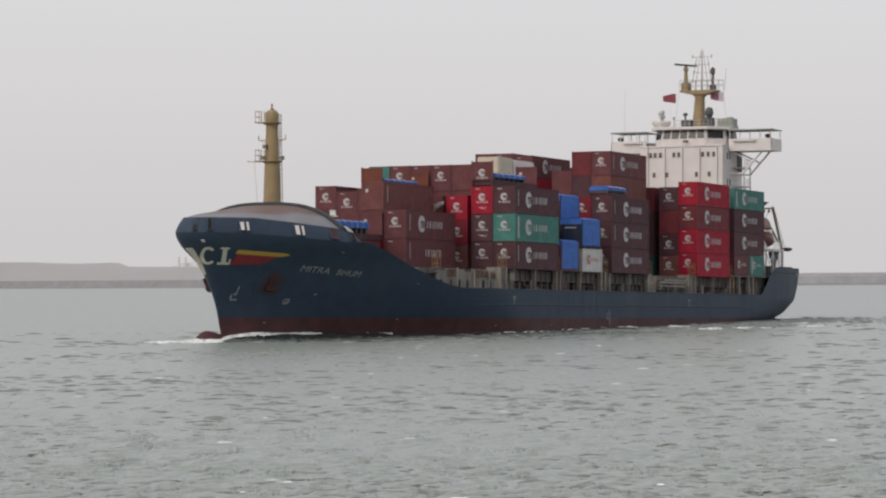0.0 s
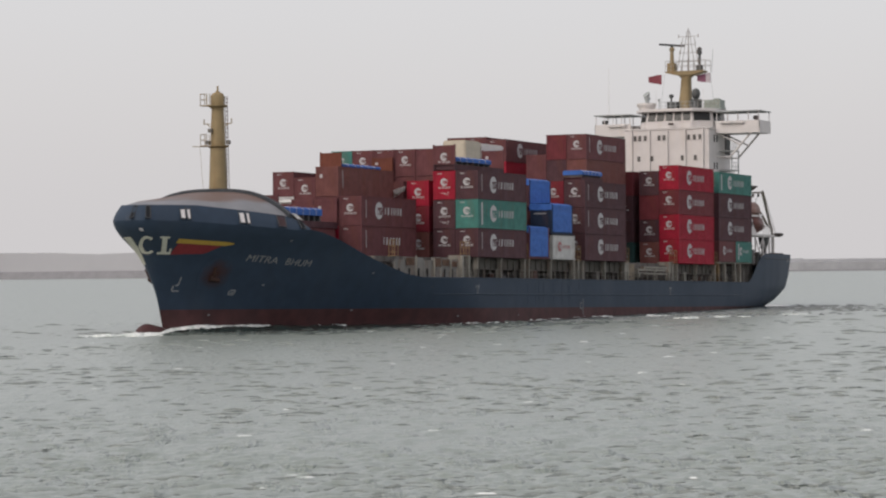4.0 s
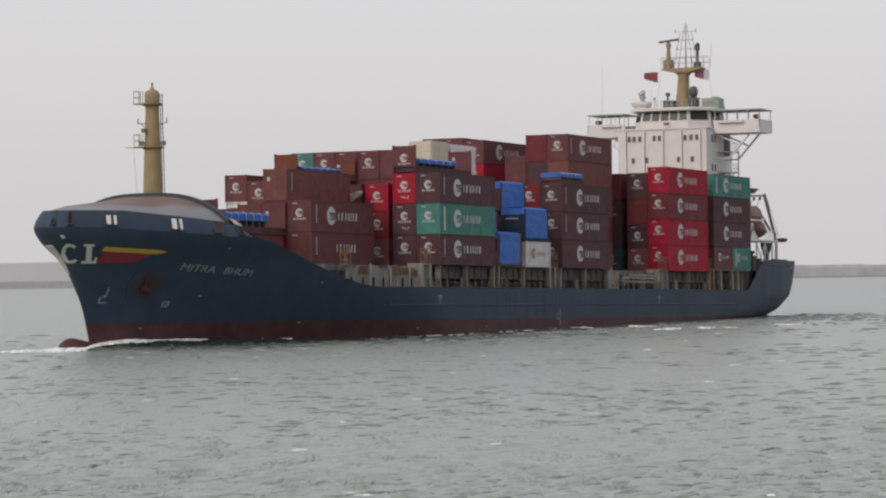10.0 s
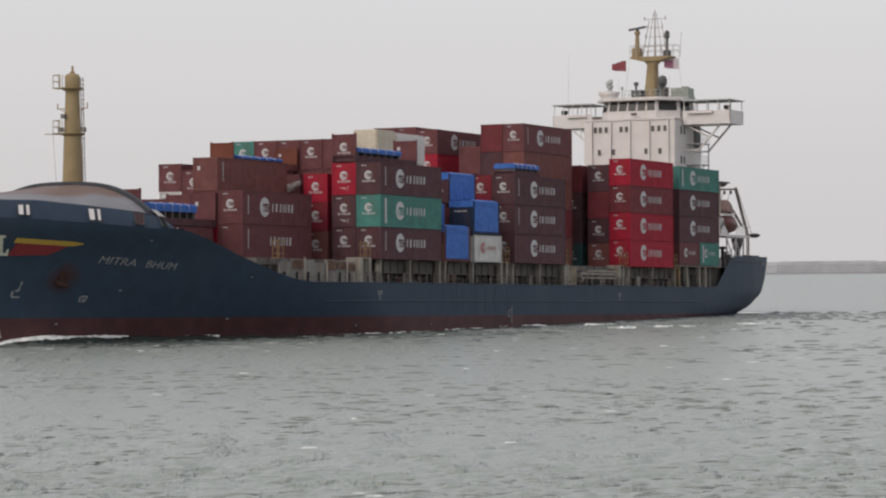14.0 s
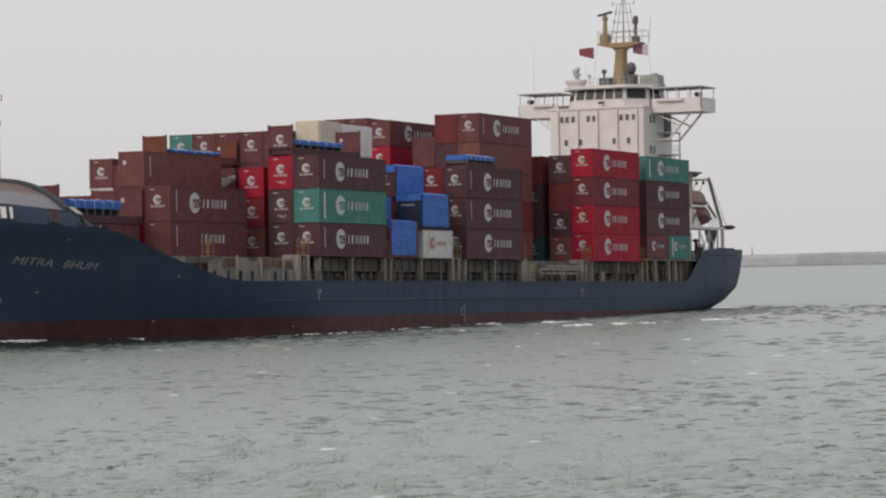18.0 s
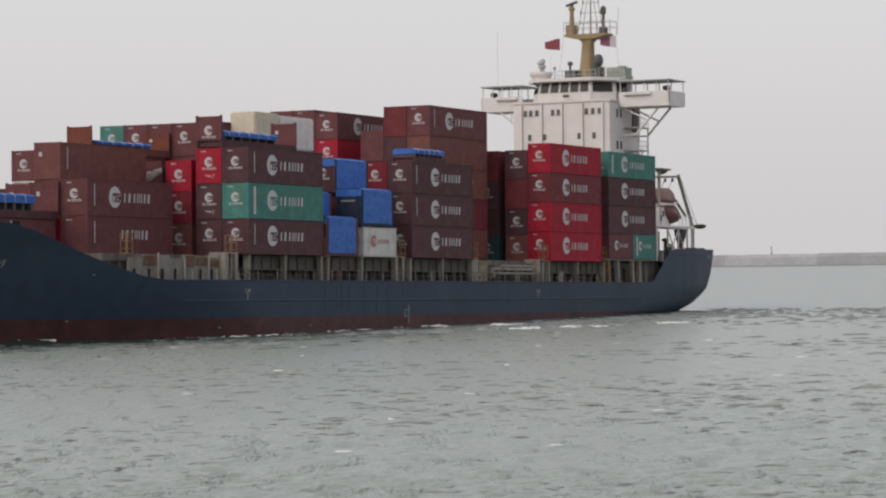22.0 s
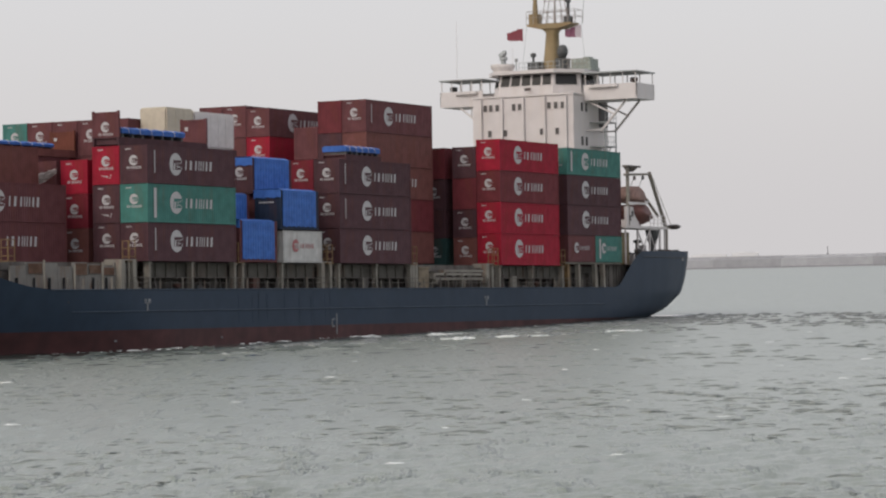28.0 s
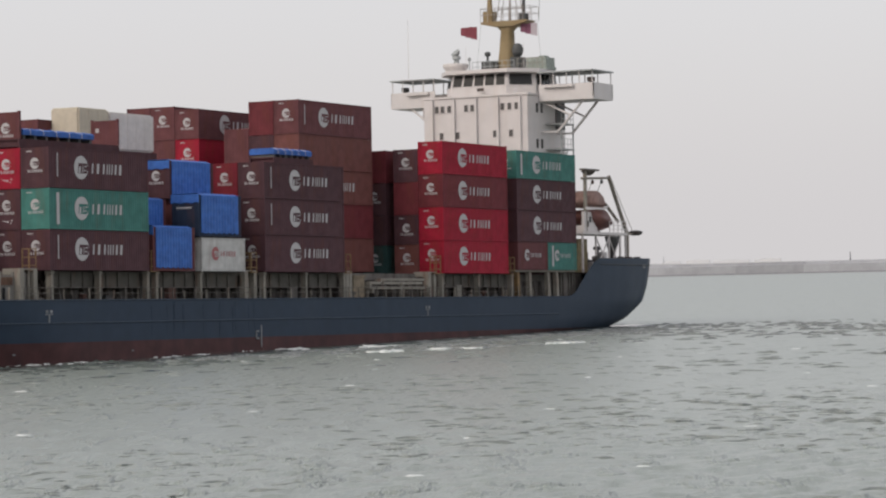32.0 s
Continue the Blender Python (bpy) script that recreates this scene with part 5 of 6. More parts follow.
    rod(bm, (93.6, 3.7, 10.3), (93.6, 3.7, 16.3), 0.2, 8)
    rod(bm, (99.3, 3.6, 15.8), (104.2, 3.6, 10.5), 0.03, 5)
    rod(bm, (102.4, 3.7, 10.2), (105.6, 3.7, 10.2), 0.1, 6)
    part("boat_davit", bm, M_POST, ship, "cream boat davit with a slanting arm")
    bm = bmesh.new()
    turned(bm, (100.0, 3.9, 7.2), [(0.5, 0), (0.35, 0.7), (0.3, 1.0), (0.6, 1.9), (0.75, 2.7)], 12)
    part("mooring_winch", bm, M_DARK, ship, "dark winch body on the poop")
    for x, z in ((95.3, 15.5), (97.4, 15.6)):
        bm = bmesh.new()
        rod(bm, (x, 3.7, z), (x, 4.2, 14.2), 0.03, 5)
        turned(bm, (x, 3.7, z - 0.5), [(0.05, 0), (0.16, 0.1), (0.16, 0.32), (0.05, 0.45)], 8)
        part("fall_block", bm, M_DARK, ship, "dark boat-fall block")
    bm = bmesh.new()
    box(bm, 93.0, 96.3, 3.4, 4.0, 16.32, 16.5)
    turned(bm, (94.4, 3.7, 15.85), [(0.25, 0), (0.6, 0.25), (0.75, 0.47)], 10)
    part("crane_head", bm, M_COAMING, ship)
    bm = bmesh.new()
    turned(bm, (104.75, 3.5, 10.05), [(0.35, 0), (0.68, 0.15), (0.75, 0.4), (0.35, 0.52)], 14)
    part("raft_canister", bm, M_DARK, ship, "dark life-raft tray over the stern")
    for x in (93.5, 99.2, 101.0, 103.0):
        bm = bmesh.new()
        turned(bm, (x, 2.6, 6.15), [(0.3, 0), (0.26, 1.3), (0.4, 1.35), (0.4, 1.65), (0.2, 1.7)], 10)
        part("bollard", bm, M_DARK, ship)
    bm = bmesh.new()
    box(bm, 93.4, 95.5, 4.5, 6.5, 6.15, 9.6)
    part("poop_locker", bm, surface("ochre_winch_house", (0.24, 0.20, 0.11), 0.6, stain=RUST), ship, "small ochre winch house on the poop")
    rng = random.Random(4)
    for k in range(9):
        x, w, h = 95.8 + 0.9 * k, rng.uniform(0.3, 0.9), rng.uniform(0.8, 2.6)
        bm = bmesh.new()
        if k % 3 == 1:
            turned(bm, (x, 6.6, 6.15), [(0.25, 0), (0.2, h), (0.42, h + 0.05), (0.42, h + 0.3), (0.1, h + 0.4)], 10)
        else:
            box(bm, x, x + w, 6.3, 7.0, 6.15, 6.15 + h)
        part("poop_vent" if k % 3 == 1 else "poop_box", bm, (M_COAMING, M_DARK, M_WHITE)[k % 3], ship)
    mark("stern_mark", 101.6, 6.85, ((-0.45, -0.2, 0.45, 0.2),), "small pale panel on the stern")


build_stern()


# ---- containers ----
COL = dict(K=(0.0730, 0.0345, 0.0415), M=(0.1152, 0.0425, 0.0467), W=(0.1476, 0.0578, 0.0524), D=(0.1665, 0.0180, 0.0295), R=(0.2750, 0.0112, 0.0290), P=(0.1342, 0.0268, 0.0336),
           T=(0.0555, 0.1760, 0.1540), t=(0.0300, 0.0680, 0.0660), G=(0.4300, 0.4300, 0.4200), N=(0.0200, 0.0320, 0.0600), O=(0.1350, 0.0440, 0.0290), X=(0.6600, 0.6600, 0.6600))
WORD = dict(K="dark maroon", M="maroon", W="brown", D="dark red", R="bright red", P="dull red", T="teal green", t="dark teal", G="pale grey", N="navy blue", O="orange-brown", X="white")
W2 = 2.438


def corrugated(bm, a, b, z0, z1, out, pitch=0.28, depth=0.018):
    """A panel of upright corrugations from a to b (x, y), its outer faces on the line a-b, its troughs set back from out."""
    a, b, out = Vector((*a, 0)), Vector((*b, 0)), Vector((*out, 0))
    n = max(3, int((b - a).length / pitch))
    prev = None
    for k in range(n):
        for f, o in ((0, 0), (0.26, 0), (0.5, 1), (0.76, 1)):
            p = a.lerp(b, (k + f) / n) - out * depth * o
            cur = (bm.verts.new((p.x, p.y, z0)), bm.verts.new((p.x, p.y, z1)))
            if prev:
                bm.faces.new((prev[0], cur[0], cur[1], prev[1]))
            prev = cur
    cur = (bm.verts.new((b.x, b.y, z0)), bm.verts.new((b.x, b.y, z1)))
    bm.faces.new((prev[0], cur[0], cur[1], prev[1]))


MESH = {}


def meshes(length, h):
    key = (length, h)
    if key in MESH:
        return MESH[key]
    L, r = length, 0.1
    d = {}
    bm = bmesh.new()
    for x in (0, L - 0.16):
        for y in (0, W2 - 0.14):
            box(bm, x, x + 0.16, y, y + 0.14, 0.118, h - 0.118)
            for z in (0, h - 0.118):
                box(bm, x - 0.004 if x == 0 else x, x + 0.164 if x == 0 else x + 0.164, y - 0.004, y + 0.146, z, z + 0.118)
    for y in (0.0, W2 - 0.1):
        box(bm, 0.165, L - 0.165, y, y + 0.1, 0.02, 0.16)
        box(bm, 0.165, L - 0.165, y, y + 0.1, h - 0.1, h - 0.02)
    for x in (0, L - 0.1):
        box(bm, x, x + 0.1, 0.15, W2 - 0.15, 0.02, 0.16)
        box(bm, x, x + 0.1, 0.15, W2 - 0.15, h - 0.12, h - 0.02)
    d["frame"] = mesh_of("container_frame", bm, M_BOX)
    bm = bmesh.new()
    corrugated(bm, (0.16, 0.022), (L - 0.16, 0.022), 0.16, h - 0.1, (0, -1))
    d["side"] = mesh_of("container_side", bm, M_BOX)
    bm = bmesh.new()
    corrugated(bm, (L - 0.16, W2 - 0.022), (0.16, W2 - 0.022), 0.16, h - 0.1, (0, 1), 0.6)
    d["far"] = mesh_of("container_side", bm, M_BOX)
    bm = bmesh.new()
    corrugated(bm, (0.02, W2 - 0.14), (0.02, 0.14), 0.16, h - 0.12, (-1, 0), 0.3, 0.012)
    d["end"] = mesh_of("container_end", bm, M_BOX)
    bm = bmesh.new()
    box(bm, L - 0.06, L - 0.02, 0.142, W2 / 2 - 0.006, 0.162, h - 0.122)
    for y in (0.4, 0.9):
        rod(bm, (L - 0.005, y, 0.2), (L - 0.005, y, h - 0.2), 0.017, 5)
    d["door"] = mesh_of("container_door", bm, M_BOX)
    bm = bmesh.new()
    box(bm, 0.11, L - 0.11, 0.11, W2 - 0.11, h - 0.09, h - 0.05)
    d["roof"] = mesh_of("container_roof", bm, M_BOX)
    bm = bmesh.new()
    box(bm, 0.12, L - 0.12, 0.12, W2 - 0.12, 0.1, 0.155)
    d["floor"] = mesh_of("container_floor", bm, M_BOX)
    MESH[key] = d
    return d


def crescent(bm, c, r, right, up, out, n=30):
    """A disc with an angular block left bare in its right half, and a few white strokes inside the block."""
    c, right, up, out = Vector(c), Vector(right), Vector(up), Vector(out) * 0.012
    va, vb = [], []
    for k in range(n + 1):
        t = radians(14 + 332 * k / n)
        d = Vector((math.cos(t), math.sin(t)))
        # from the block's middle outward: to the block's edge, and to the disc's
        m = Vector((0.24, -0.06))
        far = -m.dot(d) + math.sqrt(m.dot(d) ** 2 + 1 - m.length_squared)
        near = min(0.65 / max(abs(d.x), 1e-3), 0.43 / max(abs(d.y), 1e-3), 0.93 * far)
        for row, q in ((va, far), (vb, near)):
            p = m + d * q
            row.append(bm.verts.new(c + r * ((p.x + (0.10 * p.y if q is near else 0)) * right + p.y * up) + out))
    for k in range(n):
        bm.faces.new((va[k], va[k + 1], vb[k + 1], vb[k]))
    for x0, x1, y0, y1 in ((-0.36, -0.10, -0.46, 0.10), (0.16, 0.26, -0.40, 0.18), (0.46, 0.76, 0.06, 0.16), (0.36, 0.62, -0.28, -0.16)):
        bm.faces.new([bm.verts.new(c + r * (x * right + y * up) + out) for x, y in ((x0, y0), (x1, y0), (x1 + 0.08, y1), (x0 + 0.08, y1))])


def end_mark(h):
    bm = bmesh.new()
    y, z = W2 / 2, h - 1.24
    crescent(bm, (0.012, y, z + 0.1), 0.39, (0, -1, 0), (0, 0, 1), (-1, 0, 0))
    for k in range(8):
        yy = y + 0.60 - 0.16 * k - (0.06 if k > 1 else 0)
        plate(bm, [(0.012, yy, z - 0.54), (0.012, yy - 0.075, z - 0.54), (0.012, yy - 0.075, z - 0.34), (0.012, yy, z - 0.34)], (-0.012, 0, 0))
    return mesh_of("emblem", bm, M_MARK, tidy=False)


def side_mark(length, h, small=False):
    bm = bmesh.new()
    q = 0.62 if small else 1.0
    x, z = (1.9 if small else length * 0.335), h * 0.53
    crescent(bm, (x, 0.008, z), 0.84 * q, (1, 0, 0), (0, 0, 1), (0, -1, 0))
    return mesh_of("emblem", bm, M_MARK, tidy=False)


# where each bar of the painted word stands, and how wide it is; the first two belong to the short word before the gap
BARS = ((0.16, 0.17), (0.76, 0.28), (1.52, 0.19), (1.98, 0.12), (2.26, 0.13), (2.58, 0.13), (2.98, 0.22), (3.52, 0.28))


def side_bars(length, h, small=False, word=0):
    bm = bmesh.new()
    q = 0.55 if small else 1.0
    x, z = (2.55 if small else length * 0.335 + 1.12), h * 0.53
    for k, (at, w) in enumerate(BARS):
        if (k < 2) == (word == 0):
            u0, u1, lo, hi = x + at * q, x + (at + w) * q, z - 0.38 * q, z + 0.34 * q
            bm.faces.new([bm.verts.new((u, -0.004, v)) for u, v in ((u0, lo), (u1, lo), (u1 + 0.07 * q, hi), (u0 + 0.07 * q, hi))])
    return mesh_of("lettering_bars", bm, M_MARK, tidy=False)


def code_mark(h):
    """An upright line of worn characters that run into one another: a notched strip."""
    bm = bmesh.new()
    top, low = h - 0.4, h - 0.4 - 0.19 * 8 - 0.15
    edge = []
    for k in range(9):
        z = top - 0.19 * k
        edge += [(1.08, z), (1.08, z - 0.14), (1.03, z - 0.15), (1.03, z - 0.18)]
    edge = edge[:-2]
    bm.faces.new([bm.verts.new((x, -0.004, z)) for x, z in [(0.95, low), *edge[::-1], (0.95, top)]])
    return mesh_of("code_bars", bm, M_MARK, tidy=False)


def stripe_mark(h):
    bm = bmesh.new()
    bm.faces.new([bm.verts.new((x, -0.004, z)) for x, z in ((0.85, 0.35), (1.2, 0.35), (1.2, h - 0.3), (0.85, h - 0.3))])
    return mesh_of("pale_panel", bm, M_MARK, tidy=False)


def dot_mark(h):
    bm = bmesh.new()
    bm.faces.new([bm.verts.new((0.006, y, z)) for y, z in ((1.7, h * 0.62), (2.0, h * 0.62), (2.0, h * 0.74), (1.7, h * 0.74))])
    return mesh_of("placard", bm, M_MARK, tidy=False)


def corner_mark(h):
    """Small rows of code bars near the top of the end."""
    bm = bmesh.new()
    for y0, n, z in ((1.95, 6, h - 0.34),):
        for k in range(n):
            y = y0 - 0.085 * k
            bm.faces.new([bm.verts.new((0.006, yy, zz)) for yy, zz in ((y, z), (y, z + 0.11), (y - 0.055, z + 0.11), (y - 0.055, z))])
    return mesh_of("code_bars", bm, M_FADED_WHITE, tidy=False)


def scuff_mark(h):
    bm = bmesh.new()
    rng = random.Random(2)
    for k in range(7):
        y, z = 1.55 - 0.12 * k + rng.uniform(-0.05, 0.05), 0.55 + rng.uniform(-0.09, 0.12)
        w, q = rng.uniform(0.06, 0.16), rng.uniform(0.05, 0.13)
        bm.faces.new([bm.verts.new((0.005, yy, zz)) for yy, zz in ((y, z), (y + 0.03, z + q), (y - w, z + q * 0.8), (y - w * 0.8, z - 0.03))])
    return mesh_of("scuffs", bm, M_MARK, tidy=False)


M_FADED_WHITE = surface("faded_white_marking", (0.42, 0.41, 0.41), 0.7, grain=4.0, amount=0.2, stain=(0.2, 0.15, 0.15), stain_scale=2.0, stain_amount=0.4)
MARKS = {}


def marking(kind, *key):
    if (kind, *key) not in MARKS:
        MARKS[(kind, *key)] = {"end": end_mark, "side": side_mark, "bars": side_bars, "code": code_mark, "stripe": stripe_mark, "dot": dot_mark, "corner": corner_mark, "scuff": scuff_mark}[kind](*key)
    return MARKS[(kind, *key)]


RED_MARK = surface("red_marking", (0.36, 0.13, 0.135), 0.6, grain=4.0, amount=0.1)


def tint(ob, c):
    ob.color = (*COL[c], 1)
    return ob


def container(x, y, z, code, h, length=12.192, marks="", tarp=False, shift=0.0):
    big = "forty-foot" if length > 8 else "twenty-foot"
    what = f"{WORD[code]} steel {big} shipping container"
    if tarp:
        what = f"{WORD[code]} open-top {big} container draped with a blue tarpaulin"
    elif "s" in marks or "e" in marks:
        what += " with white emblem and lettering bars"
    else:
        what += ", plain corrugated, in a deck stack"
    ob = aboard(tagged(new("shipping_container"), what, "container", "containers on deck"), pose(x, y, z))
    d = meshes(length, h)
    for n, m in (("frame", "frame"), ("side_panel", "side"), ("side_panel", "far"), ("end_panel", "end"), ("roof_panel", "roof"), ("floor_panel", "floor")):
        tint(hang(n, d[m], ob), code)
    tint(hang("door", d["door"], ob), code)
    tint(hang("door", d["door"], ob, at=Matrix.Translation((0, W2 / 2 - 0.142, 0))), code)
    if "e" in marks:
        hang("emblem", marking("end", h), ob, "white ring emblem with a row of bars")
    if "d" in marks:
        hang("placard", marking("dot", h), ob, "small white placard")
    if "s" in marks or "r" in marks:
        small = length < 8
        there = Matrix.Translation((shift, 0, 0))
        a = hang("emblem", marking("side", length, h, small), ob, "ring emblem on the side", at=there)
        b = hang("lettering", marking("bars", length, h, small, 0), ob, "pair of plain lettering bars", at=there)
        c = hang("lettering", marking("bars", length, h, small, 1), ob, "row of plain lettering bars", at=there)
        if "r" in marks:
            for o in (a, b, c):
                o.data = o.data.copy()
                o.data.materials[0] = RED_MARK
    if "b" in marks:
        hang("lettering", marking("bars", length, h, False, 0), ob, "pair of worn lettering bars", at=Matrix.Translation((-0.6, 0, 0)))
        hang("lettering", marking("bars", length, h, False, 1), ob, "row of worn lettering bars", at=Matrix.Translation((-0.6, 0, 0)))
    if "e" in marks or "b" in marks or "t" in marks:
        hang("code", marking("corner", h), ob, "tiny white code bars on the end")
    if "k" in marks:
        bm = bmesh.new()
        for k in range(7):
            yy = 1.95 - 0.2 * k
            box(bm, -0.09, -0.08, yy - 0.15, yy, h - 1.05, h - 0.93)
        part("lettering", bm, M_FADED_WHITE, ob, "row of small pale lettering bars")
    if "w" in marks:
        hang("scuff", marking("scuff", h), ob, "white worn scuffs on the end")
    if "c" in marks:
        hang("code", marking("code", h), ob, "small white code bars down the side")
    if "p" in marks:
        hang("pale_panel", marking("stripe", h), ob, "pale upright panel on the side")
    if tarp:
        bm = bmesh.new()
        n = 26
        L = length
        for k in range(n):
            x0, x1 = 0.3 + (L - 0.75) * k / n, 0.3 + (L - 0.75) * (k + 1) / n
            d0, d1 = 0.03 + 0.035 * (k % 2), 0.03 + 0.035 * ((k + 1) % 2)
            lo = 0.25 + 0.06 * math.sin(k * 1.7)
            lo1 = 0.25 + 0.06 * math.sin((k + 1) * 1.7)
            pts = [((x0, -d0, lo), (x1, -d1, lo1)), ((x0, -d0, h - 0.05), (x1, -d1, h - 0.05)), ((x0, 0.35, h + 0.1), (x1, 0.35, h + 0.1)), ((x0, W2 - 0.35, h + 0.1), (x1, W2 - 0.35, h + 0.1)), ((x0, W2 + d0, h - 0.05), (x1, W2 + d1, h - 0.05)), ((x0, W2 + d0, h - 0.9), (x1, W2 + d1, h - 0.9))]
            vv = [[bm.verts.new(p) for p in pair] for pair in pts]
            for a, b in zip(vv, vv[1:]):
                bm.faces.new((a[0], a[1], b[1], b[0]))
        # the flap over the front end
        vv = [[bm.verts.new((-0.05 - 0.03 * (k % 2), -0.05 + (W2 + 0.1) * k / 8, zz)) for zz in (h - 0.62 + 0.05 * math.sin(k * 2.1), h + 0.02)] for k in range(9)]
        for a, b in zip(vv, vv[1:]):
            bm.faces.new((a[0], b[0], b[1], a[1]))
        bmesh.ops.remove_doubles(bm, verts=bm.verts[:], dist=0.001)
        bmesh.ops.solidify(bm, geom=bm.faces[:], thickness=-0.012)
        part("tarpaulin", bm, M_TARP, ob, "bright blue creased tarpaulin")
    return ob


def flatrack(x, y, z, code, walls=True, h=2.55, length=12.192, placard=True, cargo=None):
    """An open flat rack: a deep base and two end walls, with or without a low load under a blue sheet."""
    label = f"{WORD[code]} flat rack with end walls" if walls else f"{WORD[code]} bundle of folded flat racks"
    ob = aboard(tagged(new("flat_rack"), label + ", on the container stack", "flat rack", "flat racks on deck"), pose(x, y, z))
    bm = bmesh.new()
    for yy in (0.02, W2 - 0.2):
        box(bm, 0, length, yy, yy + 0.18, 0.05, 0.62)
    for k in range(11):
        xx = 0.2 + k * (length - 0.6) / 10
        box(bm, xx, xx + 0.18, 0.2, W2 - 0.2, 0.1, 0.55)
    box(bm, 0.05, length - 0.05, 0.06, W2 - 0.06, 0.56, 0.66)
    for xx in (0, length - 0.2):
        for yy in (0, W2 - 0.18):
            box(bm, xx, xx + 0.2, yy, yy + 0.18, 0.0, 0.12)
    tint(part("base", bm, M_BOX, ob), {"O": "W", "X": "X"}.get(code, "K"))
    if walls:
        for xx, sgn in ((0, 1), (length - 0.22, -1)):
            bm = bmesh.new()
            corrugated(bm, (xx + 0.02, W2 - 0.15), (xx + 0.02, 0.15), 0.66, h - 0.1, (-1, 0), 0.3)
            for yy in (0, W2 - 0.16):
                box(bm, xx, xx + 0.2, yy, yy + 0.16, 0.66, h + 0.08)
            box(bm, xx, xx + 0.2, 0.162, W2 - 0.162, h - 0.12, h)
            box(bm, xx + 0.1, xx + 0.16, 0.162, W2 - 0.162, 0.66, h - 0.12)
            w = tint(part("end_wall", bm, M_BOX, ob), code)
            if sgn > 0 and placard:
                hang("emblem", marking("end", h), w, "white ring emblem with a row of bars")
            if sgn < 0:
                hang("placard", marking("dot", h), w, "small white placard", at=Matrix.Translation((xx - 0.01, 0, 0.1)))
    if cargo:
        x0, x1, hh, lo = (*cargo, 0.67)[:4]
        load = aboard(tagged(new("sheeted_load"), "low blue tarpaulin-covered load lashed on a flat rack", "load", "sheeted loads"), pose(x, y, z))
        bm = bmesh.new()
        n = 22
        ring = []
        for k in range(n + 1):
            xx = x0 + (x1 - x0) * k / n
            sag = 0.04 * math.sin(k * 1.9) + (0.05 if k % 4 == 2 else 0.0)
            o = 0.03 * (k % 2)
            ring.append([bm.verts.new(p) for p in ((xx, 0.05 - o, lo), (xx, 0.02 - o, hh - 0.12 - sag), (xx, 0.25, hh - sag * 0.5), (xx, W2 - 0.25, hh - sag * 0.5), (xx, W2 - 0.02 + o, hh - 0.12 - sag), (xx, W2 - 0.05 + o, lo))])
        for a, b in zip(ring, ring[1:]):
            for k in range(5):
                bm.faces.new((a[k], b[k], b[k + 1], a[k + 1]))
        bm.faces.new(ring[0][::-1])
        bm.faces.new(ring[-1])
        part("tarpaulin", bm, M_TARP, load, "bright blue creased tarpaulin")
        for k in range(7) if lo > 0.7 else ():
            bm = bmesh.new()
            xx = x0 + 0.1 + (x1 - x0 - 0.5) * k / 6
            box(bm, xx, xx + 0.28, 0.15, W2 - 0.15, 0.662, lo + 0.05)
            part("chock", bm, M_DARK, load)
        for k in (2, 6, 10, 14, 18):
            bm = bmesh.new()
            xx = x0 + (x1 - x0) * k / n
            rod(bm, (xx, -0.04, lo), (xx, -0.02, hh - 0.12), 0.018, 5)
            rod(bm, (xx, -0.02, hh - 0.12), (xx, 0.25, hh + 0.01), 0.018, 5)
            rod(bm, (xx, 0.25, hh + 0.01), (xx, W2 - 0.25, hh + 0.01), 0.018, 5)
            part("lashing_strap", bm, M_PALE, load)
    return ob


def crate(x, y, z, lx, ly, h, mat, label):
    ob = aboard(tagged(new("crate"), label, "crate", "large crates"), pose(x, y, z))
    bm = bmesh.new()
    box(bm, 0, lx, 0, ly, 0.0, h)
    bmesh.ops.bevel(bm, geom=bm.edges[:], offset=0.12, segments=2, affect="EDGES")
    part("body", bm, mat, ob)
    bm = bmesh.new()
    for k in range(int(lx / 1.1) + 1):
        xx = 0.08 + k * (lx - 0.24) / max(1, int(lx / 1.1))
        box(bm, xx, xx + 0.09, -0.03, -0.004, 0.1, h - 0.1)
    part("batten", bm, mat, ob)


ROWS = (0.0, 2.5, 5.75, 8.25, 10.75, 13.25, 15.75, 18.25, 20.75, 23.25)
HC, LO = 2.896, 2.591
BAY = dict(A=-27.0, B=-14.15, C=0.3, E=28.5, F=43.15, R=57.65, T=71.72)
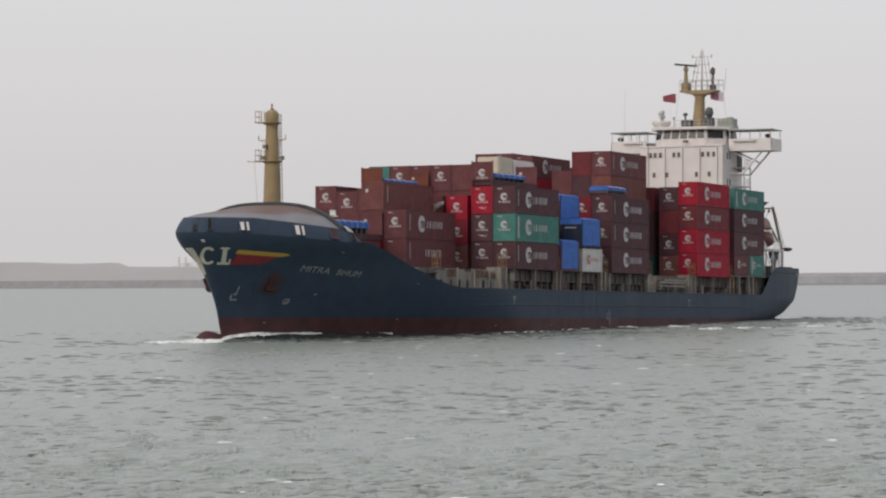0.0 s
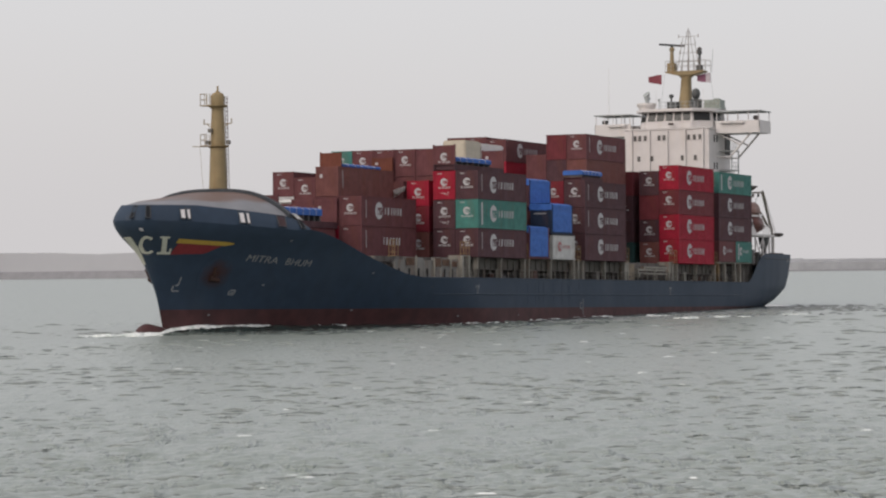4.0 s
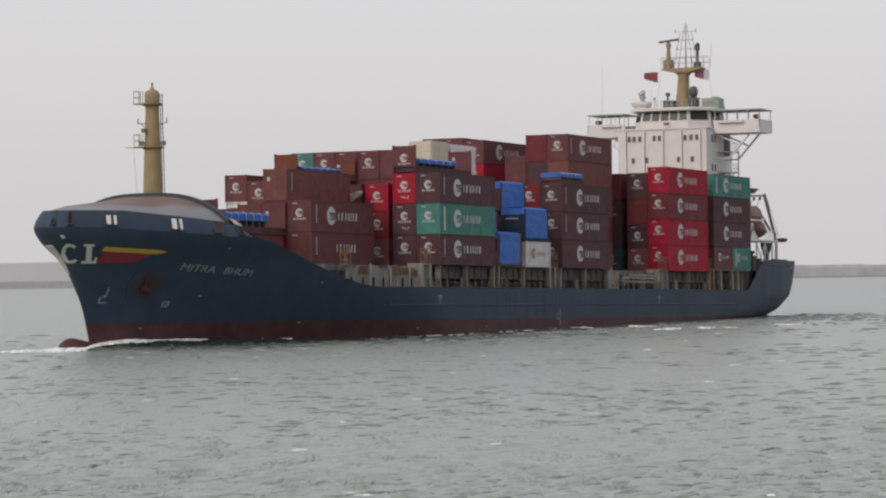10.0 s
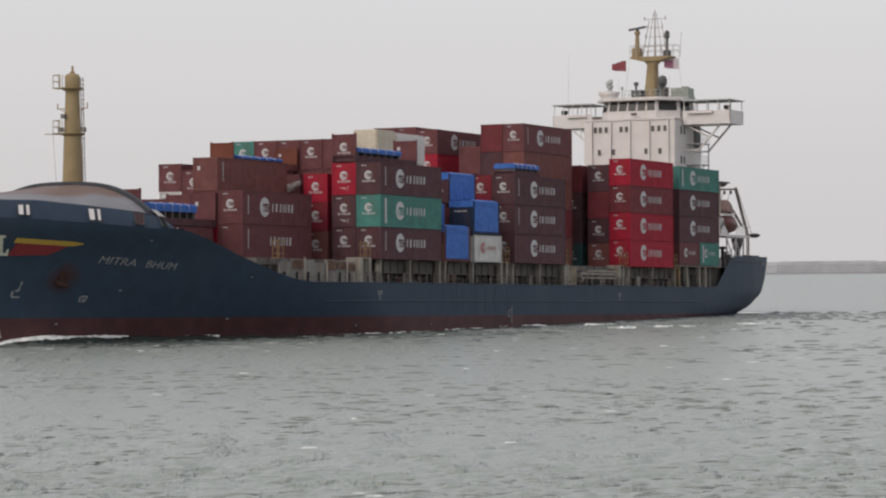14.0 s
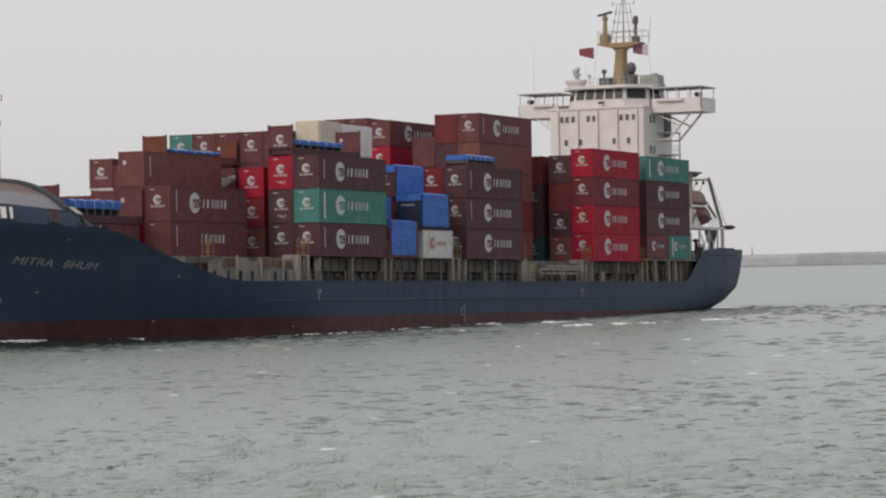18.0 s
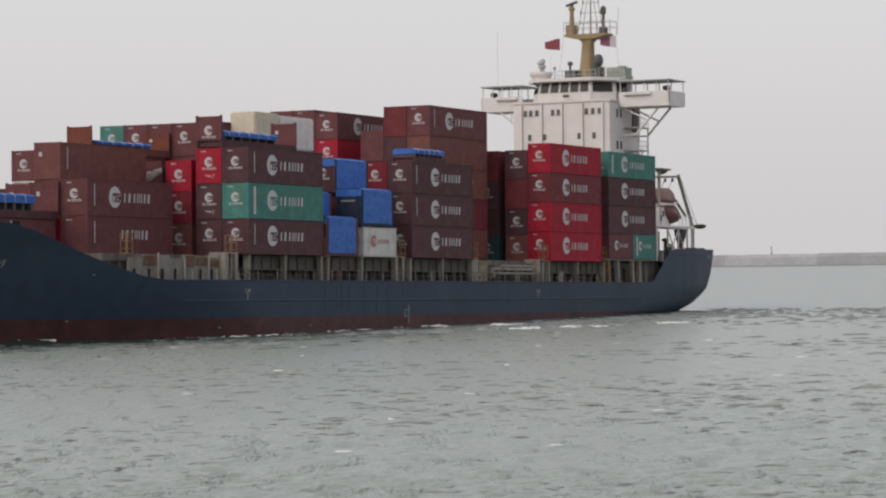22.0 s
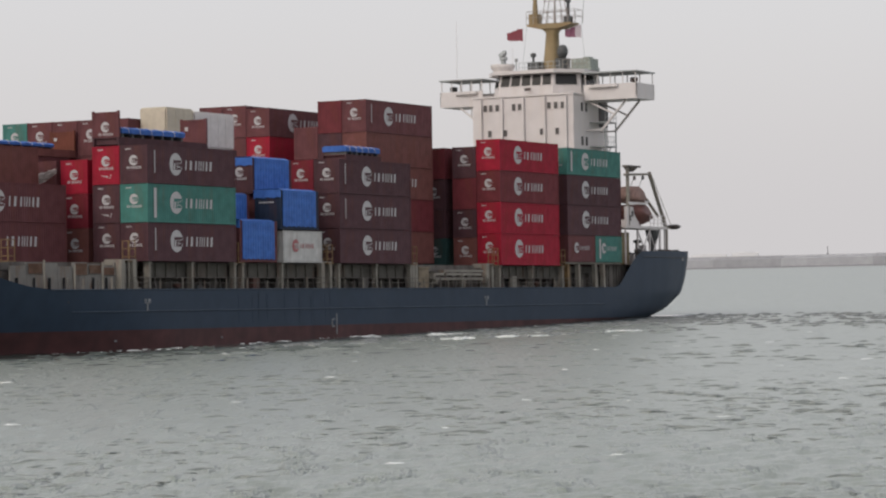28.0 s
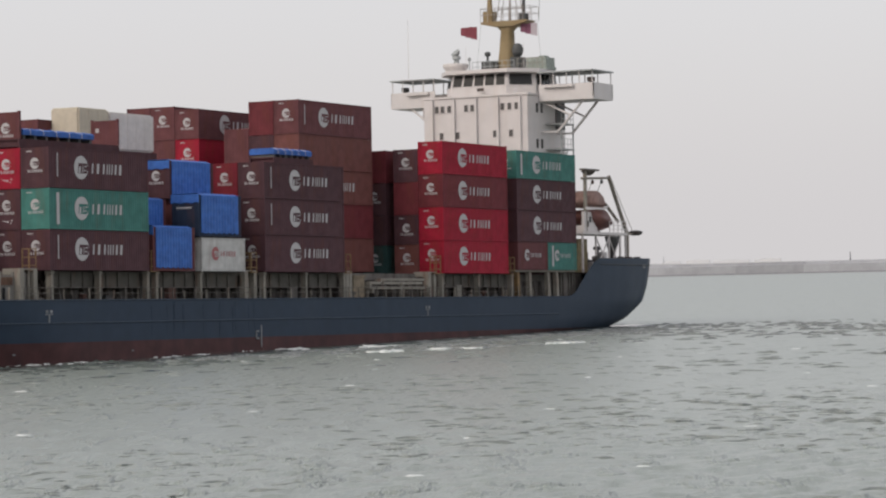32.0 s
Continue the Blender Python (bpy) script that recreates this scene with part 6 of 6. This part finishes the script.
# Each stack from the deck up: colour, L for a low box, then marks (e end emblem, s side emblem, c code bars, p pale panel, d placard).
STACKS = {
    ("A", 3): "ML", ("A", 4): "ML", ("A", 5): "WL", ("A", 6): "ML", ("A", 7): "ML",
    ("B", 2): "Mbc Mesc", ("B", 3): "R Md Wcd", ("B", 4): "ML ML", ("B", 5): "WL ML", ("B", 6): "ML DL", ("B", 7): "ML ML", ("B", 8): "ML",
    ("C", 0): "Kesc Tesp Kesc", ("C", 1): "Ke Kew Rew", ("C", 2): "WLe DLe RLe", ("C", 3): "ML WL ML", ("C", 4): "ML ML ML", ("C", 5): "ML WL ML",
    ("C", 6): "M K M", ("C", 7): "ML XL", ("C", 8): "M X",
    ("E", 0): "Kes Kesc Kesc", ("E", 1): "Ke K De", ("E", 2): "ML WL ML", ("E", 3): "ML ML WL", ("E", 4): "ML ML ML", ("E", 5): "WL ML ML", ("E", 6): "ML ML ML", ("E", 7): "ML ML ML", ("E", 8): "ML ML ML",
    ("F", 2): "W P Ws W Mesc", ("F", 3): "M M M K P", ("F", 4): "M M M", ("F", 5): "M M M", ("F", 6): "M M M Re MLes", ("F", 7): "M M M M Me", ("F", 8): "M M M R M",
    ("R", 0): "Res Res Pes Res", ("R", 1): "WLe KLe P Ke", ("R", 2): "tLe KL Ke P", ("R", 3): "ML ML ML M", ("R", 4): "ML ML ML M", ("R", 5): "ML ML ML M", ("R", 6): "ML ML ML M", ("R", 7): "ML ML M M M", ("R", 8): "ML ML M M",
    ("T", 1): "ML M M M", ("T", 2): "ML M M M", ("T", 3): "ML M M M", ("T", 4): "ML M M M", ("T", 5): "ML M M M", ("T", 6): "ML M M M", ("T", 7): "ML M M M", ("T", 8): "ML M M M",
}
BASE = 5.96
RAISED = dict(F=0.22)          # bays whose deck sockets stand higher
SHIFT = dict(B=-0.25, C=-0.25, E=0.5, R=-0.4)          # how far the painted emblem sits from its usual place on the side
HEIGHT = {}


def stack(x, y, items, z=BASE, length=12.192, shift=0.0):
    for it in items.split():
        h = LO if "L" in it else HC
        container(x, y, z, it[0], h - 0.006, length, it[1:].replace("L", ""), shift=shift)
        z += h
    return z


for (bay, row), items in STACKS.items():
    HEIGHT[bay, row] = stack(BAY[bay], 5.4 if (bay, row) == ("C", 2) else ROWS[row], items, BASE + RAISED.get(bay, 0.0), shift=SHIFT.get(bay, 0.0))
FOREMOST = next(ob for ob, m in FLOATING if abs(m.translation.x - BAY["A"]) < 0.01 and abs(m.translation.y - ROWS[3]) < 0.01)

# after bay, port side: two short boxes below, three long ones above
container(71.72, 0, 6.33, "M", LO, 6.058, "s")
container(77.86, 0, 6.33, "T", LO, 6.058, "sp")
stack(71.72, 0, "Ks Ks TLesp", 6.33 + LO + 0.004)

# fourth bay: short boxes and open tops under blue sheets outboard, long boxes inboard
D1, D2 = 13.35, 19.5
container(13.05, 0, BASE, "M", LO + 0.7, 5.5, "", True)
container(D1, 2.5, BASE, "M", LO, 6.058, "e")
container(D1 - 0.5, 2.5, BASE + 2.6, "M", HC, 5.6, "", True)
container(D2, 0, BASE, "G", LO, 6.058, "r")
container(D2 - 0.35, 0, BASE + 2.66, "N", HC + 0.28, 5.9, "k", True)
container(D2, 2.5, BASE, "M", HC - 0.1, 6.058, "")
container(D2, 2.5, BASE + 2.8, "M", HC - 0.1, 6.058, "")
container(D2 - 0.55, 2.5, BASE + 5.6, "K", HC, 6.058, "e", True)
for row, items in ((2, "ML ML ML"), (3, "M M M"), (4, "M M M M"), (5, "M M M Me"), (6, "M M M Mt"), (7, "M M M Me"), (8, "M M M Te")):
    stack(13.6, ROWS[row], items, BASE + 0.2)

# flat racks and their loads
flatrack(BAY["C"], ROWS[1], HEIGHT["C", 1], "M", cargo=(0.5, 9.0, 1.42, 0.95))
flatrack(BAY["C"] + 0.9, ROWS[6], HEIGHT["C", 6], "O", h=2.2, placard=False, cargo=(1.0, 9.3, 1.12, 0.8))
flatrack(34.0, ROWS[1], HEIGHT["E", 1], "K", walls=False, length=6.058, cargo=(0.1, 5.9, 1.40, 0.9))
# a brown box in the fifth bay that rides on folded racks
flatrack(BAY["F"], ROWS[4], HEIGHT["F", 4], "K", walls=False)
container(BAY["F"], ROWS[4], HEIGHT["F", 4] + 0.664, "M", HC, 12.192, "")
flatrack(BAY["A"] + 0.55, ROWS[3], HEIGHT["A", 3], "M", h=2.9, cargo=(1.7, 9.0, 1.89, 1.18))
flatrack(BAY["A"] + 0.55, ROWS[4], HEIGHT["A", 4], "M", h=2.9, placard=False)
for _row in (7, 8):
    _z = HEIGHT["C", _row]
    flatrack(BAY["C"], ROWS[_row], _z, "X", walls=False)
    container(BAY["C"], ROWS[_row], _z + 0.664, "M", LO - 0.006, 12.192, "e")
# a dark plate for an opening's shade and a white bar on the side of the foremost box
for _x, _w, _z0, _z1, _m, _n, _l in ((6.6, 0.85, 1.5, 2.4, M_SHADOW, "hatch_opening", "dark plate for the shade in a square side opening"), (6.3, 0.16, 1.45, 2.45, M_MARK, "pale_bar", "short white upright bar")):
    bm = bmesh.new()
    box(bm, _x, _x + _w, -0.02, 0.005, _z0, _z1)
    part(_n, bm, _m, FOREMOST, _l)
flatrack(13.6, ROWS[3], BASE + 0.2 + 3 * HC, "K", walls=False)
crate(15.25, ROWS[3] - 0.05, BASE + 3 * HC + 0.862, 3.95, 2.6, 3.1, M_BEIGE, "large square beige cloth-covered crate on a flat rack")
crate(19.35, ROWS[3] - 0.05, BASE + 3 * HC + 0.862, 5.95, 2.6, 2.95, M_PALE, "long pale cloth-covered crate on a flat rack")


def crumpled_sheet():
    ob = aboard(tagged(new("loose_sheet"), "crumpled white plastic sheet hanging over a container end", "sheet"), pose(0, 0, 0))
    rng = random.Random(11)
    bm = bmesh.new()
    n, m = 12, 6
    g = []
    for i in range(n + 1):
        f = i / n
        row = []
        for j in range(m + 1):
            q = j / m
            y = 7.75 + 2.3 * f
            top = 13.15 - 0.55 * f
            low = top - 0.25 - 0.75 * f ** 0.6
            row.append(bm.verts.new((-0.25 - (0.05 + 0.35 * math.sin(math.pi * q)) * rng.uniform(0.2, 1), y + rng.uniform(-0.07, 0.07), top + (low - top) * q + rng.uniform(-0.05, 0.05))))
        g.append(row)
    for a, b in zip(g, g[1:]):
        for k in range(m):
            bm.faces.new((a[k], b[k], b[k + 1], a[k + 1]))
    bmesh.ops.solidify(bm, geom=bm.faces[:], thickness=0.02)
    part("folds", bm, M_PALE, ob)


crumpled_sheet()


# ---- foam: bow wave, wash along the side, wake ----
def blot(bm, cx, cy, lx, ly, rng, z=0.05, lift=0.1, turn=None):
    n = 13
    turn = rng.uniform(-0.25, 0.25) if turn is None else turn + rng.uniform(-0.2, 0.2)
    rim = []
    for k in range(n):
        a = math.tau * k / n
        r = rng.uniform(0.55, 1.0)
        u, v = lx * r * math.cos(a), ly * r * math.sin(a)
        rim.append(bm.verts.new((cx + u * math.cos(turn) - v * math.sin(turn), cy + u * math.sin(turn) + v * math.cos(turn), z - (0.1 if lift > 0.03 else 0.02))))
    mid = [bm.verts.new((cx + 0.55 * (v.co.x - cx), cy + 0.55 * (v.co.y - cy), z + lift * rng.uniform(0.3, 1))) for v in rim]
    for k in range(n):
        bm.faces.new((rim[k], rim[(k + 1) % n], mid[(k + 1) % n], mid[k]))
    bm.faces.new(mid)


def wavelets(where, front, rng, name, mat, ragged=0.3, lift=0.0):
    """Short steep-faced crests: (x, y, width, height) each, the steep side towards front."""
    side = Vector((-front.y, front.x, 0))
    verts, faces = [], []
    for x, y, w, h in where:
        c = Vector((x, y, 0))
        turn = rng.uniform(-0.35, 0.35)
        d = front * math.cos(turn) + side * math.sin(turn)
        e = Vector((-d.y, d.x, 0))
        n, base = 7, len(verts)
        skew = rng.uniform(0.3, 0.7)
        for k in range(n + 1):
            f = k / n
            hump = math.sin(math.pi * f ** (math.log(0.5) / math.log(skew))) ** 0.8 * rng.uniform(1 - ragged, 1.15)
            p = c + e * w * (f - 0.5) + d * (0.12 * math.sin(7 * f + x) * w)
            z = h * hump
            for a, b in ((-1.5 * h - 0.25, -0.10 - lift), (-0.9 * h - 0.05, 0.7 * z - 0.02), (0, z), (0.45 * h, 0.45 * z - 0.02), (0.9 * h, -0.10 - lift)):
                verts.append((p + d * a)[:2] + (b + lift,))
        faces += [(base + 5 * k + q, base + 5 * k + q + 1, base + 5 * k + q + 6, base + 5 * k + q + 5) for k in range(n) for q in range(4)]
    me = sheet(verts, faces, name, mat)
    if me.polygons[1].normal.z < 0:
        me.flip_normals()
    return me


LEVEL = Matrix.Rotation(radians(-TRIM), 4, "Y") @ Matrix.Translation((0, 0, -RISE))


def build_foam():
    rng = random.Random(21)
    wash = aboard(tagged(new("bow_wash"), "white broken water at the bow and along the ship's side", "foam", kind="stuff"), LEVEL)

    def water_side(x):
        return MID - half_breadth(x, -0.7 + 0.0156 * x)

    # the line of the wave that spreads from the bow
    def off(x):
        spread = MID - 1.0 - 0.31 * (x + 40) if x < -8 else MID - 10.92 - 0.50 * (x + 8)
        return min(water_side(x) - 0.7, spread)

    # froth on its crest, torn into shreds further aft
    facing, froth = Vector((-0.80, -0.6, 0)), []
    for k in range(300):
        f = rng.random() ** 1.8
        x = -45.5 + 24 * f
        if math.sin(x * 1.9) + math.sin(x * 0.83 + 1) + rng.uniform(-1.4, 1.4) < -0.9 + 3.4 * f:
            continue
        y = water_side(x) - 0.5 if x > -38 else MID - 0.6
        froth.append((x, y + 0.3 * min(0, off(x) - y) + rng.uniform(-0.9, 0.3), rng.uniform(0.4, 2.0), rng.uniform(0.06, 0.30 - 0.14 * f)))
    for k in range(150):
        u = rng.random() ** 1.3
        froth.append((-41.3 - 6.5 * u, MID - 1.2 + 3.8 * u + rng.uniform(-1.1, 0.7), rng.uniform(0.6, 2.4), rng.uniform(0.05, 0.24 - 0.12 * u)))
    hang("bow_foam", wavelets(froth, facing, rng, "bow_foam", M_FOAM, 0.85, 0.1), wash, "torn white froth at the bow")
    # broken crests along the spreading wave and a few closer in
    froth = []
    for k in range(130):
        x = rng.uniform(-20, 38)
        if math.sin(0.5 * x) + math.sin(0.21 * x + 2) + rng.uniform(-0.7, 0.7) > 0.1:
            froth.append((x, water_side(x) - rng.uniform(0.25, 1.3), rng.uniform(0.4, 1.8), rng.uniform(0.04, 0.12)))
    for x0, span, heavy, dy in ((-14, 1.6, 0.5, 0), (-9, 2.0, 1.2, 0), (-6, 1.2, 0.7, 1.5), (-1.5, 1.8, 1.1, 0), (2.5, 1.2, 0.7, 1.5), (13, 1.2, 0.5, 7), (18, 1.6, 0.7, 11), (24, 1.2, 0.35, 0), (29, 1.5, 0.35, 0), (41, 1.3, 0.35, 3), (37, 1.5, 0.35, 16)):
        for k in range(int(17 * heavy)):
            u = rng.gauss(0, 0.6)
            x = x0 + span * u
            froth.append((x, min(off(x) + dy, water_side(x) - 0.5) + rng.uniform(-1.0, 1.0), rng.uniform(0.5, 2.2), rng.uniform(0.03, 0.15) * math.exp(-u * u)))
    hang("side_foam", wavelets(froth, facing, rng, "side_foam", M_FOAM, 0.85, 0.1), wash, "broken white crests beside the ship")

    # a smooth band of water along the plating, the hull's dark reflection in its colour
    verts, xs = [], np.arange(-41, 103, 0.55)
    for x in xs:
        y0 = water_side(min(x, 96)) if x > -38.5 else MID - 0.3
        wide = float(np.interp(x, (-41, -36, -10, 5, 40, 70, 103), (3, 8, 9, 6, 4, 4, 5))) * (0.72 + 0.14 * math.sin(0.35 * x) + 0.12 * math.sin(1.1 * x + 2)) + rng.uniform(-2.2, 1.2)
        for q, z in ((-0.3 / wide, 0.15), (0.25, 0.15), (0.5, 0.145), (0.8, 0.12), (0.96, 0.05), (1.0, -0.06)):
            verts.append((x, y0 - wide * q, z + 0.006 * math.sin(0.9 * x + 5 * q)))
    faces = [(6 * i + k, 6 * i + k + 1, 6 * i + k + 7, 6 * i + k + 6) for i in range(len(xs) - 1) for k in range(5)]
    me = sheet(verts, faces, "hull_slick", M_HULL_REFLECTION)
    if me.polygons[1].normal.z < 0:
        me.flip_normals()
    hang("hull_slick", me, wash, "smooth water along the hull, the hull's dark reflection painted in")

    # the smooth bow wave: a ridge that leaves the stem and dies away along the forebody, its dark face painted
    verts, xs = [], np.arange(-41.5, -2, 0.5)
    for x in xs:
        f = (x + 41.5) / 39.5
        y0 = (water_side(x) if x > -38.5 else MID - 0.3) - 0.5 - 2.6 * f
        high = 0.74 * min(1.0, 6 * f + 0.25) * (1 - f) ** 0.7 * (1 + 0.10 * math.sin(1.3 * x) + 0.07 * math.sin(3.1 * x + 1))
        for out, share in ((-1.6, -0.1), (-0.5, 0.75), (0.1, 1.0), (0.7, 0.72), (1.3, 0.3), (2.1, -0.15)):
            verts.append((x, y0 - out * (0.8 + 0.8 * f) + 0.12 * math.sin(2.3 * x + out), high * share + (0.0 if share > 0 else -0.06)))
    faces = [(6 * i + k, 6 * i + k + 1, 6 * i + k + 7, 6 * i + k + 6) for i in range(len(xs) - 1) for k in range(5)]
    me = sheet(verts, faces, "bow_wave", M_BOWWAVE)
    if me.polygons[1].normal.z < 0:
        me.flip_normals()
    hang("bow_wave", me, wash, "smooth bow wave along the forebody, dark shade in its colour")
    # froth riding on its crest, thick at the stem and torn off aft
    verts, faces = [], []
    for i, x in enumerate(np.arange(-41.3, -17, 0.22)):
        f = (x + 41.5) / 39.5
        y0 = (water_side(x) if x > -38.5 else MID - 0.3) - 0.5 - 2.6 * f
        high = 0.74 * min(1.0, 6 * f + 0.25) * (1 - f) ** 0.7
        torn = 0.5 + 0.5 * math.sin(0.9 * x + 1.3 * math.sin(0.37 * x)) + rng.uniform(-0.3, 0.3)
        thick = max(0.0, min(1.0, 1.5 - 2.6 * f) - (0.9 * torn if f > 0.12 else 0.25 * torn))
        for out, z in ((-1.5, 0.55), (-0.5, 1.0), (0.1, 1.12), (0.15 + 0.8 * thick, 1.05 - 0.4 * thick)):
            lift = 0.07 * thick * rng.uniform(0.4, 1.6) - (0.25 if thick < 0.05 else 0.0)
            verts.append((x + rng.uniform(-0.06, 0.06), y0 - out * (0.8 + 0.8 * f), high * z * 0.97 + lift))
        if i:
            faces += [(4 * i - 4 + k, 4 * i - 3 + k, 4 * i + 1 + k, 4 * i + k) for k in range(3)]
    me = sheet(verts, faces, "crest_foam", M_FOAM)
    if me.polygons[1].normal.z < 0:
        me.flip_normals()
    hang("crest_foam", me, wash, "white froth along the crest of the bow wave")

    # shreds of the same smooth water off the bow wave, dark reflection in their colour
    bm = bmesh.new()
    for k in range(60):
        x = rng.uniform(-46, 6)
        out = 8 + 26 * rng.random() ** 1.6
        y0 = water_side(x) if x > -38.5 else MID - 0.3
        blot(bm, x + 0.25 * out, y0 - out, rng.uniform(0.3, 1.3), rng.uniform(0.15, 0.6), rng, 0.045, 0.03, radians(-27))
    hang("reflection_shreds", mesh_of("reflection_shreds", bm, M_HULL_REFLECTION), wash, "smooth shreds of water off the bow, dark reflection painted in")

    # short seas that the bow throws aside, the dark of their backs put in the colour
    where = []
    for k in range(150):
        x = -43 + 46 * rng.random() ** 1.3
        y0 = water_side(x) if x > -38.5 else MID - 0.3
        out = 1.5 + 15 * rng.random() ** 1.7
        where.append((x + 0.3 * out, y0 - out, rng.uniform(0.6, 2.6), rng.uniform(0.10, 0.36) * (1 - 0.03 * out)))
    hang("bow_swells", wavelets(where, Vector((-0.80, -0.6, 0)), rng, "bow_swells", M_HULL_REFLECTION, 0.4), wash, "short swells thrown aside by the bow, dark reflection in their colour")

    # steep confused wavelets close along the side, and spreading from the after quarter
    where = []
    for k in range(170):
        x = rng.uniform(4, 50)
        a, b = water_side(x) - 0.5, off(x) - 2.0
        where.append((x, a + (b - a) * rng.random(), rng.uniform(0.4, 1.8), rng.uniform(0.08, 0.18)))
    for k in range(150):
        x = rng.uniform(45, 103)
        where.append((x, water_side(min(x, 96)) - 0.3 - 9 * rng.random() ** 1.4, rng.uniform(0.8, 2.6), rng.uniform(0.06, 0.17)))
    for k in range(420):
        q = rng.random()
        f = rng.betavariate(1.7, 1.7)
        where.append((66 - 22 * q + (44 + 24 * q) * f, 3.0 - 46 * q, rng.uniform(0.5, 2.2), rng.uniform(0.04, 0.15)))
    hang("side_wavelets", wavelets(where, Vector((-0.80, -0.6, 0)), rng, "side_wavelets", M_WAKE), wash, "steep dark wavelets beside the ship")
    caps = tagged(new("whitecaps"), "scattered small whitecaps on the harbour water", "foam", kind="stuff")
    bm = bmesh.new()
    for k in range(72):
        a, r = radians(rng.uniform(48, 80)), 75 + 260 * rng.random() ** 1.4
        blot(bm, r * math.sin(a), r * math.cos(a), rng.uniform(0.08, 0.30) * (1 + r / 200), rng.uniform(0.04, 0.11), rng, 0.12 + float(wave_heights(np.array([r * math.sin(a)]), np.array([r * math.cos(a)]), np.array([0.3]))[0]), 0.02, radians(-62))
    part("foam_flecks", bm, M_FOAM, caps, smooth=True)
    chop = tagged(new("wavelets"), "scattered short steep wavelets on the harbour water", "wavelets", kind="stuff")
    where = []
    while len(where) < 4200:
        a, drop = radians(rng.uniform(51, 77)), rng.uniform(0.018, 0.082)
        r = 5.8 / drop
        x, y = r * math.sin(a), r * math.cos(a)
        if math.sin(x * 0.11 + 1.3 * math.sin(y * 0.05)) + math.sin(y * 0.17 + x * 0.04) + rng.uniform(-1.6, 1.6) < 0:
            continue
        big = rng.random() ** 3
        where.append((x, y, (0.28 + 0.7 * big) * (0.5 + r / 130), (0.014 + 0.038 * big) * (0.4 + r / 110)))
    hang("crests", wavelets(where, Vector((-0.89, -0.45, 0)), rng, "crests", M_CHOP, 0.15), chop)
    return caps, chop


CAPS, CHOP = build_foam()


# ---- what moves ----
def motions():
    for ob, m in FLOATING:
        walk(ob, [(t, afloat(t, x, y) @ m) for t, x, y in SAIL])
    # the scanner goes round clockwise once in 2.64 s
    base = SCANNER.matrix_basis.translation.copy()
    walk(SCANNER, [(0.5 * k, pose(*base, 0, 0, -68.6 - 136.2 * (0.5 * k - 10.24))) for k in range(65)])
    # flags: each strip swings a little later than the one before it
    for ob, y, k in FLAGS:
        rows = []
        for i in range(65):
            t = 0.5 * i
            swing = 14 * math.sin(3.1 * t - 1.1 * k + y) * (0.5 + 0.3 * k)
            rows.append((t, pose(MX - 0.2 + 0.10 * k * math.sin(3.1 * t - 1.1 * k + y), y + 0.6 * k, MZ - 1.45 + 0.08 * k * math.sin(2.3 * t + y), 0, 0, swing)))
        walk(ob, rows)
    # the chop runs downwind
    for ob in (sea, CAPS, CHOP):
        walk(ob, [(t, pose(-0.55 * t, -0.28 * t, 0)) for t in (0, 16, 32)])


motions()
